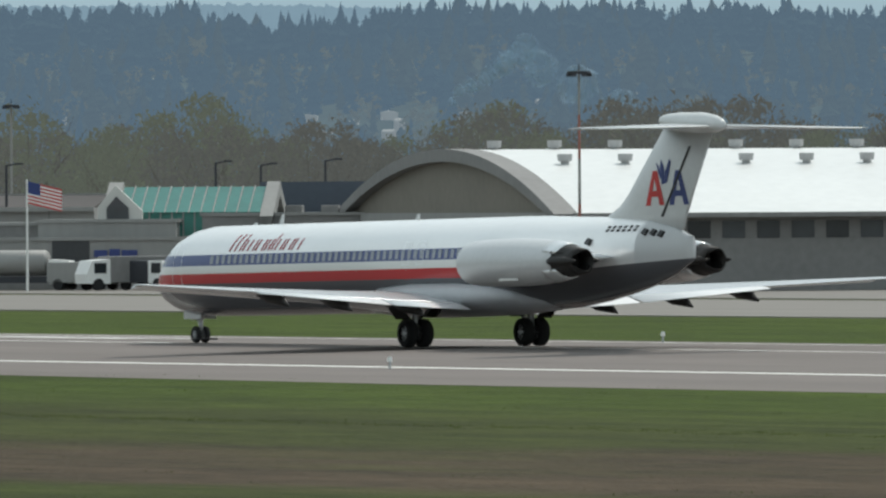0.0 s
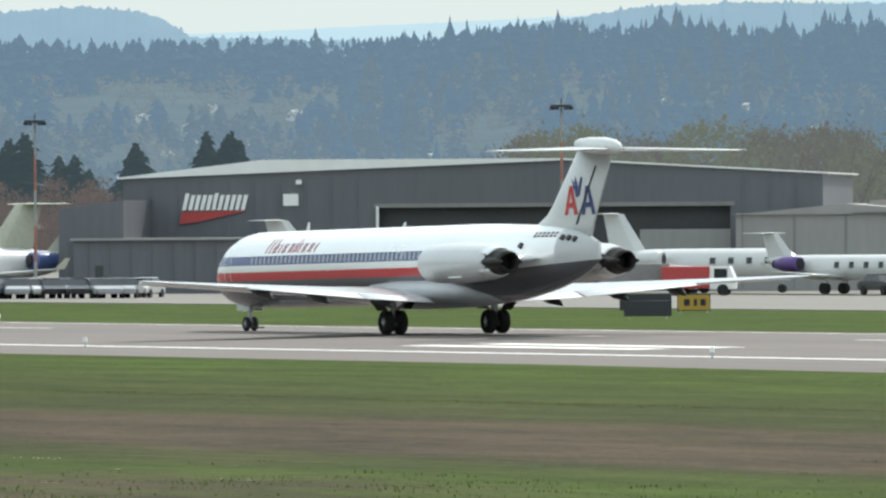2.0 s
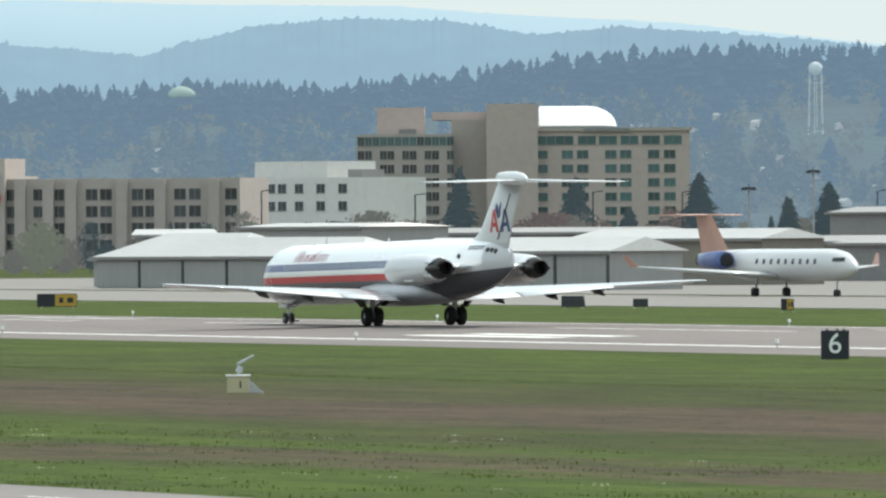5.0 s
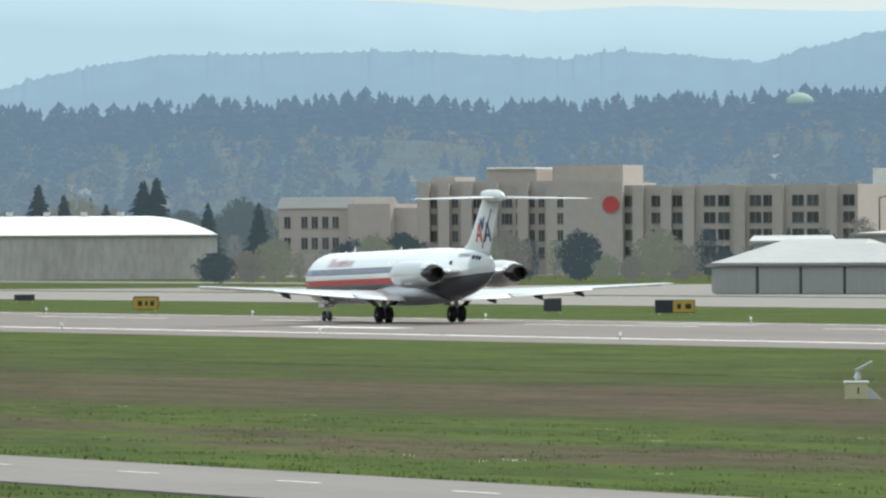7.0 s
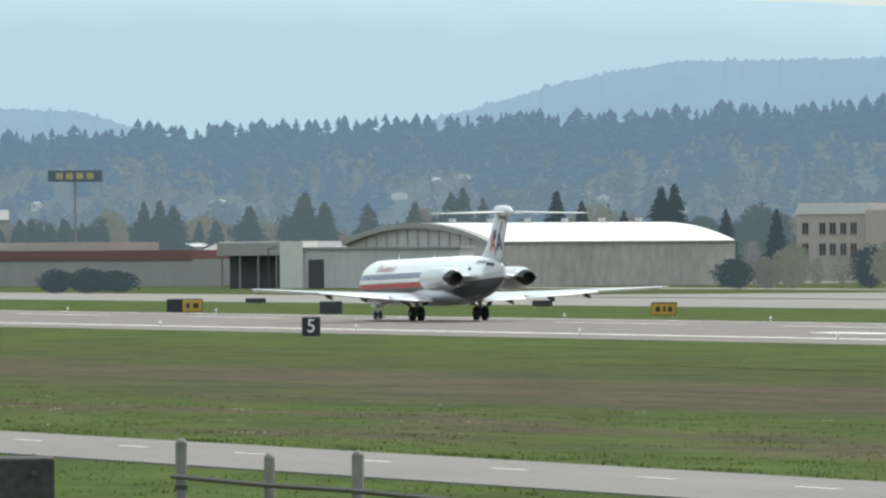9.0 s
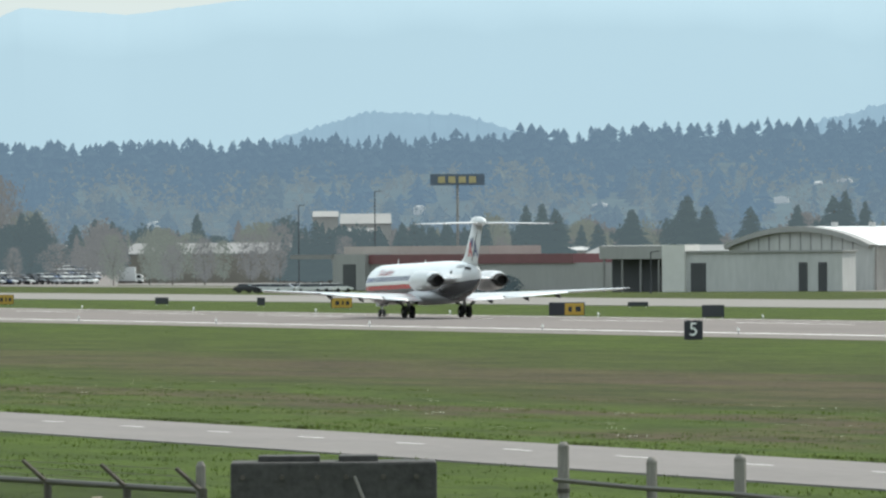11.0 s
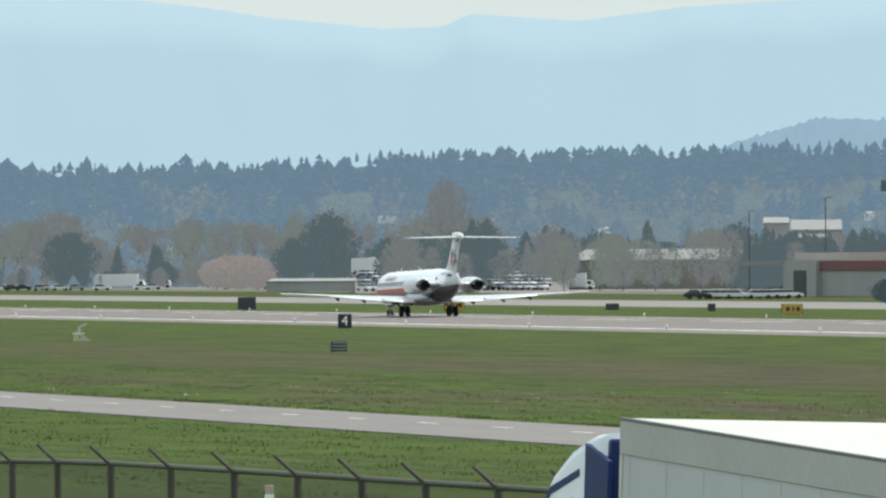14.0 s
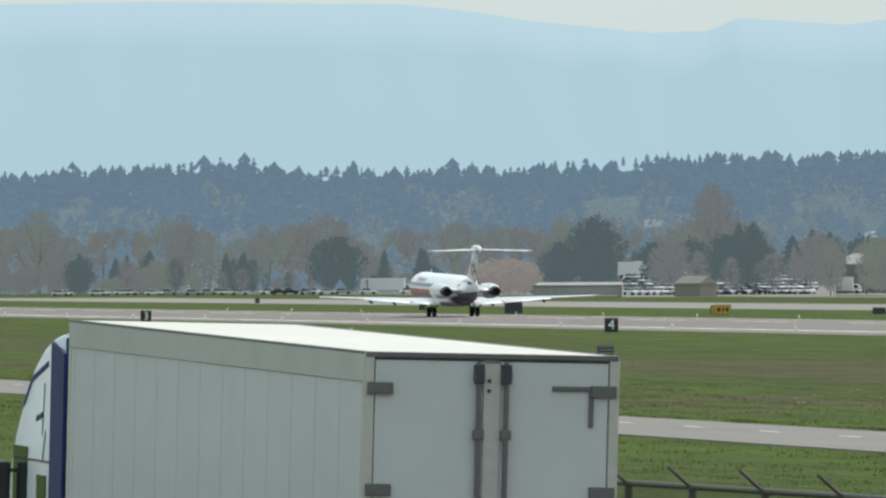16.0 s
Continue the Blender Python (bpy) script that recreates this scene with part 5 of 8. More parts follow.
# -- grey long roofed shed and pale hangar doors --
fs = Front(26.589, 28.728, 902, 898)
sh = thing("long_shed", "long low shed with a dark sheet roof and pale sliding doors", "building", fs.m)
zc = fs.z(27.665, -0.0142)
L = fs.long
slab(sh, "front_wall", M["clad_light"], 0, L, 0, 30, 0, zc, "pale sliding hangar doors")
ribs(sh, 0.5, L - 0.5, L / 9, 0.2, zc - 0.1, M["clad_mid"])
xg0, xgm, xg1 = 0.0, fs.u(27.095), fs.u(27.626)
part("gable", prism(bmesh.new(), [(xg0 - 0.3, zc - 0.1), (xgm, fs.z(27.095, 0.0283)), (xg1 + 0.3, zc - 0.1)], -0.25, 30, "y"), M["grey_roof"], sh, "pale weathered low gable")
part("roof", prism(bmesh.new(), [(-0.4, zc), (12, fs.z(28.132, 0.0451)), (24, fs.z(28.132, 0.0451)), (30.3, zc)], xgm + 0.5, L, "x"), M["dark_roof"], sh, "dark grey sheet roof")
slab(sh, "fascia", M["clad_light"], xg1 + 0.4, L, -0.5, 0.1, zc - 0.25, zc + 0.05)
slab(sh, "roof_edge_trim", M["clad_light"], xgm + 2, L, 11.9, 12.2, fs.z(28.132, 0.0451), fs.z(28.132, 0.0451) + 0.12)
slab(sh, "end_box", M["clad_light"], xg1 - 0.2, xg1 + 1.2, -0.3, 1.4, zc - 0.3, zc + 0.9)

# -- dark grey maintenance hangar --
fg = Front(23.781, 26.990, 912, 908)
hg = thing("grey_hangar", "large dark grey metal hangar with a wide open doorway", "hangar", fg.m)
up = fg.u(25.806)
zl, zp, zr2 = fg.z(23.781, 0.1608), fg.z(25.806, 0.2358), fg.z(26.985, 0.1661)
d0, d1 = fg.u(24.950), fg.u(26.565)
zd = fg.z(25.767, 0.0286)
L = fg.long
part("front_wall", prism(bmesh.new(), [(0, 0), (d0, 0), (d0, zd), (d1, zd), (d1, 0), (L, 0), (L, zr2), (up, zp), (0, zl)], 0, 0.5, "y"), M["hangar_grey"], hg, "dark grey ribbed front wall")
part("roof", prism(bmesh.new(), [(-0.4, zl), (up, zp), (L + 0.4, zr2), (L + 0.4, zr2 + 0.12), (up, zp + 0.14), (up - 22, (zl * 0.38 + zp * 0.62) + 0.62), (-0.4, zl + 0.1)], -0.3, 46, "y"), M["white_roof"], hg, "bright pale metal roof edge")
slab(hg, "back_wall", M["hangar_grey"], 0, L, 45, 45.5, 0, zr2 - 0.2)
slab(hg, "side_wall", M["hangar_grey"], 0.0, 0.5, 0.5, 45, 0, zl - 0.1)
slab(hg, "side_wall", M["hangar_grey"], L - 0.5, L, 0.5, 45, 0, zr2 - 0.1)
slab(hg, "hangar_floor", M["concrete"], 0.5, L - 0.5, 0.5, 45, 0.02, 0.06)
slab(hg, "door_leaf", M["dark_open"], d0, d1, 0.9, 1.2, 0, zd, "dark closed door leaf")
slab(hg, "door_track", M["clad_mid"], d0 - 0.3, d1 + 0.3, -0.15, 0.05, zd - 0.1, zd + 0.2)
slab(hg, "door_post", M["white_paint"], d0 - 0.15, d0 + 0.05, -0.2, 0.0, 0, zd)
slab(hg, "lower_panel", M["clad_light"], fg.u(26.149), d1 + 4, 0.1, 0.4, 0, fg.z(26.395, -0.0840), "pale lower wall panel")
for k in range(26):
    x = 2 + k * (L - 4) / 25
    if not d0 - 0.4 < x < d1 + 0.4:
        slab(hg, "cladding_rib", M["hangar_grey"], x - 0.08, x + 0.08, -0.07, 0.02, 0.1, min(zl, zr2) - 0.3)
# name board: white slanted bars over a red swoosh
x0, x1 = fg.u(24.051), fg.u(24.346)
zb0, zb1 = fg.z(24.175, 0.0157), fg.z(24.175, 0.0857)
for k in range(11):
    a = x0 + (x1 - x0) * k / 11
    w = (x1 - x0) / 11 * 0.68
    hgt = (zb1 - zb0) * (1.0 if k not in (0, 5) else 1.12)
    part("letter_bar", prism(bmesh.new(), [(a, zb0), (a + w, zb0), (a + w + 0.28, zb0 + hgt), (a + 0.28, zb0 + hgt)], -0.25, -0.05, "y"), M["white_paint"], hg)
part("red_swoosh", prism(bmesh.new(), [(x0 - 0.2, zb0 - 1.0), (x0 + 1.2, zb0 - 0.85), (x1 - 0.2, zb0 - 0.08), (x1 - 0.1, zb0 - 0.02), (x0, zb0 - 0.12)], -0.22, -0.05, "y"), M["logo_red"], hg)
slab(hg, "notice_board", M["white_paint"], fg.u(24.515), fg.u(24.585), -0.2, 0.0, fg.z(24.551, 0.0341), fg.z(24.551, 0.0885))
slab(hg, "wall_lamp", M["white_paint"], fg.u(24.574), fg.u(24.600), -0.3, 0.0, fg.z(24.585, 0.1324), fg.z(24.585, 0.1531))
# annexes
fx = Front(23.483, 24.383, 903, 900)
an = thing("hangar_annex", "low dark grey annex beside the big hangar", "building", fx.m)
za = fx.z(23.631, 0.0424)
part("block", prism(bmesh.new(), [(0, 0), (fx.u(23.781), 0), (fx.u(23.781), fx.z(23.781, 0.0648)), (0, fx.z(23.483, 0.0278))], 0, 14, "y"), M["hangar_grey"], an)
slab(an, "low_block", M["hangar_grey"], fx.u(23.579), fx.long, -2, 6, 0, fx.z(23.916, -0.1201))
slab(an, "low_roof", M["clad_light"], fx.u(23.569), fx.long + 0.3, -2.4, 6, fx.z(23.916, -0.1201), fx.z(23.916, -0.1097))
slab(an, "door", M["dark_open"], fx.u(23.677), fx.u(23.714), -2.06, -1.9, 0, 2.1)
for k in range(9):
    x = 1 + k * (fx.long - 2) / 8
    slab(an, "cladding_rib", M["hangar_grey"], x - 0.06, x + 0.06, -2.06, -1.98, 0.1, fx.z(23.916, -0.1253))
# -- sheds with pitched roofs --
def shed(name, label, f, z_eave, z_ridge, depth, wall, roof, over=0.5, ridge_in=None, doors=0, hip=0.0):
    ob = thing(name, label, "shed", f.m)
    slab(ob, "wall", M[wall], 0, f.long, 0, depth, 0, z_eave)
    r = depth / 2 if ridge_in is None else ridge_in
    bm = bmesh.new()
    a = [bm.verts.new(v) for v in ((-over, -over, z_eave), (f.long + over, -over, z_eave), (f.long + over, depth + over, z_eave), (-over, depth + over, z_eave), (hip, r, z_ridge), (f.long - hip, r, z_ridge))]
    for q in ((0, 1, 5, 4), (2, 3, 4, 5), (1, 2, 5), (3, 0, 4), (3, 2, 1, 0)):
        bm.faces.new([a[i] for i in q])
    part("roof", bm, M[roof], ob)
    slab(ob, "fascia", M["clad_mid"], -over, f.long + over, -over - 0.08, -over, z_eave - 0.25, z_eave + 0.04)
    for k in range(doors):
        x = f.long * (k + 0.5) / doors
        w = f.long / doors * 0.46
        slab(ob, "sliding_door", M["clad_light"], x - w, x + w, -0.1, 0.05, 0.05, z_eave - 0.5)
        slab(ob, "door_post", M["dark_open"], x + w, x + w + 0.3, -0.12, 0.05, 0.05, z_eave - 0.4)
    return ob


f1 = Front(18.146, 19.359, 1290, 1255)
shed("long_white_shed", "long white shed with a weathered pale roof", f1, f1.z(18.478, -0.1167), f1.z(18.478, -0.0285), 9, "clad_light", "shed_roof", doors=6, hip=5)
f1b = Front(18.322, 18.685, 1330, 1330)
shed("roof_shed", "small white roof showing behind the long shed", f1b, f1b.z(18.478, -0.0156), f1b.z(18.478, 0.0103), 10, "clad_light", "shed_roof")
f2 = Front(19.535, 20.494, 1205, 1185)
shed("white_hangar", "white gabled hangar with sheet walls", f2, f2.z(20.209, -0.1020), f2.z(20.209, -0.0372), 10, "clad_light", "shed_roof", doors=4)
f3 = Front(20.313, 21.194, 1290, 1270)
shed("tan_shed", "tan shed with a wide white roof", f3, f3.z(20.727, -0.0483), f3.z(20.727, -0.0016), 9, "tan_wall", "shed_roof")
f4 = Front(18.789, 19.359, 1420, 1400)
shed("flat_store", "low flat-roofed pale store building", f4, f4.z(19.074, 0.0170), f4.z(19.074, 0.0351), 12, "clad_light", "shed_roof")
f5 = Front(21.324, 23.268, 1400, 1350)
shed("long_tan_building", "long low tan building with a grey roof", f5, f5.z(22.283, -0.0659), f5.z(22.283, -0.0373), 8, "tan_wall", "grey_roof")
f6 = Front(19.359, 20.630, 1480, 1420)
shed("low_store_building", "low dark store building below the hotels", f6, f6.z(20.033, -0.0150), f6.z(20.033, 0.0083), 8, "clad_mid", "grey_roof")
f7 = Front(18.130, 18.726, 1330, 1300)
shed("pavilion_shed", "pale shed with a hipped white roof", f7, f7.z(18.363, -0.1244), f7.z(18.363, -0.0077), 12, "clad_light", "shed_roof", hip=6)
f8 = Front(21.509, 22.364, 1600, 1560)
shed("far_white_roof_hall", "far hall with a long white roof", f8, f8.z(21.897, 0.0692), f8.z(21.897, 0.0951), 8, "clad_mid", "grey_roof")
f9 = Front(21.526, 22.486, 1350, 1330)
shed("pale_roof_hall", "low hall with a pale roof behind the turboprops", f9, f9.z(21.915, -0.0739), f9.z(21.915, -0.0376), 16, "clad_mid", "grey_roof")

# -- hotels --
def hotel_rows(ob, f, cols, rows, mat, w, h, y=-0.03):
    """Windows by bearing columns and elevation rows."""
    for c in cols:
        for e in rows:
            pane(ob, mat, f.u(c), f.z(c, e), w, h, y)


fh = Front(19.339, 20.868, 2525, 2525)
ho = thing("pink_hotel", "large pinkish hotel with rows of green-tinted windows", "hotel", fh.m)
ux = lambda b: fh.u(b)
um0, um1, um2 = ux(19.774), ux(19.935), ux(20.171)
slab(ho, "west_wing", M["hotel_cream"], 0, um0, 0, 30, 0, fh.z(19.554, 0.4391), "cream hotel wing")
slab(ho, "link_wing", M["hotel_cream"], um0, um1, 4, 30, 0, fh.z(19.852, 0.5046))
slab(ho, "stair_tower", M["hotel_pink"], um1, um2, -3, 30, 0, fh.z(20.046, 0.5760), "plain pink tower")
slab(ho, "east_wing", M["hotel_pink"], um2, fh.long, 0, 30, 0, fh.z(20.526, 0.4641), "pink hotel wing")
slab(ho, "roof_block", M["hotel_pink"], ux(19.432), ux(19.650), 8, 25, fh.z(19.554, 0.4391), fh.z(19.554, 0.5636))
slab(ho, "roof_block", M["hotel_pink"], um0 - 4, um1, 10, 24, fh.z(19.852, 0.5046), fh.z(19.852, 0.5409))
slab(ho, "cornice", M["hotel_cream"], um2, fh.long + 0.4, -0.5, 0.2, fh.z(20.526, 0.4486), fh.z(20.526, 0.4641))
bm = bmesh.new()
xa, xb = ux(20.176), ux(20.534)
za_, zb_ = fh.z(20.293, 0.4708), fh.z(20.293, 0.5667)
bm2 = [(xa, za_), (xb, za_)]
for i in range(9):
    a = math.pi / 2 * i / 8
    bm2.append((xa + (xb - xa) * (0.62 + 0.38 * math.cos(a)), za_ + (zb_ - za_) * math.sin(a)))
bm2.append((xa, zb_))
part("vault_roof", loft(bm, [[(x, y, za_ + (z - za_) * k) for x, z in bm2] for y, k in ((1.5, 0.05), (4, 0.42), (8, 0.78), (13, 1.0), (26, 1.0))]), M["white_roof"], ho, "bright white vaulted roof")
slab(ho, "sign_bar", M["clad_mid"], ux(20.383), ux(20.591), -0.7, -0.45, fh.z(20.487, 0.4462), fh.z(20.487, 0.4618))
slab(ho, "sign_bar", M["clad_mid"], ux(19.533), ux(19.613), -0.2, 0.05, fh.z(19.567, 0.4416), fh.z(19.567, 0.4624))
def elev(t):
    return t[1]
top_e, step_e = elev((20.526, 0.4071)), elev((20.526, 0.4071)) - elev((20.526, 0.3423))
for b in ((20.210), (20.293), (20.396), (20.492), (20.591), (20.689), (20.790)):
    pane(ho, M["hotel_glass"], ux(b), fh.z(b, top_e), 3.6, 1.7)
for b in ((20.189), (20.306), (20.376), (20.505), (20.573), (20.702), (20.775)):
    for k in range(1, 7):
        pane(ho, M["hotel_glass"], ux(b), fh.z(b, top_e - step_e * k), 2.3, 1.6)
for i in range(13):
    b = (19.359) + ((19.769) - (19.359)) * i / 12
    for k in range(7):
        if k and i % 3 == 2:
            continue
        pane(ho, M["hotel_glass"] if k == 0 else M["window_dark"], ux(b), fh.z(b, top_e - step_e * k * 0.98), 1.35, 1.7)

fr = Front(16.769, 18.797, 2030, 2015)
hr = thing("cream_hotel", "broad cream hotel with deep window bays and a red round sign", "hotel", fr.m)
vx = lambda b: fr.u(b)
zA, zB = fr.z(17.067, 0.2675), fr.z(18.104, 0.2454)
slab(hr, "west_wing", M["hotel_cream"], vx(16.769), vx(17.378), 2, 26, 0, zA)
slab(hr, "centre_wing", M["hotel_cream"], vx(17.378), vx(17.728), -1, 26, 0, zB + 0.5)
slab(hr, "east_wing", M["hotel_cream"], vx(17.728), fr.long, 1, 26, 0, zB)
slab(hr, "roof_block", M["hotel_cream"], vx(17.378), vx(17.702), 4, 20, zB, fr.z(17.533, 0.3397))
slab(hr, "roof_block", M["hotel_cream"], vx(17.067), vx(17.300), 5, 20, zA, fr.z(17.196, 0.3237))
slab(hr, "roof_block", M["hotel_cream"], vx(16.820), vx(16.924), 5, 20, zA, fr.z(16.872, 0.2894))
slab(hr, "roof_cap", M["white_roof"], vx(17.074), vx(17.295), 4.5, 20.5, fr.z(17.196, 0.3237), fr.z(17.196, 0.3315))
part("round_sign", tube(bmesh.new(), (vx(17.676), -1.3, fr.z(17.676, 0.1573)), (vx(17.676), -1.0, fr.z(17.676, 0.1573)), 1.35, 1.35, 28), M["logo_red"], hr, "dark red round sign")
e0, es = elev((17.844, 0.1718)), elev((17.844, 0.1718)) - elev((17.844, 0.0941))
for x in ((17.754), (17.876), (17.964), (18.117), (18.182), (18.327), (18.389), (18.522), (18.590), (18.756)):
    for k in range(5):
        pane(hr, M["window_dark"], vx(x), fr.z(x, e0 - es * k), 1.9, 1.75, 0.96)
for x in ((17.067), (17.170), (17.191), (17.235), (17.295), (17.339), (16.844), (16.942), (17.041), (17.443)):
    for k in range(4):
        pane(hr, M["window_dark"], vx(x), fr.z(x, e0 - es * k), 0.95, 1.75, -1.04 if x > 17.42 else 1.96)
for x in ((16.807), (16.898), (17.002), (17.119), (17.261), (17.793), (17.922), (18.026), (18.259), (18.434), (18.681)):
    slab(hr, "wall_pier", M["hotel_cream"], vx(x) - 0.9, vx(x) + 0.9, -0.2 if x > 17.5 else 0.6, 3, 0, (zB if x > 17.5 else zA) - 0.3)
fo = Front(16.146, 16.782, 2090, 2080)
hl = thing("old_tiled_building", "cream three-storey building with a grey mansard roof", "building", fo.m)
zm = fo.z(16.289, 0.1479)
slab(hl, "wall", M["hotel_cream"], 0, fo.long, 0, 20, 0, zm)
part("mansard_roof", prism(bmesh.new(), [(-0.3, zm), (1.5, fo.z(16.289, 0.1998)), (18, fo.z(16.289, 0.1998)), (20.3, zm)], -0.3, fo.u(16.483), "x"), M["grey_roof"], hl)
slab(hl, "tower", M["hotel_cream"], fo.u(16.483), fo.u(16.678), -2, 18, 0, fo.z(16.574, 0.1669))
for x in ((16.185), (16.263), (16.310), (16.359), (16.406)):
    for yy in ((16.289, 0.0831), (16.289, -0.0128)):
        pane(hl, M["window_dark"], fo.u(x), fo.z(x, yy[1]), 1.1, 1.9)
fw = Front(18.784, 19.349, 2250, 2230)
hw = thing("white_block_building", "white flat-roofed block with dark window bays", "building", fw.m)
slab(hw, "wall", M["hotel_white"], 0, fw.long, 0, 18, 0, fw.z(19.048, 0.2427))
slab(hw, "upper_block", M["hotel_white"], fw.u(18.820), fw.u(19.152), 3, 16, fw.z(19.048, 0.2427), fw.z(18.996, 0.3182))
slab(hw, "roof_unit", M["clad_mid"], fw.u(19.230), fw.u(19.295), 4, 10, fw.z(19.048, 0.2427), fw.z(19.256, 0.2803))
for x in ((18.945), (18.996), (19.074), (19.173), (19.274)):
    for yy in ((19.048, 0.1934), (19.048, 0.1130)):
        pane(hw, M["window_dark"], fw.u(x), fw.z(x, yy[1]), 2.0, 1.6)

# -- second arched hangar and the low buildings to its side --
fb = Front(14.067, 14.733, 1912, 1890)
h = thing("pale_arched_hangar", "pale arched hangar with a long white roof and stained side wall", "hangar", fb.m)
W, LH = fb.long, 54.0
zs, zt = fb.z(14.4, 0.034), fb.z(14.43, 0.1137)
part("end_wall", prism(bmesh.new(), [(0.2, 0.0)] + arch_pts(W, zs, zt, inset=0.3) + [(W - 0.2, 0.0)], 0.5, 0.9, "y"), M["hangar_pale"], h, "pale arched end wall")
arch_shell("end_arch_rim", M["clad_light"], arch_pts(W + 0.3, zs, zt + 0.25), arch_pts(W, zs, zt, inset=0.6), -0.5, 1.2, "pale rim of the arch")
arch_shell("roof", M["white_roof"], arch_pts(W + 0.6, zs - 0.1, zt + 0.2), arch_pts(W, zs, zt, inset=0.3), 1.2, LH, "long bright white roof")
slab(h, "side_wall", M["stained_wall"], W - 0.5, W + 0.2, 1.0, LH, 0, zs, "stained pale side wall")
slab(h, "side_wall", M["stained_wall"], -0.2, 0.5, 1.0, LH, 0, zs)
part("back_wall", prism(bmesh.new(), [(0.2, 0.0)] + arch_pts(W, zs, zt, inset=0.3) + [(W - 0.2, 0.0)], LH - 0.8, LH - 0.4, "y"), M["stained_wall"], h)
slab(h, "gutter", M["clad_mid"], W + 0.2, W + 0.5, 1.0, LH, zs - 0.35, zs - 0.1)
for i in range(11):
    x = W * (0.14 + 0.072 * i)
    rise = zt - zs
    R2 = (W * W / 4 + rise * rise) / (2 * rise)
    slab(h, "wall_batten", M["clad_mid"], x - 0.1, x + 0.1, 0.42, 0.52, 3.2, zt - R2 + math.sqrt(R2 * R2 - (x - W / 2) ** 2) - 0.8)
for i in range(6):
    part("roof_vent", tube(bmesh.new(), (W * 0.56, 6 + 8.2 * i, zt - 0.2), (W * 0.56, 6 + 8.2 * i, zt + 0.85), 0.5, 0.55, 10), M["vent_grey"], h)
# low lean-to along the arched front
fl_ = Front(13.78, 14.60, 1880, 1868)
lt = thing("lean_to_building", "low pale lean-to with dark door openings before the hangar", "building", fl_.m)
zl_ = fl_.z(14.2, 0.002)
slab(lt, "wall", M["hangar_pale"], 0, fl_.long, 0, 5, 0, zl_)
slab(lt, "roof", M["clad_light"], -0.3, fl_.long + 0.3, -0.4, 5.2, zl_, zl_ + 0.3)
slab(lt, "end_block", M["hotel_white"], 0, fl_.u(13.885), -0.6, 5, 0, fl_.z(13.8, 0.040), "white end block")
# flat dark sheets on the wall, painted as the shade of the openings
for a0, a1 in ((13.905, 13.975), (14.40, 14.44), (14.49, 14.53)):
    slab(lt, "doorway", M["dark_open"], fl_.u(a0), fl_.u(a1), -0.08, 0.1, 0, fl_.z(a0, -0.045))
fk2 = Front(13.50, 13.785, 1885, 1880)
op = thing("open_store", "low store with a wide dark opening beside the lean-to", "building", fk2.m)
# wall coloured near-black to stand for the shade under the roof
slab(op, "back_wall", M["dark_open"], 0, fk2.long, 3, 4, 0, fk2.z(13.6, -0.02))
slab(op, "roof", M["clad_light"], -0.3, fk2.long, -0.5, 6, fk2.z(13.6, -0.025), fk2.z(13.6, 0.035), "pale flat roof band")
for k in range(4):
    x = fk2.long * (k + 0.1) / 3.4
    slab(op, "post", M["clad_mid"], x - 0.12, x + 0.12, -0.2, 0.05, 0, fk2.z(13.6, -0.025))
fd = Front(12.090, 13.503, 2080, 2000)
lb = thing("low_office_building", "low white building with a maroon fascia", "building", fd.m)
slab(lb, "wall", M["clad_light"], fd.u(12.427), fd.long, 0, 16, 0, fd.z(12.855, -0.0392))
slab(lb, "fascia", M["dark_red"], fd.u(12.435), fd.u(13.373), -0.3, 16, fd.z(12.855, -0.0418), fd.z(12.855, 0.0023), "maroon fascia band")
slab(lb, "upper_wall", M["hotel_cream"], fd.u(12.220), fd.u(12.886), 4, 14, 0, fd.z(12.544, 0.0405))
slab(lb, "porch", M["clad_light"], fd.u(12.285), fd.u(12.435), -1, 10, 0, fd.z(12.362, 0.0054))
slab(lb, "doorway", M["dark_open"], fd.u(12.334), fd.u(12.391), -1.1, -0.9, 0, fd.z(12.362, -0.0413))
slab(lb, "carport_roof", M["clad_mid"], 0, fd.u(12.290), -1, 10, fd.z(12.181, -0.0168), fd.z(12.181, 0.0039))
# back sheet carries the carport's inner shade as its colour
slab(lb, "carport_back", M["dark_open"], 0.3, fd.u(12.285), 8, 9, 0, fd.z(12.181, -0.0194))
fe = Front(13.347, 14.071, 2030, 1990)
ab = thing("canopy_shed", "pale open-fronted shed with a ribbed roof", "shed", fe.m)
zq = fe.z(13.656, -0.0443)
slab(ab, "back_wall", M["clad_light"], 0, fe.long, 6, 14, 0, zq)
part("roof", prism(bmesh.new(), [(-1.0, zq), (7, fe.z(13.656, 0.0387)), (15, zq)], -1, fe.long + 1, "x"), M["clad_light"], ab)
for k in range(11):
    x = -0.5 + (fe.long + 1) * k / 10
    slab(ab, "post", M["clad_mid"], x - 0.12, x + 0.12, -0.8, -0.56, 0, zq)
slab(ab, "pier", M["clad_light"], fe.long * 0.62, fe.long * 0.8, -1, 6, 0, zq + 0.5)
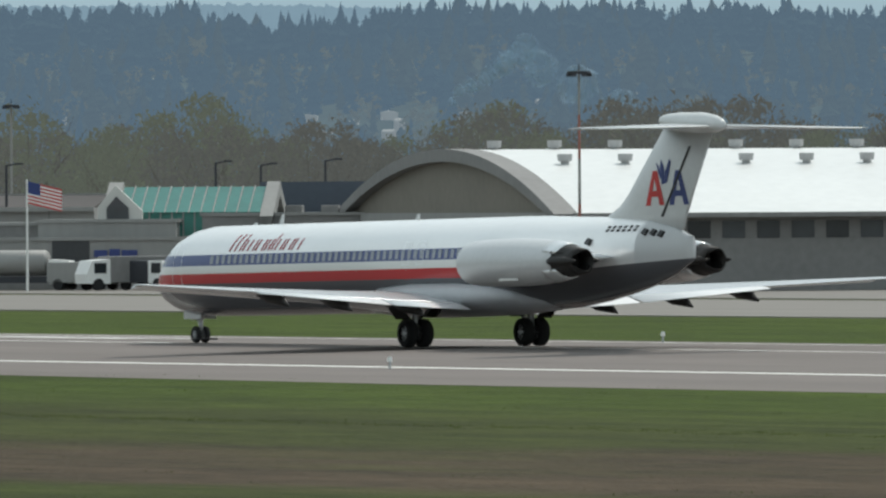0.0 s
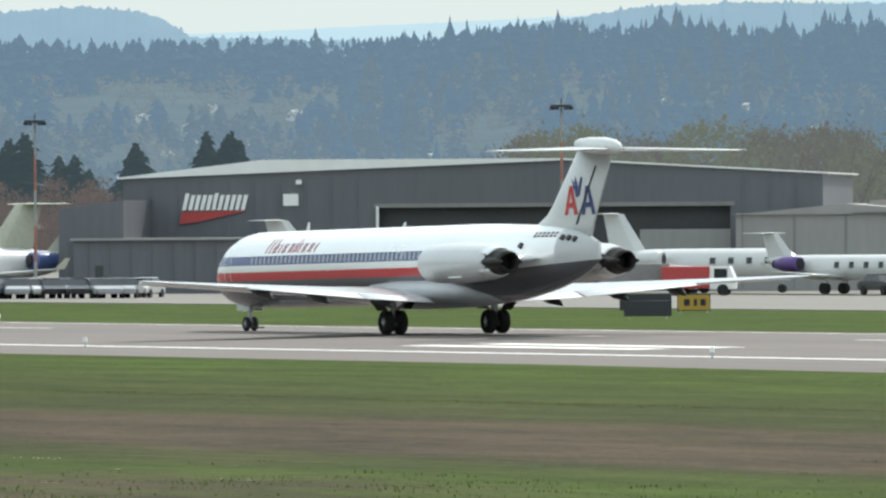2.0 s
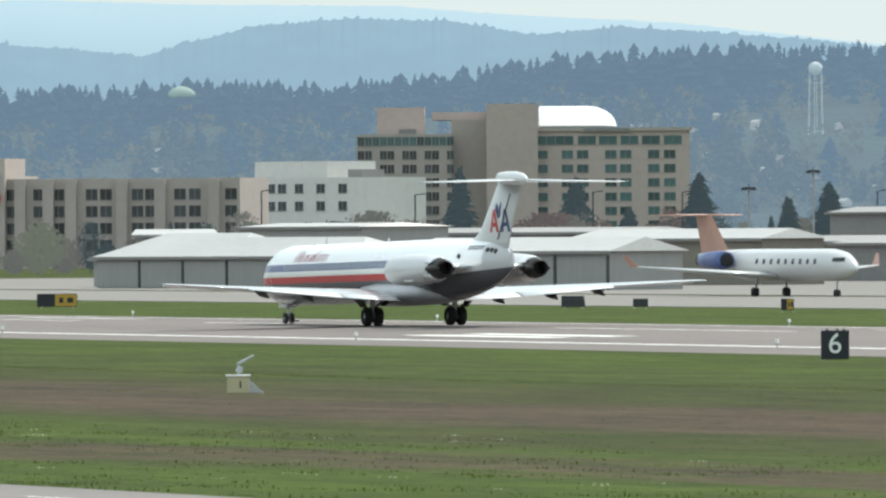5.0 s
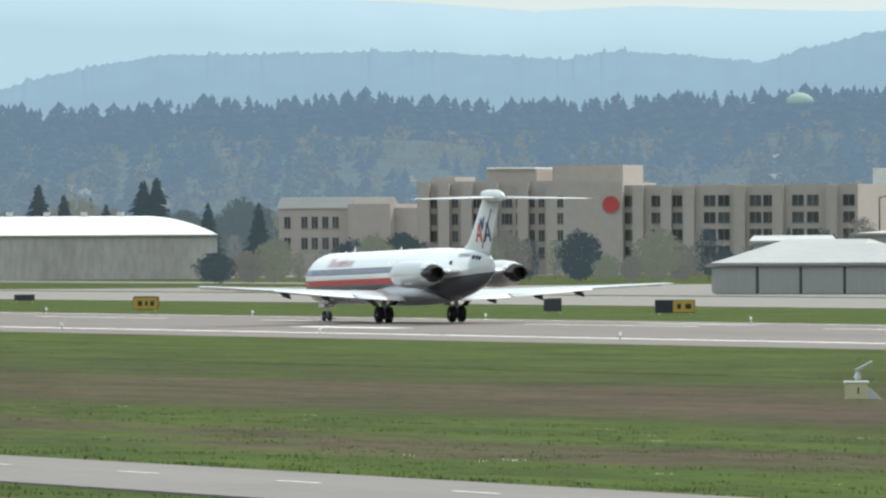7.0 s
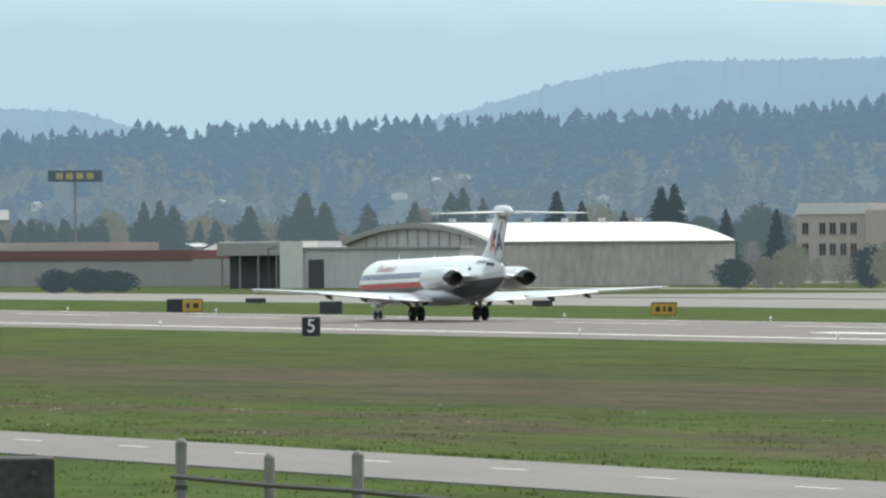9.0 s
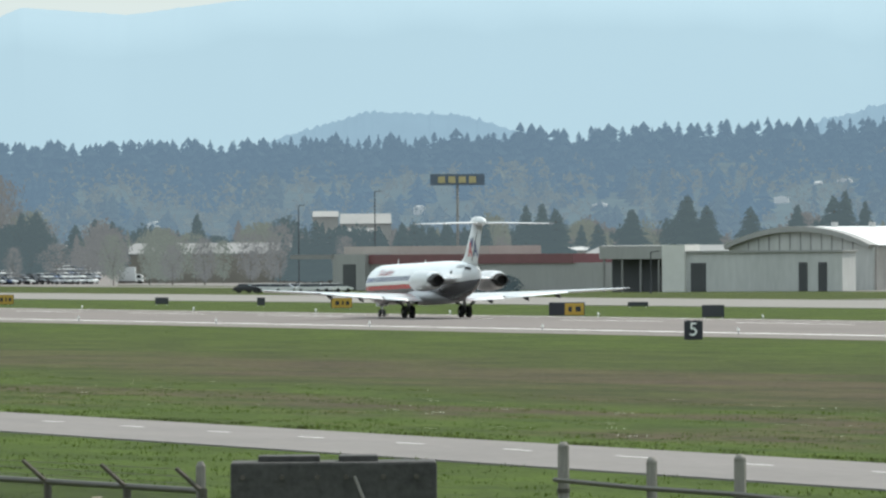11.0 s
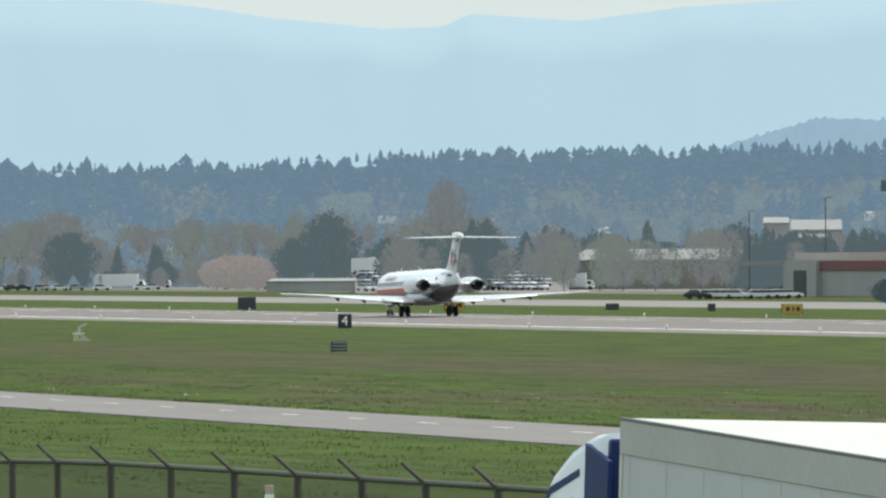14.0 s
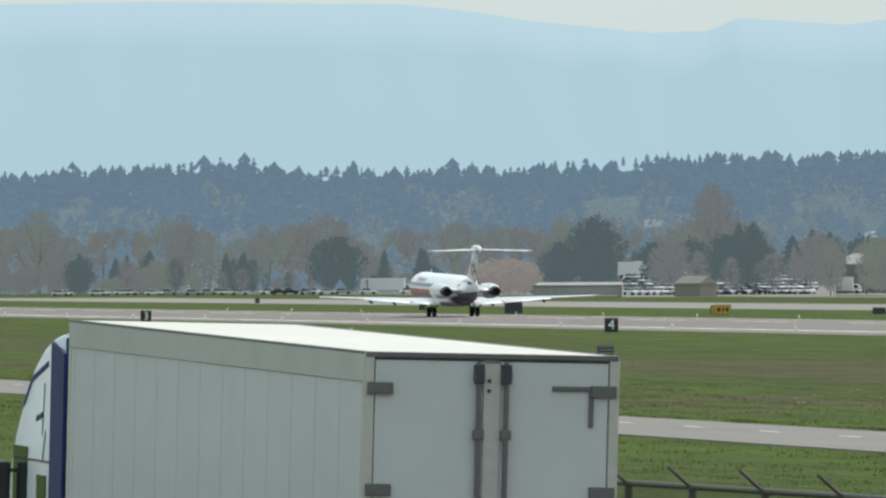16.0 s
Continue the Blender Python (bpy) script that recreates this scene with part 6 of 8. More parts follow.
# tall signboard on poles: yellow blocks on blue
fi = Front(12.712, 12.961, 2300, 2300)
sg = thing("roadside_signboard", "tall blue signboard with four yellow blocks on a pole", "sign", fi.m)
zi0, zi1 = fi.z(12.837, 0.3187), fi.z(12.837, 0.3705)
# board and blocks are dulled: distance haze is mixed into both base colours
M["sign_faded"] = material("faded_blue_sign", (0.09, 0.12, 0.16), 0.6)
slab(sg, "board", M["sign_faded"], 0, fi.long, 0, 1.0, zi0, zi1, "blue board")
M["sign_yellow"] = material("faded_sign_yellow", (0.40, 0.34, 0.17), 0.6)
for k in range(4):
    w = fi.long / 5.4
    x = fi.long * (0.14 + 0.19 * k)
    part("emblem_block", prism(bmesh.new(), [(x, zi0 + 0.45), (x + w * 0.74, zi0 + 0.45), (x + w * 0.7, zi1 - 0.45), (x + 0.04, zi1 - 0.45)], -0.15, 0, "y"), M["sign_yellow"], sg)
part("pole", tube(bmesh.new(), (fi.long / 2, 0.5, 0), (fi.long / 2, 0.5, zi0), 0.28, 0.22, 12), M["clad_mid"], sg)

# -- water tower and pale dome --
# tank paint with the haze of the distance emitted on top
M["tank"] = air_material("pale_tank_paint", (0.45, 0.48, 0.5), (0.10, 0.135, 0.15), 1.0)
p = at(21.446, 3900, 24)
wt_ = thing("water_tower", "pale water tower on thin legs far over the trees", "water tower", Matrix.Translation(p))
ztw = -24 + EYE + 3900 * math.tan(radians(elev((21.446, 0.7613))))
bm = bmesh.new()
loft(bm, [[(r * math.cos(6.283 * i / 20), r * math.sin(6.283 * i / 20), ztw + z) for i in range(20)] for z, r in ((-4.4, 0.3), (-3.9, 1.3), (-2.8, 2.1), (-1.6, 2.25), (-0.6, 1.5), (0, 0.2))])
part("tank", bm, M["tank"], wt_, smooth=True)
for i in range(6):
    a = 6.283 * i / 6
    part("leg", tube(bmesh.new(), (2.8 * math.cos(a), 2.8 * math.sin(a), 0), (2.1 * math.cos(a), 2.1 * math.sin(a), ztw - 2.4), 0.11, 0.09, 6), M["tank"], wt_)
for zz in (0.35, 0.6, 0.8):
    for i in range(6):
        a, b2 = 6.283 * i / 6, 6.283 * (i + 1) / 6
        r = 2.8 - 0.7 * zz
        part("brace", tube(bmesh.new(), (r * math.cos(a), r * math.sin(a), ztw * zz), (r * math.cos(b2), r * math.sin(b2), ztw * zz), 0.05, 0.05, 5), M["tank"], wt_)
# this tank emits painted haze as well
M["tank_green"] = air_material("pale_green_tank_paint", (0.24, 0.30, 0.26), (0.10, 0.14, 0.155), 1.0)
p = at(18.538, 3900)
dm = thing("domed_tank", "pale green domed tank among the far trees", "tank", Matrix.Translation(p))
zd_ = EYE + 3900 * math.tan(radians(elev((18.538, 0.6659))))
bm = bmesh.new()
loft(bm, [[(r * math.cos(6.283 * i / 24), r * math.sin(6.283 * i / 24), z) for i in range(24)] for z, r in ((zd_ - 3.4, 4.2), (zd_ - 2.6, 4.3), (zd_ - 1.7, 4.0), (zd_ - 0.7, 2.7), (zd_ - 0.15, 1.2), (zd_, 0.2))])
part("tank_body", bm, M["tank_green"], dm, smooth=True)


# ---- taxiway, apron, service road, markings ----
strip("taxiway", 329, 384, -900, 2700, 0.0, M["concrete"], "pale concrete taxiway beyond the runway", 0.1)
strip("apron", 391, 640, -900, 1500, -0.01, M["concrete"], "wide pale concrete apron before the hangars", 0, "pavement")
strip("car_park", 500, 760, 1900, 3600, -0.01, M["road"], "asphalt car park beyond the airfield", 0, "pavement")
strip("perimeter_road", 470, 484, 1560, 3600, 0.0, M["concrete"], "pale perimeter road along the airfield", 0)
strip("service_road", 78.0, 87.6, -300, 1400, 0.0, M["road"], "grey two-lane service road through the grass", 0.06)


def flat(name, x0, x1, y0, y1, z, mat, label, cat="line marking", parent=None):
    bm = bmesh.new()
    bm.faces.new([bm.verts.new(v) for v in ((x0, y0, z), (x1, y0, z), (x1, y1, z), (x0, y1, z))])
    return tagged(part(name, bm, mat), label, cat, kind="structure")


y = 428.1 - 14.3 * 30
while y < 900:
    flat("lane_dash", 82.92, 83.08, y - 1.8, y + 1.8, 0.072, M["line"], "white lane dash on the service road")
    y += 14.3
# touchdown bars and the broken centre line
for y0 in (458.5, 305.0, 610.9, 763.3):
    for s in (-1, 1):
        for d0 in ((11.0, 14.35) if y0 < 700 else (11.0,)):
            a, b = RW_C + s * d0, RW_C + s * (d0 + 1.83)
            mark(min(a, b), max(a, b), y0, y0 + 22.9, "touchdown_bar", "white touchdown zone bar on the runway")
for k in range(46):
    y0 = 40 + 61 * k - 400
    mark(RW_C - 0.46, RW_C - 0.05, y0, y0 + 36.6, "centre_line_dash", "white runway centre line dash")
bm = bmesh.new()
edge = [(bm.verts.new((x, y, -0.042 - max(0.0, 208 - x) * 0.0065)), bm.verts.new((RW_C - RW_HALF - 4.5, y, 0.004))) for x, y in ((203, -900), (203, 350), (207, 430), (210, 600), (211.5, 1200), (211.5, 2300))]
for a, b in zip(edge, edge[1:]):
    bm.faces.new((a[0], a[1], b[1], b[0]))
tagged(part("shoulder", bm, M["asphalt"]), "worn asphalt strip along the runway edge", "pavement", kind="structure")

# ---- tufts and weeds ----
M["tuft"] = material("rank_grass_blades", (0.040, 0.050, 0.015), 0.8, 0, 0.5, 0.6, spec=0.1)
M["weed"] = material("bright_grass_blades", (0.060, 0.092, 0.015), 0.8, 0, 0.4, 0.6, spec=0.1)
for key in ("tuft", "weed"):
    # thin blades let the sun through
    nt = M[key].node_tree
    tl, mx = nt.nodes.new("ShaderNodeBsdfTranslucent"), nt.nodes.new("ShaderNodeMixShader")
    pb = nt.nodes["Principled BSDF"]
    nt.links.new(pb.inputs["Base Color"].links[0].from_socket, tl.inputs["Color"])
    nt.links.new(pb.outputs[0], mx.inputs[1])
    nt.links.new(tl.outputs[0], mx.inputs[2])
    mx.inputs[0].default_value = 0.55
    nt.links.new(mx.outputs[0], nt.nodes["Material Output"].inputs["Surface"])
M["flower"] = material("white_clover_heads", (0.6, 0.6, 0.5), 0.8)


def tufts(name, mat, label, spots):
    r = random.Random(len(spots))
    vs, fs = [], []
    for x, y, s in spots:
        z = ground_z(x, y) - 0.03
        for k in range(12):
            a = r.uniform(0, 6.283)
            w, hh, ln = s * r.uniform(0.10, 0.24), s * r.uniform(0.3, 0.9), s * r.uniform(0.2, 0.9)
            bx, by = x + s * r.gauss(0, 1.6), y + s * r.gauss(0, 5)
            o = len(vs)
            vs += [(bx - w * math.sin(a), by + w * math.cos(a), z), (bx + w * math.sin(a), by - w * math.cos(a), z), (bx + ln * math.cos(a), by + ln * math.sin(a), z + hh)]
            fs.append((o, o + 1, o + 2))
    me = bpy.data.meshes.new(name)
    me.from_pydata(vs, [], fs)
    me.materials.append(mat)
    return tagged(new(name, me), label, "grass", kind="stuff")


gr = random.Random(21)
dark, bright, heads = [], [], []
for i in range(5200):
    y = gr.uniform(120, 950)
    x = 88.3 + abs(gr.gauss(0, 0.9))
    if gr.random() < 0.35 + 0.9 * noise.noise((y * 0.12, 0, 3)):
        dark.append((x, y, gr.uniform(0.06, 0.17)))
for i in range(9000):
    y = gr.uniform(150, 620)
    x = 171 + 2.5 * noise.noise((y * 0.02, 1, 0)) + gr.gauss(0, 0.7)
    if gr.random() < 0.75 + 0.5 * noise.noise((y * 0.05, 5, 3)):
        (dark if gr.random() < 0.45 else bright).append((x, y, gr.uniform(0.04, 0.10)))
for i in range(9000):
    x, y = gr.uniform(90, 212), gr.uniform(150, 1250)
    q = noise.noise((x * 0.09, y * 0.02, 7))
    if not 7.0 < math.degrees(math.atan2(x, y)) < 33 or abs(q) < 0.16:
        continue
    (dark if q < 0 and gr.random() < 0.06 else bright).append((x, y, gr.uniform(0.04, 0.12)))
for i in range(9000):
    x, y = gr.uniform(89, 122), gr.uniform(150, 800)
    if noise.noise((x * 0.16, y * 0.05, 2)) > -0.15:
        bright.append((x, y, gr.uniform(0.05, 0.16)))
for i in range(4000):
    x, y = gr.uniform(46, 78), gr.uniform(150, 560)
    (bright if gr.random() < 0.95 else dark).append((x, y, gr.uniform(0.06, 0.2)))
for i in range(120):
    x, y = gr.uniform(92, 125), gr.uniform(250, 620)
    heads.append((x, y, gr.uniform(0.06, 0.12)))
tufts("rank_grass", M["tuft"], "dark rank grass tufts in the field", dark)
tufts("bright_grass", M["weed"], "bright spring grass tufts in the field", bright)
tufts("clover_flowers", M["flower"], "small white clover heads in the grass", heads)

# ---- runway signs ----
M["sign_black"] = material("black_sign_face", (0.012, 0.013, 0.022), 0.35)
M["sign_back"] = material("dark_sign_back", (0.03, 0.032, 0.04), 0.5)
M["sign_amber"] = material("amber_sign_face", (0.46, 0.28, 0.035), 0.5, 0, 0.08)


def digit(ch, size, depth=0.01):
    cu = bpy.data.curves.new("digit", "FONT")
    cu.body, cu.size, cu.extrude = ch, size, depth
    cu.align_x, cu.align_y = "CENTER", "CENTER"
    ob = bpy.data.objects.new("digit", cu)
    scene.collection.objects.link(ob)
    bpy.context.view_layer.update()
    me = bpy.data.meshes.new_from_object(ob.evaluated_get(bpy.context.evaluated_depsgraph_get()))
    bpy.data.objects.remove(ob)
    me.materials.clear()
    me.materials.append(M["white_paint"])
    return me


def facing(x, y, z=0.0, turn=0.0):
    """A pose whose local -y side looks at the eye."""
    return Matrix.Translation((x, y, z)) @ Matrix.Rotation(-math.atan2(x, y) + radians(turn), 4, "Z")


def box_sign(name, label, m, w, h, face, leg=0.12, deep=0.35, amber=None, group=""):
    ob = thing(name, label, "sign", m, group)
    slab(ob, "cabinet", M["sign_back"], -w / 2, w / 2, 0, deep, leg, leg + h, bevel=0.02)
    slab(ob, "face", face, -w / 2 + 0.05, w / 2 - 0.05, -0.012, 0.0, leg + 0.05, leg + h - 0.05)
    for s in (-0.4, 0.4):
        slab(ob, "leg", M["steel"], s * w - 0.04, s * w + 0.04, deep * 0.3, deep * 0.6, -0.3, leg)
    if amber:
        for a, b in amber:
            slab(ob, "marking_bar", M["sign_black"], w * a, w * b, -0.022, -0.012, leg + h * 0.3, leg + h * 0.7)
    return ob


for n_, (t_, yy) in {"6": (21.528, 517.0), "5": (13.915, 823.0), "4": (10.249, 1127.5), "3": (8.114, 1430.0)}.items():
    x = 203.9
    yv = x / math.tan(radians(t_))
    m = facing(x, yv, ground_z(x, yv) - 0.05)
    ob = box_sign("distance_sign", "black distance sign with a white number by the runway", m, 1.26, 1.28, M["sign_black"], 0.06, group="distance signs")
    d = new("number", digit(n_, 1.28))
    d.parent = ob
    d.matrix_basis = Matrix.Translation((0, -0.03, 0.72)) @ Matrix.Rotation(math.pi / 2, 4, "X")
    for s in (-0.35, 0.1, 0.4):
        slab(ob, "lamp_bracket", M["sign_back"], s - 0.05, s + 0.05, -0.1, 0.2, 1.34, 1.42)


def far_sign(b, d, w, h, kind, turn=0.0):
    x = d
    yv = x / math.tan(radians(b))
    if kind == "dark":
        return box_sign("taxi_sign", "dark back of a low taxiway sign in the grass", facing(x, yv, -0.05, turn), w, h, M["sign_back"], group="taxiway signs")
    if kind == "letters":
        ob = box_sign("taxi_sign", "amber and black taxiway sign reading A5 and A", facing(x, yv, -0.05, turn), w, h, M["sign_amber"], group="taxiway signs")
        slab(ob, "black_panel", M["sign_black"], w * 0.19, w / 2 - 0.05, -0.024, -0.012, 0.16, 0.08 + h)
        for text, u, mat in (("A5", 0.04, M["sign_black"]), ("A", 0.335, M["sign_amber"])):
            me = digit(text, h * 0.8)
            me.materials[0] = mat
            d = new("letters", me)
            d.parent = ob
            d.matrix_basis = Matrix.Translation((w * u, -0.035, 0.12 + h / 2)) @ Matrix.Rotation(math.pi / 2, 4, "X")
        a0, z0 = -w * 0.36, 0.12 + h * 0.64
        part("arrow", prism(bmesh.new(), [(a0, z0), (a0 + 0.16, z0), (a0 + 0.11, z0 - 0.06), (a0 + 0.3, z0 - 0.27), (a0 + 0.24, z0 - 0.33), (a0 + 0.06, z0 - 0.11), (a0, z0 - 0.16)], -0.03, -0.012, "y"), M["sign_black"], ob)
        return ob
    if kind == "amber":
        return box_sign("taxi_sign", "amber taxiway sign with black markings", facing(x, yv, -0.05, turn), w, h, M["sign_amber"], amber=((-0.3, -0.12), (0.0, 0.1), (0.2, 0.36)), group="taxiway signs")
    ob = box_sign("taxi_sign", "half black, half amber taxiway sign", facing(x, yv, -0.05, turn), w, h, M["sign_amber"], amber=((0.05, 0.15), (0.25, 0.4)), group="taxiway signs")
    slab(ob, "black_panel", M["sign_black"], -w / 2 + 0.05, -w * 0.05, -0.024, -0.012, 0.16, 0.08 + h)
    return ob


for a in ((22.627, 266, 2.0, 0.95, "dark"), (22.952, 300, 2.0, 0.75, "dark"), (26.184, 300, 2.6, 0.85, "dark"), (28.069, 317, 2.9, 0.85, "letters"), (22.793, 318, 1.3, 0.75, "amber"), (26.174, 318, 3.0, 0.95, "dark"), (26.395, 318, 1.9, 0.95, "amber"), (20.326, 322, 1.4, 0.6, "dark"), (20.637, 322, 1.1, 0.6, "dark"), (21.311, 315, 0.9, 0.8, "both"),
          (17.962, 300, 2.8, 0.95, "both"), (17.410, 312, 1.1, 0.8, "dark"), (20.327, 320, 1.7, 0.8, "dark"), (20.332, 318, 1.6, 0.6, "dark"), (15.537, 293, 2.2, 0.95, "amber"), (14.977, 318, 2.0, 0.6, "dark"), (17.961, 296, 3.1, 1.0, "both"), (17.399, 296, 1.4, 1.0, "dark"), (13.335, 273, 3.4, 1.15, "both"), (14.006, 270, 2.0, 1.1, "dark"), (15.530, 282, 2.1, 1.05, "amber"),
          (12.298, 300, 2.3, 0.9, "both"), (11.932, 300, 0.9, 0.9, "dark"), (13.661, 320, 2.2, 0.5, "dark"), (9.800, 274, 2.1, 1.45, "dark"), (10.759, 285, 2.1, 1.2, "amber"), (13.334, 268, 3.3, 1.2, "both"), (12.302, 290, 2.3, 1.1, "amber"), (9.800, 272, 2.3, 1.6, "dark"), (10.744, 285, 2.0, 1.1, "amber"), (8.625, 330, 0.8, 0.9, "dark"), (10.741, 285, 2.0, 1.1, "amber"), (11.477, 300, 1.6, 0.8, "dark")):
    far_sign(*a)
# edge lights along both runway edges
rl = thing("runway_light", "small runway edge light on a short stem", "light", Matrix.Translation((RW_C - RW_HALF - 1.2, 0, 0.0)), "runway edge lights")
part("stem", tube(bmesh.new(), (0, 0, 0), (0, 0, 0.28), 0.05, 0.04, 8), M["steel"], rl)
part("lamp_glass", tube(bmesh.new(), (0, 0, 0.27), (0, 0, 0.45), 0.1, 0.07, 10), M["white_paint"], rl)
y0_ = 210.3 / math.tan(radians(29.317))
rl.matrix_basis = Matrix.Translation((RW_C - RW_HALF - 1.2, y0_, 0.02))
for k in range(-2, 22):
    if k:
        copy_thing(rl, Matrix.Translation((RW_C - RW_HALF - 1.2, y0_ + 60.96 * k, 0.02)))
for k in range(-2, 24):
    copy_thing(rl, Matrix.Translation((RW_C + RW_HALF + 1.2, y0_ + 60.96 * k, 0.02)))

# ---- field equipment in the near grass ----
M["cream_box"] = material("weathered_cream_paint", (0.50, 0.45, 0.28), 0.7, 0, 0.15, 2)
p = at(18.789, 470)
tv = thing("visibility_sensor", "cream equipment box with a bent sensor arm in the grass", "instrument", facing(p.x, p.y, ground_z(p.x, p.y)))
slab(tv, "box", M["cream_box"], -0.42, 0.42, 0, 0.7, 0, 0.62, bevel=0.02)
slab(tv, "lid", M["white_paint"], -0.47, 0.47, -0.05, 0.75, 0.62, 0.69, bevel=0.02)
slab(tv, "number_plate", M["sign_black"], 0.05, 0.11, -0.012, 0.0, 0.2, 0.45)
part("mast", tube(bmesh.new(), (0.02, 0.3, 0.69), (0.02, 0.3, 1.15), 0.05, 0.05, 8), M["steel"], tv)
part("sensor_head", tube(bmesh.new(), (0.02, 0.3, 0.78), (0.1, 0.3, 1.0), 0.14, 0.1, 10), M["steel"], tv)
part("sensor_arm", tube(bmesh.new(), (0.02, 0.3, 1.1), (0.62, 0.3, 1.42), 0.06, 0.045, 8), M["steel"], tv)
part("side_ramp", prism(bmesh.new(), [(0.42, 0.0), (0.95, 0.0), (0.42, 0.5)], 0.1, 0.6, "y"), M["steel"], tv)
p = at(9.028, 1010)
t2 = copy_thing(tv, facing(p.x, p.y, ground_z(p.x, p.y)))
p = at(10.223, 868)
cg = thing("cable_crate", "dark low equipment crate in the grass", "crate", facing(p.x, p.y, ground_z(p.x, p.y) + 0.0, 8))
slab(cg, "crate_body", M["sign_back"], -0.55, 0.55, 0, 0.7, 0.05, 0.75, bevel=0.03)
for z in (0.15, 0.38, 0.6):
    slab(cg, "slat", M["clad_mid"], -0.5, 0.5, -0.03, 0.0, z, z + 0.1)
for s in (-0.45, 0.45):
    slab(cg, "skid", M["sign_back"], s - 0.06, s + 0.06, 0, 0.7, -0.1, 0.05)

# ---- masts, flag ----
M["mast_red"] = material("faded_red_paint", (0.32, 0.13, 0.10), 0.6)


def mast(b, el, dist, label="tall apron light mast with a flat lamp head", bands=True):
    p = at(b, dist)
    z = EYE + dist * math.tan(radians(el))
    ob = thing("light_mast", label, "light mast", facing(p.x, p.y, 0), "apron light masts")
    n = 5 if bands else 1
    for k in range(n):
        part("mast_section", tube(bmesh.new(), (0, 0, z * k / n), (0, 0, z * (k + 1) / n), 0.12 - 0.01 * k, 0.11 - 0.01 * k, 10), M["mast_red"] if bands and k % 2 == 1 else M["clad_light"], ob)
    part("lamp_ring", tube(bmesh.new(), (0, 0, z - 0.25), (0, 0, z - 0.08), 0.75, 0.75, 16), M["sign_back"], ob)
    part("tip_rod", tube(bmesh.new(), (0, 0, z - 0.1), (0, 0, z + 0.4), 0.05, 0.03, 6), M["sign_back"], ob)
    for k in range(6):
        a = 6.283 * k / 6
        slab(ob, "floodlight", M["sign_back"], 0.65 * math.cos(a) - 0.16, 0.65 * math.cos(a) + 0.16, 0.65 * math.sin(a) - 0.16, 0.65 * math.sin(a) + 0.16, z - 0.42, z - 0.22)
    return ob


for a in ((30.955, 0.6041, 790), (25.793, 0.4951, 850), (27.887, 0.3860, 1250), (28.350, 0.4637, 1150), (23.377, 0.4380, 880), (27.893, 0.3862, 1250), (21.137, 0.1903, 1350), (21.433, 0.2665, 1420)):
    mast(*a, bands=a[2] < 900)


def lamp_post(b, el, dist):
    p = at(b, dist)
    z = EYE + dist * math.tan(radians(el))
    ob = thing("street_lamp", "thin dark street lamp with a short arm", "street lamp", facing(p.x, p.y, 0), "street lamps")
    part("post", tube(bmesh.new(), (0, 0, 0), (0, 0, z), 0.13, 0.09, 8), M["sign_back"], ob)
    part("arm", tube(bmesh.new(), (0, 0, z - 0.05), (0.9, 0, z + 0.1), 0.07, 0.06, 6), M["sign_back"], ob)
    slab(ob, "lamp_head", M["sign_back"], 0.6, 1.2, -0.12, 0.12, z + 0.02, z + 0.16)


for a in ((29.286, 0.1895, 900), (29.493, 0.1778, 900), (29.789, 0.1967, 900), (28.326, 0.1838, 900), (13.721, 0.0072, 1800), (20.832, 0.1666, 1500), (19.606, 0.1614, 1500), (18.901, 0.1833, 1500), (20.422, 0.1692, 1500), (21.726, 0.1658, 1600), (12.457, 0.2927, 2400), (12.107, 0.2301, 2500)):
    lamp_post(*a)
for i in range(14):
    lamp_post(7.835 + i * 0.085, 0.04, 3350)
p = at(28.420, 840)
fl = thing("flagpole", "white flagpole flying a red, white and blue striped flag", "flag", facing(p.x, p.y, 0))
zf = EYE + 840 * math.tan(radians(elev((28.425, 0.1171))))
part("pole", tube(bmesh.new(), (0, 0, 0), (0, 0, zf), 0.09, 0.06, 8), M["white_paint"], fl)


def flag_strip(z0, z1, x0, x1, mat, name):
    bm = bmesh.new()
    n = 10
    rows = []
    for i in range(n + 1):
        x = x0 + (x1 - x0) * i / n
        drop = 0.25 * x
        yy = 0.18 * math.sin(x * 2.6)
        rows.append([(x, yy - 0.01, z0 - drop), (x, yy + 0.01, z0 - drop), (x, yy + 0.01, z1 - drop), (x, yy - 0.01, z1 - drop)])
    loft(bm, rows)
    part(name, bm, mat, fl)


for k in range(13):
    z1 = zf - 0.1 - 0.115 * k
    flag_strip(z1 - 0.115, z1, 0.9 if k < 7 else 0.05, 2.35, M["red_paint"] if k % 2 == 0 else M["white_paint"], "flag_stripe")
flag_strip(zf - 0.1 - 0.115 * 7, zf - 0.1, 0.05, 0.9, M["blue_paint"], "flag_canton")


# ---- parked aircraft ----
M["jet_white"] = material("glossy_white_aircraft_paint", (0.60, 0.60, 0.60), 0.2, 0, 0.05, 1)
M["jet_blue"] = material("blue_tail_paint", (0.09, 0.13, 0.30), 0.35)
M["jet_orange"] = material("orange_tail_paint", (0.46, 0.25, 0.19), 0.4)
M["jet_purple"] = material("purple_tail_paint", (0.10, 0.05, 0.20), 0.35)
M["jet_cream"] = material("cream_tail_paint", (0.6, 0.6, 0.48), 0.3)


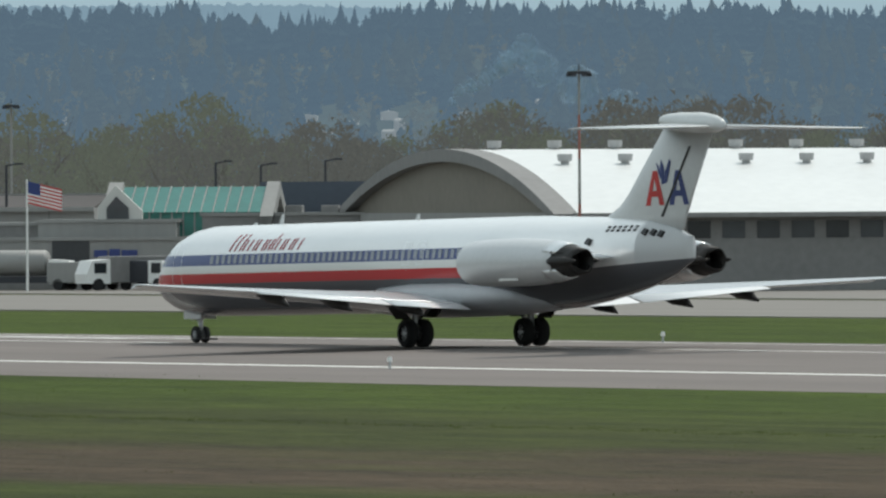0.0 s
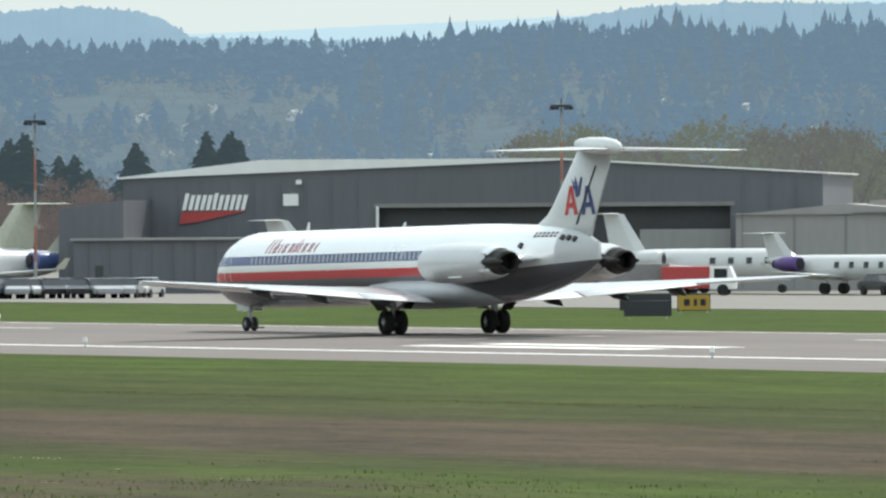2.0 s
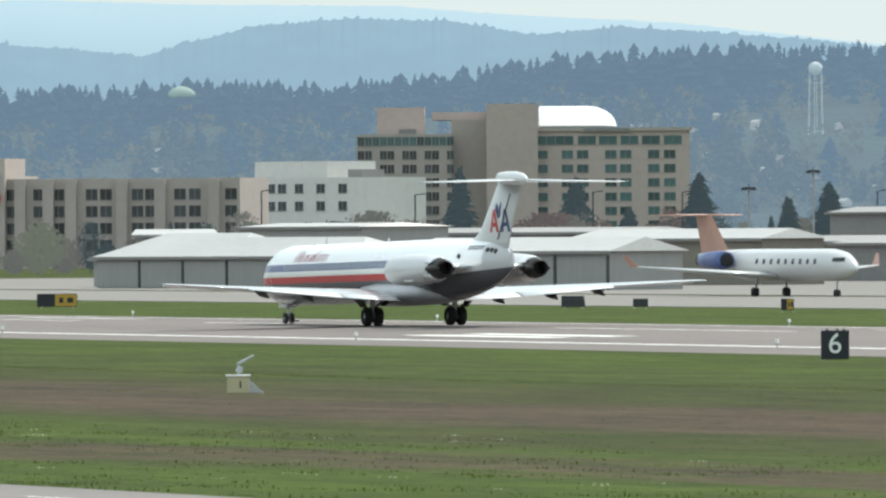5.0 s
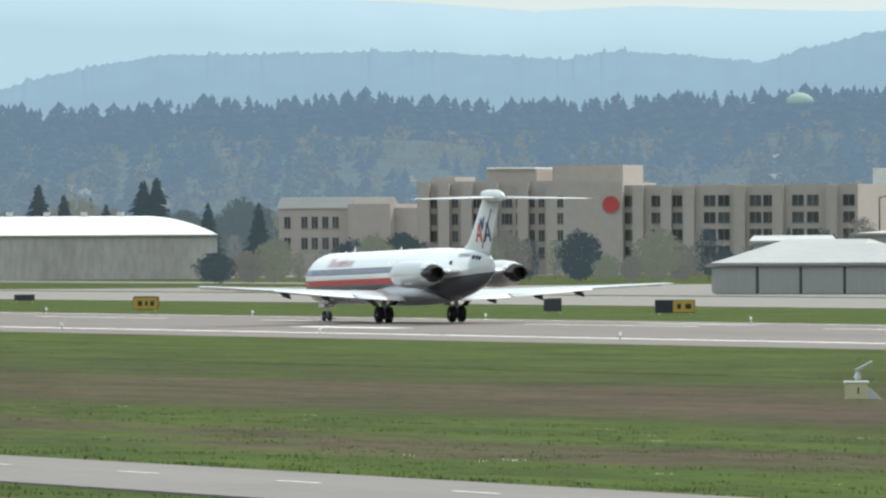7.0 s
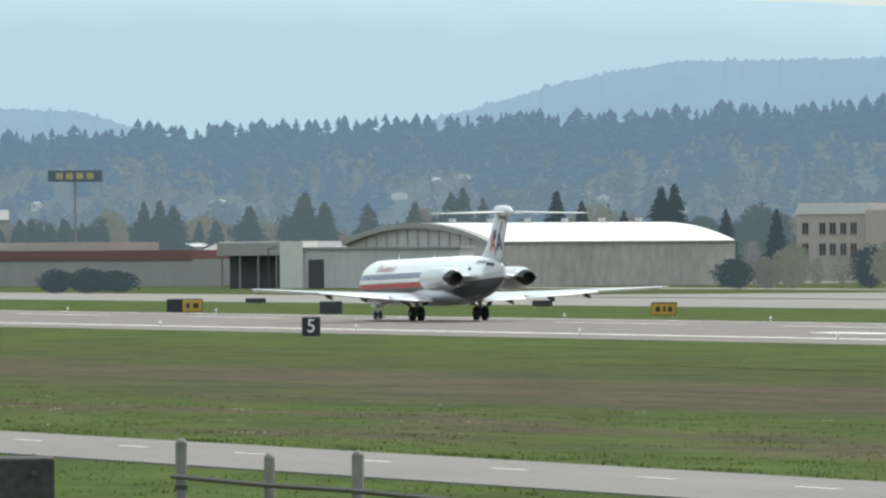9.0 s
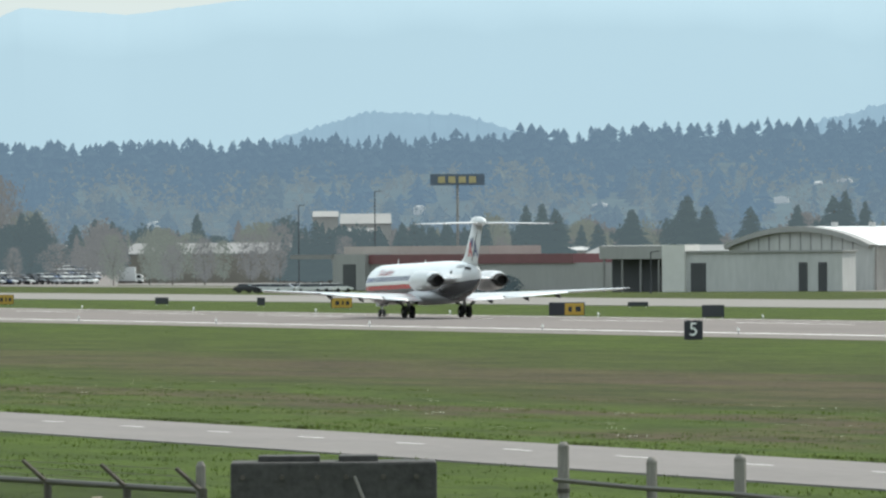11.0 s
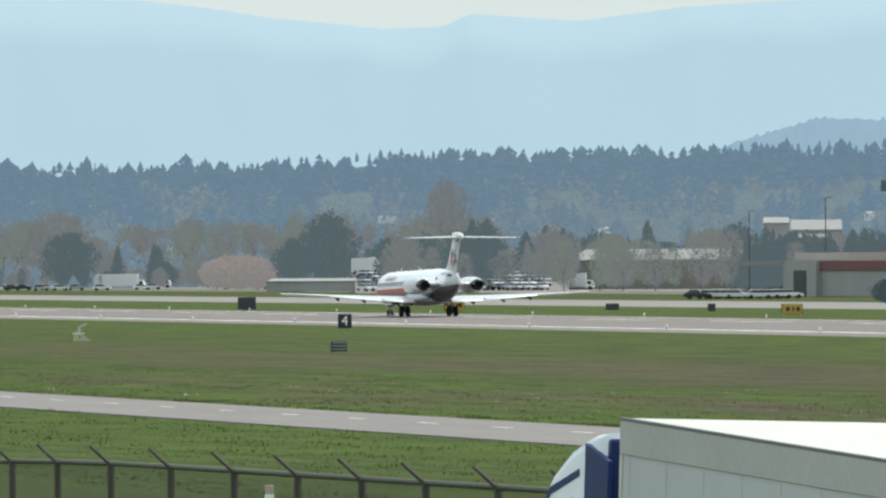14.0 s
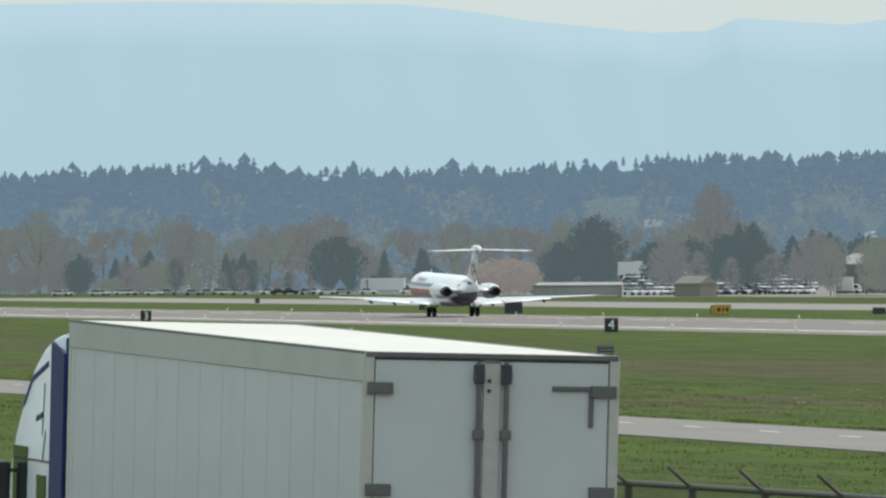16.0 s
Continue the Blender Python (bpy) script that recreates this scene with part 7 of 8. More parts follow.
def heading(b, dist, right, toward, z=0.0):
    """A pose at a bearing with the nose (+y) pointing so far to the right and so far towards the eye."""
    p = at(b, dist, z)
    a = radians(b)
    d = Vector((math.cos(a), -math.sin(a), 0)) * right + Vector((-math.sin(a), -math.cos(a), 0)) * toward
    return Matrix.Translation(p) @ Matrix.Rotation(math.atan2(-d.x, d.y), 4, "Z")


def parked_jet(name, label, m, L, r, fin_h, body="jet_white", tail="jet_white", nac="jet_white", belly=None, ttail=True, group="parked jets"):
    ob = thing(name, label, "airplane", m, group)
    cz = r * 1.0 + 0.09 * L * 0.28 + 0.55
    secs = [(0.5, 0.02, -0.25), (0.49, 0.25, -0.2), (0.465, 0.55, -0.12), (0.42, 0.86, -0.03), (0.36, 1, 0), (-0.15, 1, 0), (-0.28, 0.82, 0.14), (-0.4, 0.45, 0.4), (-0.48, 0.12, 0.6)]
    part("fuselage", loft(bmesh.new(), [ring(0, y * L, cz + dz * r, k * r, k * r, 24) for y, k, dz in secs]), M[body], ob, smooth=True)
    for s in (-1, 1):
        part("wing", loft(bmesh.new(), [foil(s * x, le, te, z, 0.11) for x, le, te, z in ((0, 0.10 * L, -0.10 * L, cz - 0.75 * r), (0.38 * L, -0.10 * L, -0.145 * L, cz - 0.75 * r + 0.03 * L))]), M[body], ob, smooth=True)
        part("winglet", loft(bmesh.new(), [[(s * 0.38 * L, -0.10 * L, cz - 0.75 * r + 0.03 * L), (s * 0.38 * L, -0.145 * L, cz - 0.75 * r + 0.03 * L), (s * 0.385 * L, -0.145 * L, cz - 0.75 * r + 0.03 * L)], [(s * 0.4 * L, -0.14 * L, cz - 0.2 * r + 0.04 * L), (s * 0.4 * L, -0.16 * L, cz - 0.2 * r + 0.04 * L), (s * 0.402 * L, -0.16 * L, cz - 0.2 * r + 0.04 * L)]]), M[tail], ob)
        en = part("engine", loft(bmesh.new(), [ring(s * r * 1.55, y * L, cz + 0.3 * r, q * r, q * r, 18) for y, q in ((-0.17, 0.42), (-0.165, 0.52), (-0.2, 0.6), (-0.27, 0.56), (-0.32, 0.4))]), M[nac], ob, smooth=True)
        part("intake", loft(bmesh.new(), [ring(s * r * 1.55, y * L, cz + 0.3 * r, 0.4 * r, 0.4 * r, 18) for y in (-0.163, -0.166)]), M["soot"], en)
        part("exhaust", loft(bmesh.new(), [ring(s * r * 1.55, y * L, cz + 0.3 * r, 0.33 * r, 0.33 * r, 18) for y in (-0.318, -0.335)]), M["soot"], en)
        zt_ = fin_h if ttail else cz + 0.3 * r
        part("tailplane", loft(bmesh.new(), [foil(s * x, le, te, zt_, 0.09) for x, le, te in ((0, -0.42 * L, -0.50 * L), (0.14 * L, -0.475 * L, -0.515 * L))]), M[tail] if ttail else M[body], ob, smooth=True)
        for i in range(int(L * 0.32)):
            y = 0.33 * L - i * 1.35
            part("cabin_window", boxed(-0.02, 0.02, -0.2, 0.2, -0.22, 0.22), M["glass_dark"], ob, m=pose(s * (r * 0.985), y, cz + 0.22 * r, 0, -s * 12, 0))
        part("cockpit_window", boxed(-0.02, 0.02, -0.035 * L * 0.6, 0.035 * L * 0.6, -0.12 * r, 0.14 * r), M["glass_dark"], ob, m=pose(s * r * 0.62, 0.445 * L, cz + 0.33 * r, 0, -s * 25, s * 28))
        part("main_leg", tube(bmesh.new(), (s * r * 1.1, -0.03 * L, 0.3), (s * r * 1.0, -0.02 * L, cz - 0.6 * r), 0.09, 0.11, 8), M["steel"], ob)
        part("tyre", tube(bmesh.new(), (s * r * 1.1 - 0.22, -0.03 * L, 0.38), (s * r * 1.1 + 0.22, -0.03 * L, 0.38), 0.38, 0.38, 18), M["tyre"], ob)
    part("nose_leg", tube(bmesh.new(), (0, 0.38 * L, 0.3), (0, 0.38 * L, cz - 0.7 * r), 0.08, 0.1, 8), M["steel"], ob)
    part("tyre", tube(bmesh.new(), (-0.2, 0.38 * L, 0.3), (0.2, 0.38 * L, 0.3), 0.3, 0.3, 18), M["tyre"], ob)
    z0 = cz + 0.45 * r
    part("fin", loft(bmesh.new(), [[(h, le - u * (le - te), z) for u, h in ((0, 0.0), (0.3, w), (1, 0.01))] + [(-h, le - u * (le - te), z) for u, h in ((1, 0.01), (0.3, w))] for z, le, te, w in ((z0, -0.27 * L, -0.46 * L, 0.16), (fin_h, -0.40 * L, -0.5 * L, 0.1))]), M[tail], ob)
    return ob


def turboprop(name, label, m, L=32.8, tail="jet_purple"):
    ob = thing(name, label, "airplane", m, "parked turboprops")
    r, cz = 1.35, 2.55
    secs = [(0.5, 0.05, -0.3), (0.488, 0.35, -0.25), (0.46, 0.7, -0.12), (0.42, 0.93, -0.02), (0.37, 1, 0), (-0.12, 1, 0), (-0.28, 0.75, 0.25), (-0.42, 0.35, 0.6), (-0.49, 0.1, 0.8)]
    part("fuselage", loft(bmesh.new(), [ring(0, y * L, cz + dz * r, k * r, k * r, 24) for y, k, dz in secs]), M["jet_white"], ob, smooth=True)
    for s in (-1, 1):
        part("wing", loft(bmesh.new(), [foil(s * x, le, te, cz + 1.35, 0.13) for x, le, te in ((0, 2.6, -0.9), (5, 2.5, -0.8), (14.2, 1.7, 0.2))]), M["jet_white"], ob, smooth=True)
        en = part("nacelle", loft(bmesh.new(), [ring(s * 4.4, y, cz + 0.9, q, q * 1.15, 16) for y, q in ((5.0, 0.18), (4.7, 0.42), (3.0, 0.6), (-0.5, 0.55), (-3.2, 0.1))]), M["jet_white"], ob, smooth=True)
        part("spinner", loft(bmesh.new(), [ring(s * 4.4, y, cz + 0.9, q, q, 14) for y, q in ((5.6, 0.04), (5.3, 0.2), (4.9, 0.28))]), M["sign_back"], en, smooth=True)
        for k in range(6):
            a = 6.283 * k / 6 + 0.3
            part("blade", boxed(-0.16, 0.16, -0.04, 0.04, 0.2, 2.05, 0.02), M["sign_back"], en, m=pose(s * 4.4, 5.15, cz + 0.9, 0, math.degrees(a), 0))
        part("main_leg", tube(bmesh.new(), (s * 4.4, 0.4, 0.4), (s * 4.4, 0.2, cz + 0.5), 0.12, 0.14, 8), M["steel"], ob)
        part("tyre", tube(bmesh.new(), (s * 4.4 - 0.4, 0.4, 0.48), (s * 4.4 + 0.4, 0.4, 0.48), 0.48, 0.48, 20), M["tyre"], ob)
        part("tailplane", loft(bmesh.new(), [foil(s * x, le, te, 7.7, 0.1) for x, le, te in ((0, -14.6, -16.8), (4.6, -15.5, -16.9))]), M["jet_white"], ob, smooth=True)
        part("cockpit_window", boxed(-0.02, 0.02, -0.55, 0.55, -0.16, 0.2), M["glass_dark"], ob, m=pose(s * 0.88, 14.9, cz + 0.5, 0, -s * 24, s * 26))
        for i in range(17):
            part("cabin_window", boxed(-0.02, 0.02, -0.15, 0.15, -0.2, 0.2), M["glass_dark"], ob, m=pose(s * 1.33, 11 - 1.1 * i, cz + 0.28, 0, -s * 12, 0))
    part("nose_leg", tube(bmesh.new(), (0, 13.6, 0.3), (0, 13.6, cz - 1), 0.1, 0.1, 8), M["steel"], ob)
    part("tyre", tube(bmesh.new(), (-0.3, 13.6, 0.32), (0.3, 13.6, 0.32), 0.32, 0.32, 18), M["tyre"], ob)
    part("fin", loft(bmesh.new(), [[(h, le - u * (le - te), z) for u, h in ((0, 0.0), (0.3, w), (1, 0.01))] + [(-h, le - u * (le - te), z) for u, h in ((1, 0.01), (0.3, w))] for z, le, te, w in ((3.3, -7.5, -15.6, 0.2), (5.0, -12.0, -16.0, 0.2), (7.7, -14.3, -16.9, 0.12))]), M[tail], ob)
    part("tail_emblem", boxed(-0.215, 0.215, -14.9, -13.9, 4.9, 6.3), M["jet_cream"], ob)
    return ob


parked_jet("business_jet", "white business jet with a T-tail parked on the apron", heading(24.963, 862, 0.92, 0.39), 17.5, 1.15, 5.3)
parked_jet("business_jet", "white business jet parked nose to the hangar", heading(26.447, 880, 0.95, 0.3), 15, 1.1, 5.6, tail="grey_paint")
parked_jet("business_jet", "small white jet with a pale fin by the apron edge", heading(25.316, 845, 0.85, 0.5), 12, 0.8, 4.0)
parked_jet("business_jet", "cream-tailed business jet parked on the apron", heading(22.812, 920, -0.8, 0.6), 24, 1.2, 6.6, tail="jet_cream")
parked_jet("business_jet", "cream-tailed business jet parked on the apron", heading(23.123, 905, -0.85, 0.5), 19, 1.1, 5.4, tail="jet_cream", nac="jet_blue")
taxiing = turboprop("turboprop_airliner", "white twin turboprop airliner with a dark purple tail", heading(22.42, 895, 0.32, 0.947))
parked_jet("business_jet", "small white jet parked tail to the shed", heading(27.462, 868, -0.35, 0.93), 13, 0.85, 4.4)
parked_jet("business_jet", "white business jet with a purple stripe on the apron", heading(27.061, 862, 0.75, 0.66), 14, 0.9, 4.2, nac="jet_purple")
parked_jet("parked_airliner", "white jet airliner with a blue and orange tail", heading(21.257, 1055, 0.45, 0.89), 30, 1.35, 6.9, tail="jet_orange", nac="jet_blue")

# ---- a wisp of blue smoke over the trees behind the arched hangar ----
M["smoke"] = material("thin_blue_smoke", (0.42, 0.58, 0.72), 1.0, 0.0, 0.1, 0.5, spec=0.0)
nt = M["smoke"].node_tree
so, sn, sr = nt.nodes.new("ShaderNodeTexCoord"), nt.nodes.new("ShaderNodeTexNoise"), nt.nodes.new("ShaderNodeMapRange")
sn.inputs["Scale"].default_value, sn.inputs["Detail"].default_value = 0.55, 5
sr.inputs[1].default_value, sr.inputs[2].default_value, sr.inputs[3].default_value, sr.inputs[4].default_value = 0.34, 0.74, 0.0, 0.30
nt.links.new(so.outputs["Object"], sn.inputs["Vector"])
nt.links.new(sn.outputs[0], sr.inputs[0])
nt.links.new(sr.outputs[0], nt.nodes["Principled BSDF"].inputs["Alpha"])
bm = bmesh.new()
sr_ = random.Random(41)
trail = [(30.38 + 0.33 * k / 9, 0.47 + 0.24 * k / 9, 0.6 + 0.11 * k) for k in range(10)] + [(30.80, 0.60, 2.2), (30.97, 0.52, 2.6), (31.12, 0.44, 2.4)]
for b, el_, r in trail:
    c = at(b + sr_.uniform(-0.02, 0.02), 1600, EYE + 1600 * math.tan(radians(el_ + sr_.uniform(-0.02, 0.02))))
    made = bmesh.ops.create_icosphere(bm, subdivisions=3, radius=1.0)["verts"]
    for v in made:
        q = v.co.copy()
        v.co = c + q * r * (1 + 0.45 * noise.noise(q * 1.7 + c * 0.13))
tagged(part("smoke_wisp", bm, M["smoke"], smooth=True), "thin blue smoke wisp rising over the trees", "smoke", kind="stuff")

# ---- vehicles ----
def car_meshes(colour):
    paint = material("car_paint", colour, 0.25, 0.1, 0.05)
    bm = bmesh.new()
    prism(bm, [(-2.2, 0.35), (2.2, 0.35), (2.25, 0.7), (1.4, 0.92), (-1.9, 0.95), (-2.25, 0.8)], -0.85, 0.85, "x")
    bmesh.ops.bevel(bm, geom=bm.edges[:], offset=0.07, segments=2, affect="EDGES")
    body = mesh_of(bm, "body")
    body.materials.append(paint)
    bm = bmesh.new()
    loft(bm, [[(-0.78, 0.9, 0.9), (0.78, 0.9, 0.9), (0.78, -1.75, 0.92), (-0.78, -1.75, 0.92)], [(-0.62, 0.15, 1.38), (0.62, 0.15, 1.38), (0.62, -1.3, 1.38), (-0.62, -1.3, 1.38)]])
    cab = mesh_of(bm, "cabin_glass")
    cab.materials.append(M["glass_dark"])
    bm = boxed(-0.62, 0.62, -1.3, 0.15, 1.37, 1.44, 0.03)
    roof = mesh_of(bm, "roof")
    roof.materials.append(paint)
    wh = mesh_of(tube(bmesh.new(), (-0.1, 0, 0), (0.1, 0, 0), 0.33, 0.33, 14), "wheel")
    wh.materials.append(M["tyre"])
    return body, cab, roof, wh


CARS = [car_meshes(c) for c in ((0.6, 0.6, 0.6), (0.35, 0.36, 0.38), (0.03, 0.03, 0.035), (0.25, 0.03, 0.03), (0.05, 0.08, 0.16), (0.7, 0.7, 0.68))]
CAR_WORDS = ["silver", "grey", "black", "dark red", "dark blue", "white"]


def car(i, m, group):
    ob = thing("parked_car", CAR_WORDS[i] + " car parked in a row", "car", m, group)
    b_, c_, r_, w_ = CARS[i]
    for nm, me in (("body", b_), ("cabin_glass", c_), ("roof", r_)):
        o = new(nm, me)
        o.parent = ob
    for x in (-0.8, 0.8):
        for y in (-1.35, 1.35):
            o = new("wheel", w_)
            o.parent = ob
            o.matrix_basis = Matrix.Translation((x, y, 0.33))
    return ob


cr = random.Random(9)
for i in range(17):
    b = 22.734 + (23.875 - 22.734) * i / 16
    car(cr.choice([1, 2, 2, 1, 4, 0]), heading(b, 858 + cr.uniform(-2, 2), cr.uniform(-0.4, 0.4), 1), "cars by the apron")
bm = bmesh.new()
lot = [[bm.verts.new(at(b, d, z)) for d, z in ((2520, -0.1), (2545, 0.02), (2800, 4.4), (2960, 4.4), (2965, -0.5))] for b in (10.298, 10.733, 11.278)]
for a, c in zip(lot, lot[1:]):
    for k in range(4):
        bm.faces.new((a[k], c[k], c[k + 1], a[k + 1]))
tagged(part("car_park", bm, M["road"]), "grey car park on gently rising ground", "car park", kind="structure")
car(2, heading(27.268, 846, 0.5, 0.85), "cars by the apron")
for row in range(6):
    for i in range(26):
        b = 10.332 + (11.174 - 10.332) * (i + cr.random() * 0.6) / 26
        if cr.random() < 0.85:
            car(cr.choice([0, 0, 1, 5, 5, 2, 4]), Matrix.Translation((0, 0, 0.04 + (15 + row * 42) * 4.38 / 255)) @ heading(b, 2560 + row * 42, cr.uniform(-0.3, 0.3) + 0.8, 1), "cars in the car park")
for i in range(30):
    b = 7.705 + (9.416 - 7.705) * i / 30
    if cr.random() < 0.7:
        car(cr.choice([0, 1, 5, 5, 2]), heading(b + cr.uniform(-0.02, 0.02), 3000 + cr.uniform(-40, 40), 1, cr.uniform(-0.3, 0.3)), "cars along the far fence")
for i in range(10):
    b = 11.870 + (12.336 - 11.870) * i / 10
    car(cr.choice([0, 1, 5, 2]), heading(b, 1960 + cr.uniform(-10, 10), 1, cr.uniform(-0.3, 0.3)), "cars by the low office")


def van(name, label, m, L, w, h, paint, cab=1.7, group="vans", tank=False):
    ob = thing(name, label, "truck" if L > 5.5 else "van", m, group)
    if tank:
        part("tank", loft(bmesh.new(), [ring(0, y, 1.0 + h * 0.36, w * 0.48 * k, h * 0.36 * k, 20) for y, k in ((-L / 2, 0.8), (-L / 2 + 0.2, 1), (L / 2 - cab - 0.4, 1), (L / 2 - cab - 0.2, 0.8))]), paint, ob, smooth=True)
        slab(ob, "chassis", M["sign_back"], -w * 0.35, w * 0.35, -L / 2, L / 2 - 0.3, 0.5, 0.95)
    else:
        slab(ob, "cargo_body", paint, -w / 2, w / 2, -L / 2, L / 2 - cab, 0.5, h, bevel=0.06)
    bm = bmesh.new()
    y1, y0 = L / 2, L / 2 - cab
    loft(bm, [[(x, y, z) for y, z in ((y0, 0.45), (y1, 0.45), (y1 + 0.05, 1.1), (y1 - 0.35, min(h, 2.0)), (y0, min(h, 2.1)))] for x in (-w * 0.47, w * 0.47)])
    part("cab", bm, M["white_paint"], ob)
    for s in (-1, 1):
        slab(ob, "side_window", M["glass_dark"], s * w * 0.47 - 0.02, s * w * 0.47 + 0.02, y0 + 0.3, y1 - 0.5, 1.15, min(h, 1.85))
        for y in (-L / 2 + 0.9, L / 2 - 0.8):
            part("wheel", tube(bmesh.new(), (s * w * 0.36, y, 0.4), (s * w * 0.5, y, 0.4), 0.4, 0.4, 14), M["tyre"], ob)
    return ob


van("fuel_truck", "pale grey tanker truck standing before the terminal", heading(28.412, 850, 1, 0.2), 7, 2.2, 2.4, M["clad_light"], group="ground vehicles", tank=True)
van("service_van", "pale grey service van before the terminal", heading(28.684, 848, 0.8, 0.5), 5, 1.9, 1.9, M["clad_light"], group="ground vehicles")
van("baggage_truck", "grey service truck before the terminal", heading(28.853, 846, -0.9, 0.4), 6, 2.2, 2.3, M["clad_mid"], group="ground vehicles")
van("service_van", "dark van parked before the terminal", heading(28.982, 845, 0.7, 0.7), 4.8, 1.9, 2.0, M["sign_back"], group="ground vehicles")
van("yellow_tug", "yellow ground service truck on the apron", heading(24.709, 830, 0.8, 0.4), 3.6, 1.8, 1.7, M["sign_amber"], group="ground vehicles")
van("red_truck", "dark red service truck on the apron", heading(26.421, 850, 1, 0.1), 5, 2.0, 2.0, M["logo_red"], group="ground vehicles")
van("grey_truck", "grey service truck on the apron", heading(26.187, 852, 1, 0.1), 6.5, 2.2, 2.2, M["clad_mid"], group="ground vehicles")
for i, (x, d_) in enumerate(((10.396, 2750), (10.474, 2760), (10.656, 2900), (10.759, 2900), (8.483, 3300), (8.224, 3300), (9.199, 3250), (9.354, 3250), (9.235, 3200), (11.278, 2700), (10.427, 2850), (10.687, 2850), (9.795, 3000))):
    van("box_trailer", "long white box trailer beyond the airfield", Matrix.Translation((0, 0, (4.42 if d_ > 2800 else 3.56 + 0.0172 * (d_ - 2750)) if i < 4 else 0.0)) @ heading(x, d_, 1, 0.1), 11, 2.5, 3.6, M["jet_white"], group="white trailers")
f = Front(10.539, 10.656, 2540, 2535)
shed("tan_hut", "small tan hut with a rounded roof", f, f.z(10.596, -0.0715), f.z(10.596, -0.0378), 5, "tan_wall", "tan_wall", over=0.1)
f = Front(9.891, 10.324, 2700, 2690)
shed("low_white_shed", "long low white shed by the car park", f, f.z(10.111, -0.0762), f.z(10.111, -0.0632), 6, "clad_light", "clad_light", over=0.1)
f = Front(11.006, 11.330, 2950, 2950)
shed("low_grey_hall", "low grey hall behind the car park", f, f.z(11.174, 0.0338), f.z(11.174, 0.0545), 10, "clad_mid", "grey_roof", over=0.1)
f = Front(11.278, 12.211, 2750, 2700)
shed("low_brown_hall", "long low brown building beyond the car park", f, f.z(11.693, 0.0124), f.z(11.693, 0.0616), 10, "tan_wall", "grey_roof", over=0.1)
f = Front(12.343, 13.483, 2400, 2350)
shed("low_cream_hall", "long low cream building with a flat roof", f, f.z(12.965, 0.0158), f.z(12.965, 0.0340), 12, "hotel_cream", "shed_roof", over=0.1)
f = Front(10.324, 10.816, 2900, 2900)
shed("low_white_hall", "low white hall beyond the airfield fence", f, f.z(10.557, -0.0405), f.z(10.557, -0.0094), 10, "hotel_white", "shed_roof", over=0.1)
for a, b_, d_, e0_, e1_ in ((12.172, 12.289, 3000, (12.211, 0.1776)[1], (12.211, 0.2035)[1]), (12.315, 12.496, 3000, (12.419, 0.1556)[1], (12.419, 0.1867)[1]), (12.298, 12.531, 2700, (12.414, 0.1451)[1], (12.414, 0.1917)[1]), (12.323, 12.453, 2690, (12.388, 0.0597)[1], (12.388, 0.1245)[1])):
    f = Front(a, b_, d_, d_)
    shed("white_roofed_house", "white-roofed building among the trees", f, EYE + d_ * math.tan(radians(e0_)), EYE + d_ * math.tan(radians(e1_)), 9, "clad_light", "clad_light", over=0.1)


# ---- the near side: fence, posts, concrete housing, passing truck ----
M["galv"] = material("dull_galvanised_steel", (0.085, 0.075, 0.062), 0.6, 0.5, 0.2, 4)
M["old_wood"] = material("weathered_grey_post", (0.20, 0.185, 0.165), 0.85, 0, 0.3, 6, 0.4, 18, stretch=(1, 1, 0.2))
M["dark_concrete"] = material("dark_stained_concrete", (0.045, 0.043, 0.04), 0.85, 0, 0.55, 2.5, 0.4, 9)
FX = 30.0


def rail_z(y):
    """Height of the fence's top rail, which climbs with the levee and sinks beyond its crest."""
    return 2.99 - 0.0046 * (y - 150) - 0.00035 * max(0.0, y - 182) ** 2


def fence_run(ys, label):
    f = thing("perimeter_fence", label, "fence")
    for y in ys:
        z = rail_z(y)
        part("post", tube(bmesh.new(), (FX, y, ground_z(FX, y) - 0.3), (FX, y, z + 0.03), 0.055, 0.055, 8), M["galv"], f)
        part("barb_arm", tube(bmesh.new(), (FX, y, z - 0.02), (FX - 0.30, y + 0.12, z + 0.27), 0.034, 0.028, 6), M["galv"], f)
    for ya, yb in zip(ys, ys[1:]):
        za, zb = rail_z(ya), rail_z(yb)
        part("top_rail", tube(bmesh.new(), (FX, ya, za), (FX, yb, zb), 0.04, 0.04, 8), M["galv"], f)
        for k in range(3):
            u = 0.3 + 0.33 * k
            part("barbed_wire", tube(bmesh.new(), (FX - 0.30 * u, ya, za + 0.27 * u), (FX - 0.30 * u, yb, zb + 0.27 * u), 0.005, 0.005, 4), M["galv"], f)
        # woven wire mesh of one bay
        bm = bmesh.new()
        step, h, w = 0.085, 1.9, 0.011
        lo, hi = min(ya, yb), max(ya, yb)
        c = lo - h
        while c < hi:
            for s in (1, -1):
                p0, p1 = max(lo, c), min(hi, c + h)
                if p1 > p0:
                    d0, d1 = ((p0 - c), (p1 - c)) if s == 1 else (h - (p0 - c), h - (p1 - c))
                    bm.faces.new([bm.verts.new(v) for v in ((FX, p0 - w, rail_z(p0) - d0), (FX, p0 + w, rail_z(p0) - d0), (FX, p1 + w, rail_z(p1) - d1), (FX, p1 - w, rail_z(p1) - d1))])
            c += step
        part("wire_mesh", bm, M["galv"], f)
    return f


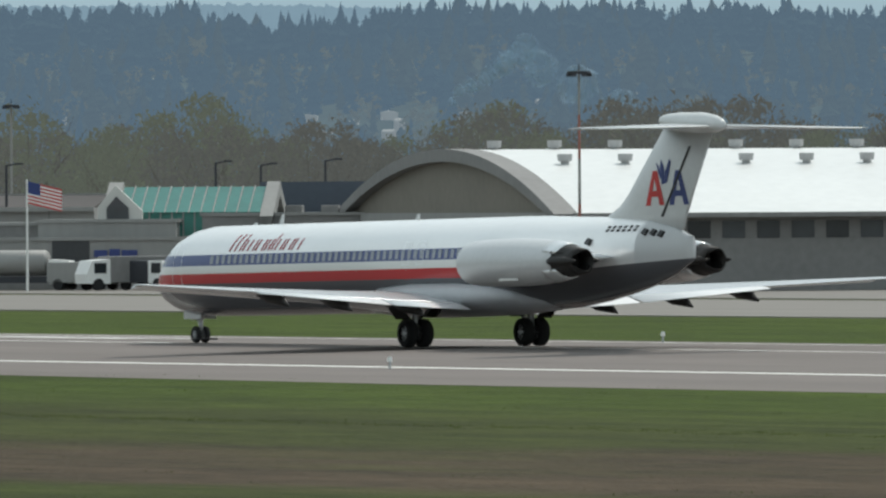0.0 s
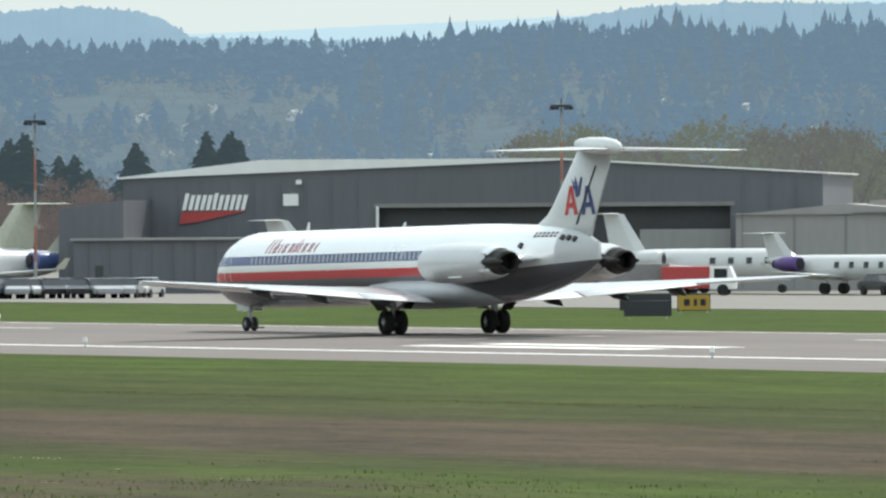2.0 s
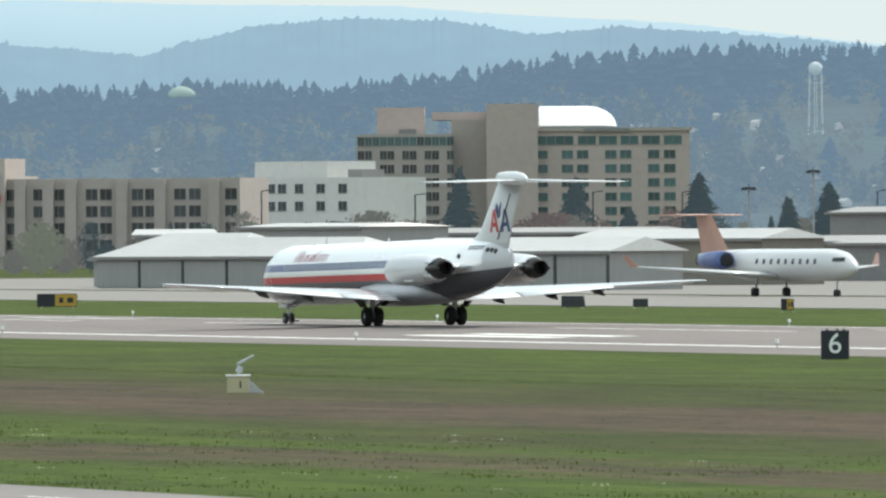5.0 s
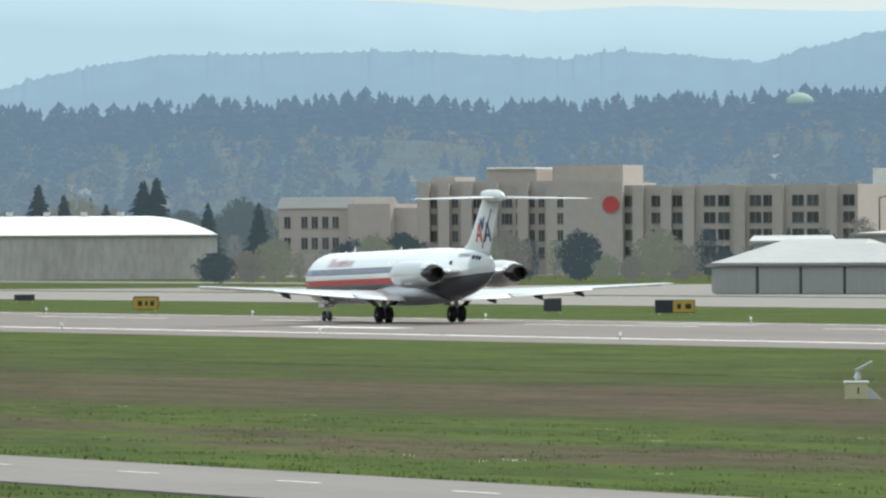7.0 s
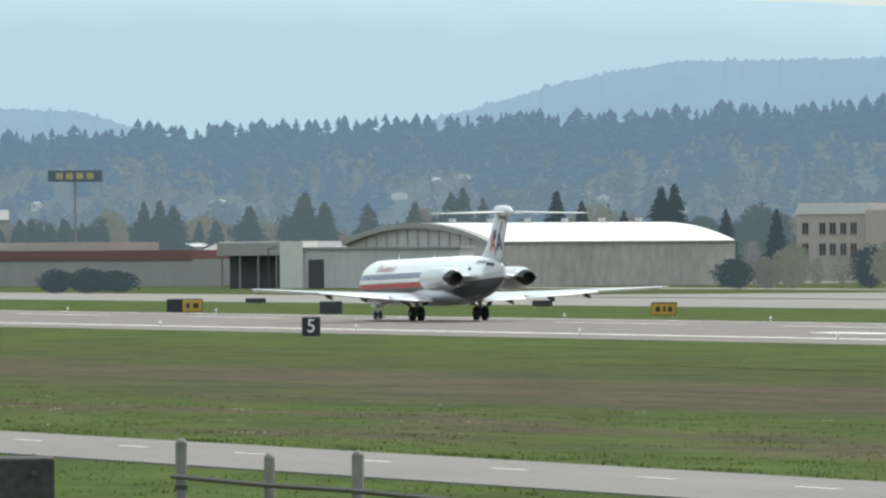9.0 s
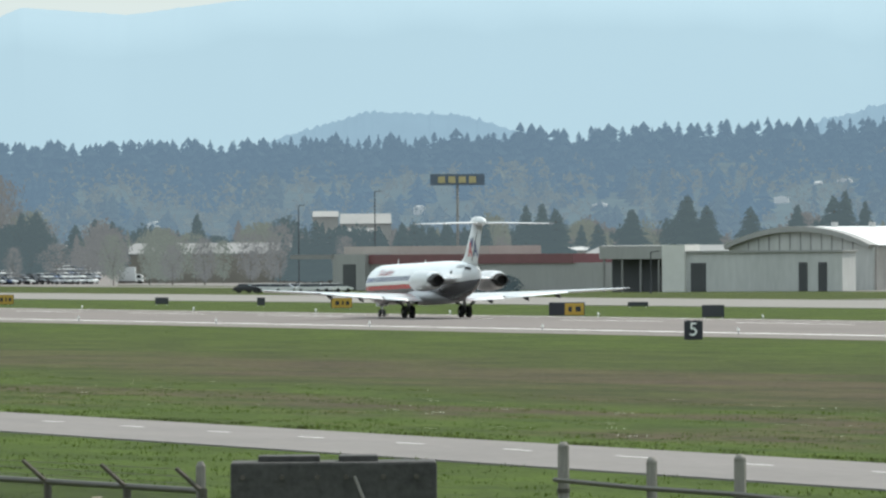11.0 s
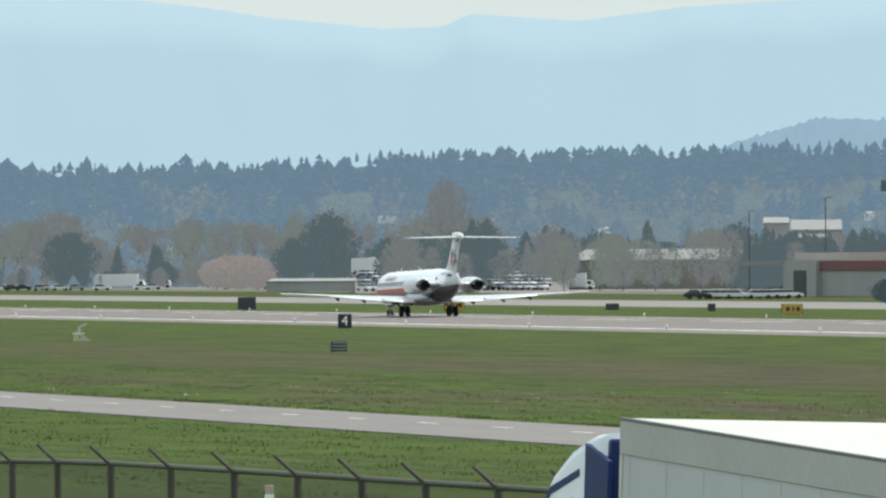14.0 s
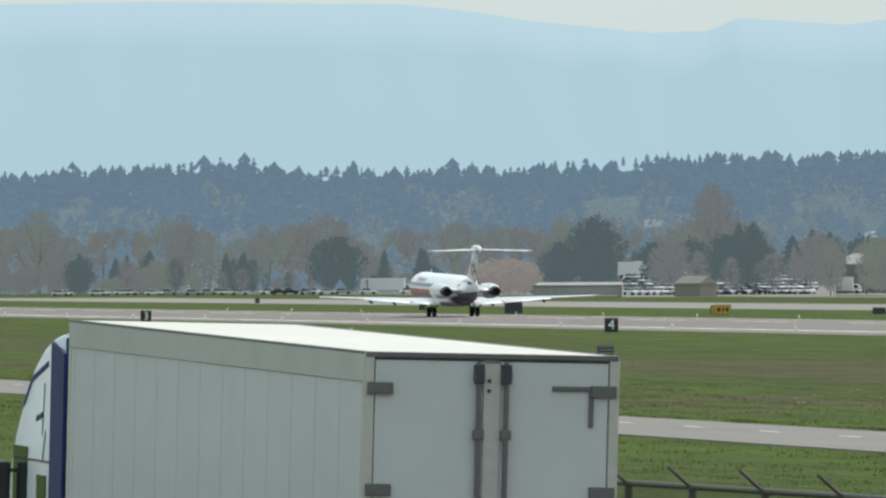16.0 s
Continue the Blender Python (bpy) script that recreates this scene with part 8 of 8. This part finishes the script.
fence_run([FX / math.tan(radians(q)) for q in (7.36, 7.57, 7.786, 8.001, 8.24, 8.48, 8.720, 8.928, 9.172, 9.447, 9.737, 10.028, 10.323, 10.616, 10.949, 11.312, 11.66)], "galvanised chain-link fence with barbed wire arms")
gp = thing("gate_post", "thick weathered post beside the chain-link fence", "post", Matrix.Translation((FX, 145.5, 0)))
part("post", tube(bmesh.new(), (0, 0, ground_z(FX, 145.5) - 0.3), (0, 0, 3.31), 0.07, 0.06, 10), M["old_wood"], gp)
part("post_cap", tube(bmesh.new(), (0, 0, 3.30), (0, 0, 3.36), 0.064, 0.03, 10), M["old_wood"], gp)
M["marker"] = material("faded_pink_marker_paint", (0.42, 0.32, 0.27), 0.7, 0, 0.15, 4)
for x, y, z in ((29.0, 166.2, 2.82), (29.0, 146.8, 2.93)):
    mk = thing("marker_post", "pale faded marker post before the fence", "post", Matrix.Translation((x, y, 0)), "marker posts")
    part("shaft", boxed(-0.055, 0.055, -0.04, 0.04, ground_z(x, y) - 0.3, z, 0.008), M["marker"], mk)
    part("band", boxed(-0.058, 0.058, -0.043, 0.043, z - 0.22, z - 0.12), M["white_paint"], mk)
wp = thing("post_and_rail_fence", "weathered post and rail fence with thick posts", "fence")
for bb, top, r in ((13.315, (13.316, -0.8692)[1], 0.066), (13.72, (13.718, -0.9417)[1], 0.06), (14.125, (14.125, -0.9313)[1], 0.066)):
    d = 32.0 / math.sin(radians(bb))
    x, y = 32.0, 32.0 / math.tan(radians(bb))
    z = EYE + d * math.tan(radians(top))
    q = part("post", tube(bmesh.new(), (x, y, road_z(y) - 0.3), (x, y, z - 0.05), r * 1.05, r, 10), M["old_wood"], wp)
    part("post_cap", loft(bmesh.new(), [[(x + r * k * math.cos(6.283 * i / 10), y + r * k * math.sin(6.283 * i / 10), z + dz) for i in range(10)] for k, dz in ((1.0, -0.06), (0.95, -0.02), (0.5, 0.02))]), M["old_wood"], q, smooth=True)
    part("wire_band", tube(bmesh.new(), (x, y, z - 0.55), (x, y, z - 0.5), r * 1.15, r * 1.15, 10), M["galv"], q)
pts = []
for bb, el in ((13.315, (13.332, -1.0352)[1]), (13.72, (13.721, -1.0765)[1]), (14.125, (14.125, -1.1050)[1]), (14.6, (14.602, -1.1547)[1]), (15.1, (15.103, -1.1941)[1])):
    pts.append((31.9, 32.0 / math.tan(radians(bb)), EYE + 32.0 / math.sin(radians(bb)) * math.tan(radians(el))))
for a, b in zip(pts, pts[1:]):
    part("rail", tube(bmesh.new(), a, b, 0.03, 0.03, 6), M["galv"], wp)
# concrete housing
D_ = 135.0
fk = Front(11.786, 12.735, D_, D_)
hk = thing("concrete_housing", "dark stained concrete housing with hatches on top", "concrete block", fk.m)
zt_ = fk.z(12.263, -0.9479)
slab(hk, "body", M["dark_concrete"], 0, fk.long, 0, 1.6, 0.2, zt_, bevel=0.03)
for a, b in ((11.913, 12.198), (12.284, 12.465)):
    slab(hk, "hatch", M["dark_concrete"], fk.u(a), fk.u(b), 0.3, 1.3, zt_ - 0.01, zt_ + 0.065, bevel=0.015)
for x in (0.06, 0.25, 0.42, 0.56, 0.74, 0.9):
    part("bolt", tube(bmesh.new(), (fk.long * x, -0.03, zt_ - 0.16), (fk.long * x, 0.01, zt_ - 0.16), 0.028, 0.028, 8), M["galv"], hk)
part("loose_bar", tube(bmesh.new(), (fk.long * 0.6, -0.05, zt_ - 0.15), (fk.long * 0.68, -0.12, zt_ - 0.6), 0.018, 0.018, 6), M["old_wood"], hk)
# levee road under the truck
bm = bmesh.new()
prev = None
for k in range(70):
    y = -200 + 8 * k
    row = [bm.verts.new((x - 0.0488 * (y - 110), y, road_z(y) + dz)) for x, dz in ((16.3, 0.03), (24.4, 0.03))]
    if prev:
        bm.faces.new((prev[0], prev[1], row[1], row[0]))
    prev = row
tagged(part("levee_road", bm, M["road"], smooth=True), "grey levee road climbing gently beside the fence", "road", kind="structure")

M["trailer_white"] = material("white_trailer_panel", (0.45, 0.462, 0.468), 0.4, 0, 0.07, 0.5, 0.06, 1.5)
M["trailer_roof"] = material("white_trailer_roof", (0.56, 0.54, 0.48), 0.45, 0, 0.08, 0.6)
M["seam_grey"] = material("panel_seam_grey", (0.36, 0.385, 0.40), 0.6)
M["alu_trim"] = material("grey_aluminium_trim", (0.42, 0.41, 0.385), 0.5, 0.2, 0.12, 3)
M["door_frame"] = material("dark_grey_door_frame", (0.11, 0.105, 0.105), 0.5, 0.2, 0.2, 3)
M["cab_white"] = material("pearl_white_cab_paint", (0.62, 0.66, 0.70), 0.25, 0, 0.05, 1)
M["cab_blue"] = material("deep_blue_cab_paint", (0.006, 0.022, 0.105), 0.6, 0, 0.1, 1, spec=0.3)


def lorry():
    tr = thing("lorry", "white box lorry with a blue-backed cab passing on the road", "truck")
    W, L, H = 1.3, 16.15, 4.11
    box_ = part("trailer_box", boxed(-W, W, 0.06, L, 1.05, H - 0.03), M["trailer_white"], tr, "white ribbed trailer side")
    bm = boxed(-W + 0.02, W - 0.02, 0.03, L, H - 0.03, H, 0.01)
    part("trailer_roof", bm, M["trailer_roof"], tr, "sunlit white trailer roof")
    for s in (-1, 1):
        part("top_rail", boxed(s * W - 0.02, s * W + 0.02, 0.0, L, H - 0.30, H + 0.005, 0.006), M["alu_trim"], tr, "grey top side rail")
        part("roof_edge", boxed(s * W - 0.024, s * W + 0.024, 0.0, L, H - 0.02, H + 0.008, 0.004), M["door_frame"], tr)
        part("bottom_rail", boxed(s * W - 0.02, s * W + 0.02, 0.0, L, 1.0, 1.2, 0.006), M["alu_trim"], tr)
        for k in range(13):
            y = 1.22 * (k + 1)
            part("panel_seam", boxed(s * W - 0.002, s * W + 0.002, y - 0.008, y + 0.008, 1.2, H - 0.31), M["seam_grey"], box_)
        part("rear_post", boxed(s * W - 0.09, s * W + 0.012, -0.02, 0.12, 1.0, H, 0.01) if s > 0 else boxed(s * W - 0.012, s * W + 0.09, -0.02, 0.12, 1.0, H, 0.01), M["alu_trim"], tr)
    part("front_post", boxed(-W - 0.015, -W + 0.05, L - 0.06, L + 0.02, 1.0, H, 0.01), M["trailer_roof"], tr)
    part("rear_header", boxed(-W, W, -0.025, 0.1, H - 0.05, H + 0.004, 0.006), M["door_frame"], tr, "dark grey door header")
    part("rear_sill", boxed(-W, W, -0.03, 0.1, 0.98, 1.16, 0.01), M["door_frame"], tr)
    for s in (-1, 1):
        x0, x1 = (-W + 0.1, -0.09) if s < 0 else (0.09, W - 0.1)
        d = part("rear_door", boxed(x0, x1, -0.01, 0.05, 1.16, H - 0.06, 0.006), M["trailer_white"], tr, "white rear door")
        part("lock_rod", tube(bmesh.new(), (s * 0.14, -0.06, 1.05), (s * 0.14, -0.06, H - 0.08), 0.028, 0.028, 8), M["door_frame"], d)
        for z in (1.3, 2.05, 3.3, H - 0.22):
            part("rod_bracket", boxed(s * 0.14 - 0.055, s * 0.14 + 0.055, -0.09, -0.01, z - 0.05, z + 0.05, 0.01), M["door_frame"], d)
        part("rod_cam", boxed(s * 0.14 - 0.05, s * 0.14 + 0.05, -0.095, -0.01, H - 0.30, H - 0.1, 0.012), M["sign_back"], d)
        for z in (H - 0.36, H - 1.38, 1.7):
            xa = s * (W - 0.02)
            part("hinge", boxed(min(xa, xa - s * 0.26), max(xa, xa - s * 0.26), -0.06, 0.0, z - 0.06, z + 0.06, 0.008), M["door_frame"], d)
        part("edge_gasket", boxed(min(x0, x1), max(x0, x1), -0.016, -0.008, H - 0.075, H - 0.06), M["sign_back"], d)
    part("center_strip", boxed(-0.085, 0.085, -0.02, 0.05, 1.16, H - 0.1), M["alu_trim"], tr, "grey strip between the doors")
    for z in (H - 0.27, H - 0.37):
        part("rivet", tube(bmesh.new(), (-0.03, -0.03, z), (-0.03, -0.015, z), 0.022, 0.022, 8), M["sign_back"], tr)
    part("grab_bar", boxed(0.62, 1.16, -0.04, -0.012, H - 0.36, H - 0.31, 0.008), M["door_frame"], tr)
    part("grab_bar", boxed(1.0, 1.05, -0.04, -0.012, H - 0.72, H - 0.36, 0.008), M["door_frame"], tr)
    for s in (-1, 1):
        for y in (1.6, 2.9, 15.0):
            if y < 10:
                part("trailer_wheel", tube(bmesh.new(), (s * 0.65, y, 0.5), (s * 1.25, y, 0.5), 0.5, 0.5, 22), M["tyre"], tr)
            else:
                part("landing_leg", tube(bmesh.new(), (s * 0.8, 12.0, 0.4), (s * 0.8, 12.0, 1.05), 0.07, 0.07, 8), M["steel"], tr)
    part("mud_beam", boxed(-1.2, 1.2, 0.3, 15.5, 0.85, 1.05), M["sign_back"], tr)
    # tractor
    side = [(17.15, 0.7), (20.3, 0.7), (20.45, 1.9), (20.3, 2.35), (19.95, 2.8), (19.45, 3.2), (18.85, 3.56), (18.2, 3.80), (17.6, 3.93), (17.15, 3.96)]
    cab = part("cab_body", loft(bmesh.new(), [[(x, 18.6 + (y - 18.6) * (1 - k), 2.2 + (z - 2.2) * (1 - k)) for y, z in side] for x, k in ((-1.22, 0.09), (-1.2, 0.04), (-1.12, 0.01), (-0.95, 0.0), (0.95, 0.0), (1.12, 0.01), (1.2, 0.04), (1.22, 0.09))]), M["cab_white"], tr, "pearl white sleeper cab with a swept roof", smooth=True)
    part("cab_back", boxed(-1.17, 1.17, 17.02, 17.15, 0.8, 3.9, 0.03), M["cab_blue"], tr, "deep blue back of the cab")
    for s in (-1, 1):
        part("side_fairing", loft(bmesh.new(), [[(s * 1.25, y, z) for y, z in ((16.8, 0.8), (17.6, 0.8), (17.6, 3.84), (16.8, 3.72))], [(s * 1.21, y, z) for y, z in ((16.8, 0.8), (17.6, 0.8), (17.6, 3.84), (16.8, 3.72))]]), M["cab_blue"], tr)
        part("sleeper_seam", boxed(s * 1.222 - 0.008, s * 1.222 + 0.008, 17.6, 20.0, 2.44, 2.47), M["door_frame"], cab)
        part("sleeper_window", boxed(s * 1.222 - 0.008, s * 1.222 + 0.008, 17.9, 18.5, 1.9, 2.3, 0.006), M["glass_dark"], cab)
        part("door_window", boxed(s * 1.222 - 0.008, s * 1.222 + 0.008, 19.1, 20.0, 1.9, 2.6, 0.006), M["glass_dark"], cab)
        for ya, yb, za, zb in ((17.9, 18.9, 3.35, 3.55), (18.9, 19.4, 3.05, 3.35), (18.1, 18.2, 2.75, 3.3), (18.2, 18.6, 2.9, 2.96), (18.0, 18.15, 2.45, 2.75)):
            part("stripe", loft(bmesh.new(), [[(s * 1.222 + dx, y, z) for y, z in ((ya, zb), (yb, za), (yb, za + 0.06), (ya, zb + 0.06))] for dx in (-0.006, 0.006)]), M["cab_blue"], cab)
        part("mirror", boxed(s * 1.36 - 0.09, s * 1.36 + 0.09, 19.9, 20.0, 1.75, 2.4, 0.03), M["sign_back"], cab)
        part("mirror_arm", tube(bmesh.new(), (s * 1.2, 19.9, 2.3), (s * 1.36, 19.95, 2.3), 0.025, 0.025, 6), M["sign_back"], cab)
        part("fuel_tank", tube(bmesh.new(), (s * 0.95, 17.6, 0.7), (s * 0.95, 19.2, 0.7), 0.3, 0.3, 16), M["steel"], tr)
        for y in (15.6, 16.7, 21.4):
            part("tractor_wheel", tube(bmesh.new(), (s * 0.65, y, 0.5), (s * 1.22, y, 0.5), 0.5, 0.5, 22), M["tyre"], tr)
    part("windscreen", loft(bmesh.new(), [[(x, 20.40, 2.15), (x, 19.93, 2.82)] + [(x, 19.96, 2.85), (x, 20.44, 2.17)] for x in (-1.0, 1.0)]), M["glass_dark"], cab)
    part("hood", loft(bmesh.new(), [[(x, y, z) for y, z in ((20.6, 0.6), (22.6, 0.6), (22.65, 1.3), (22.3, 1.65), (20.7, 2.1))] for x in (-1.1, 1.1)]), M["cab_white"], tr)
    part("frame_rail", boxed(-0.45, 0.45, 14.6, 22, 0.6, 0.9), M["sign_back"], tr)
    part("work_lamp", tube(bmesh.new(), (-0.95, 16.98, 2.2), (-0.95, 17.04, 2.2), 0.07, 0.07, 12), M["white_paint"], tr)
    return tr


truck = lorry()


# ---- what moves ----
# metres by which the roll leaves its smooth curve
ROLL = [(0, -0.4), (0.8, 0.2), (1.5, 0.5), (2.4, 0.3), (3.5, -0.1), (5.1, -0.35), (7.3, -0.2), (9, 0.2), (11, 0.3), (12.5, 0.2), (13.5, -0.3), (14.5, -0.5), (15.2, -0.1), (16, 0.4)]


def plane_y(t):
    drift = 0.0
    for (t0, d0), (t1, d1) in zip(ROLL, ROLL[1:]):
        if t0 <= t <= t1:
            drift = d0 + (d1 - d0) * (t - t0) / (t1 - t0)
    return drift + 410.1 + 48.166 * t + 1.02809 * t * t + 0.0077337 * t ** 3 - 0.00060077 * t ** 4


def motions():
    """The take-off roll: the airliner gathers speed along the centre line."""
    steps = [0.5 * i for i in range(33)]
    base = taxiing.matrix_basis.copy()
    walk(taxiing, [(t, Matrix.Translation(base.to_3x3() @ Vector((0, 9.4 * (min(6.0, max(0.5, t)) - 3.4), 0))) @ base) for t in steps])
    walk(truck, [(t, lorry_pose(t)) for t in steps])
    walk(plane, [(t, pose(RW_C, plane_y(t), CROWN, nose_up(t), 0, nose_right(t))) for t in steps])


def lorry_pose(t):
    """The lorry climbs the levee road at some 18 m/s."""
    k = t - 15.0
    y = 104.7 + 18.6 * k + 0.4685 * k * k
    x = 21.71 - 0.0488 * (y - 110)
    z0, z1 = road_z(y), road_z(y + 16.15)
    return pose(x, y, z0 + 0.03, math.degrees(math.atan2(z1 - z0, 16.15)), 1.52, 2.79)


def nose_right(t):
    """Degrees by which the nose still swings back to the runway's line at the start of the roll."""
    return -1.1 + 1.15 * smooth(1.6, 3.2, t)


def nose_up(t):
    """Degrees by which the nose has come up."""
    return 2.3 * smooth(15.2, 16.4, t)


motions()
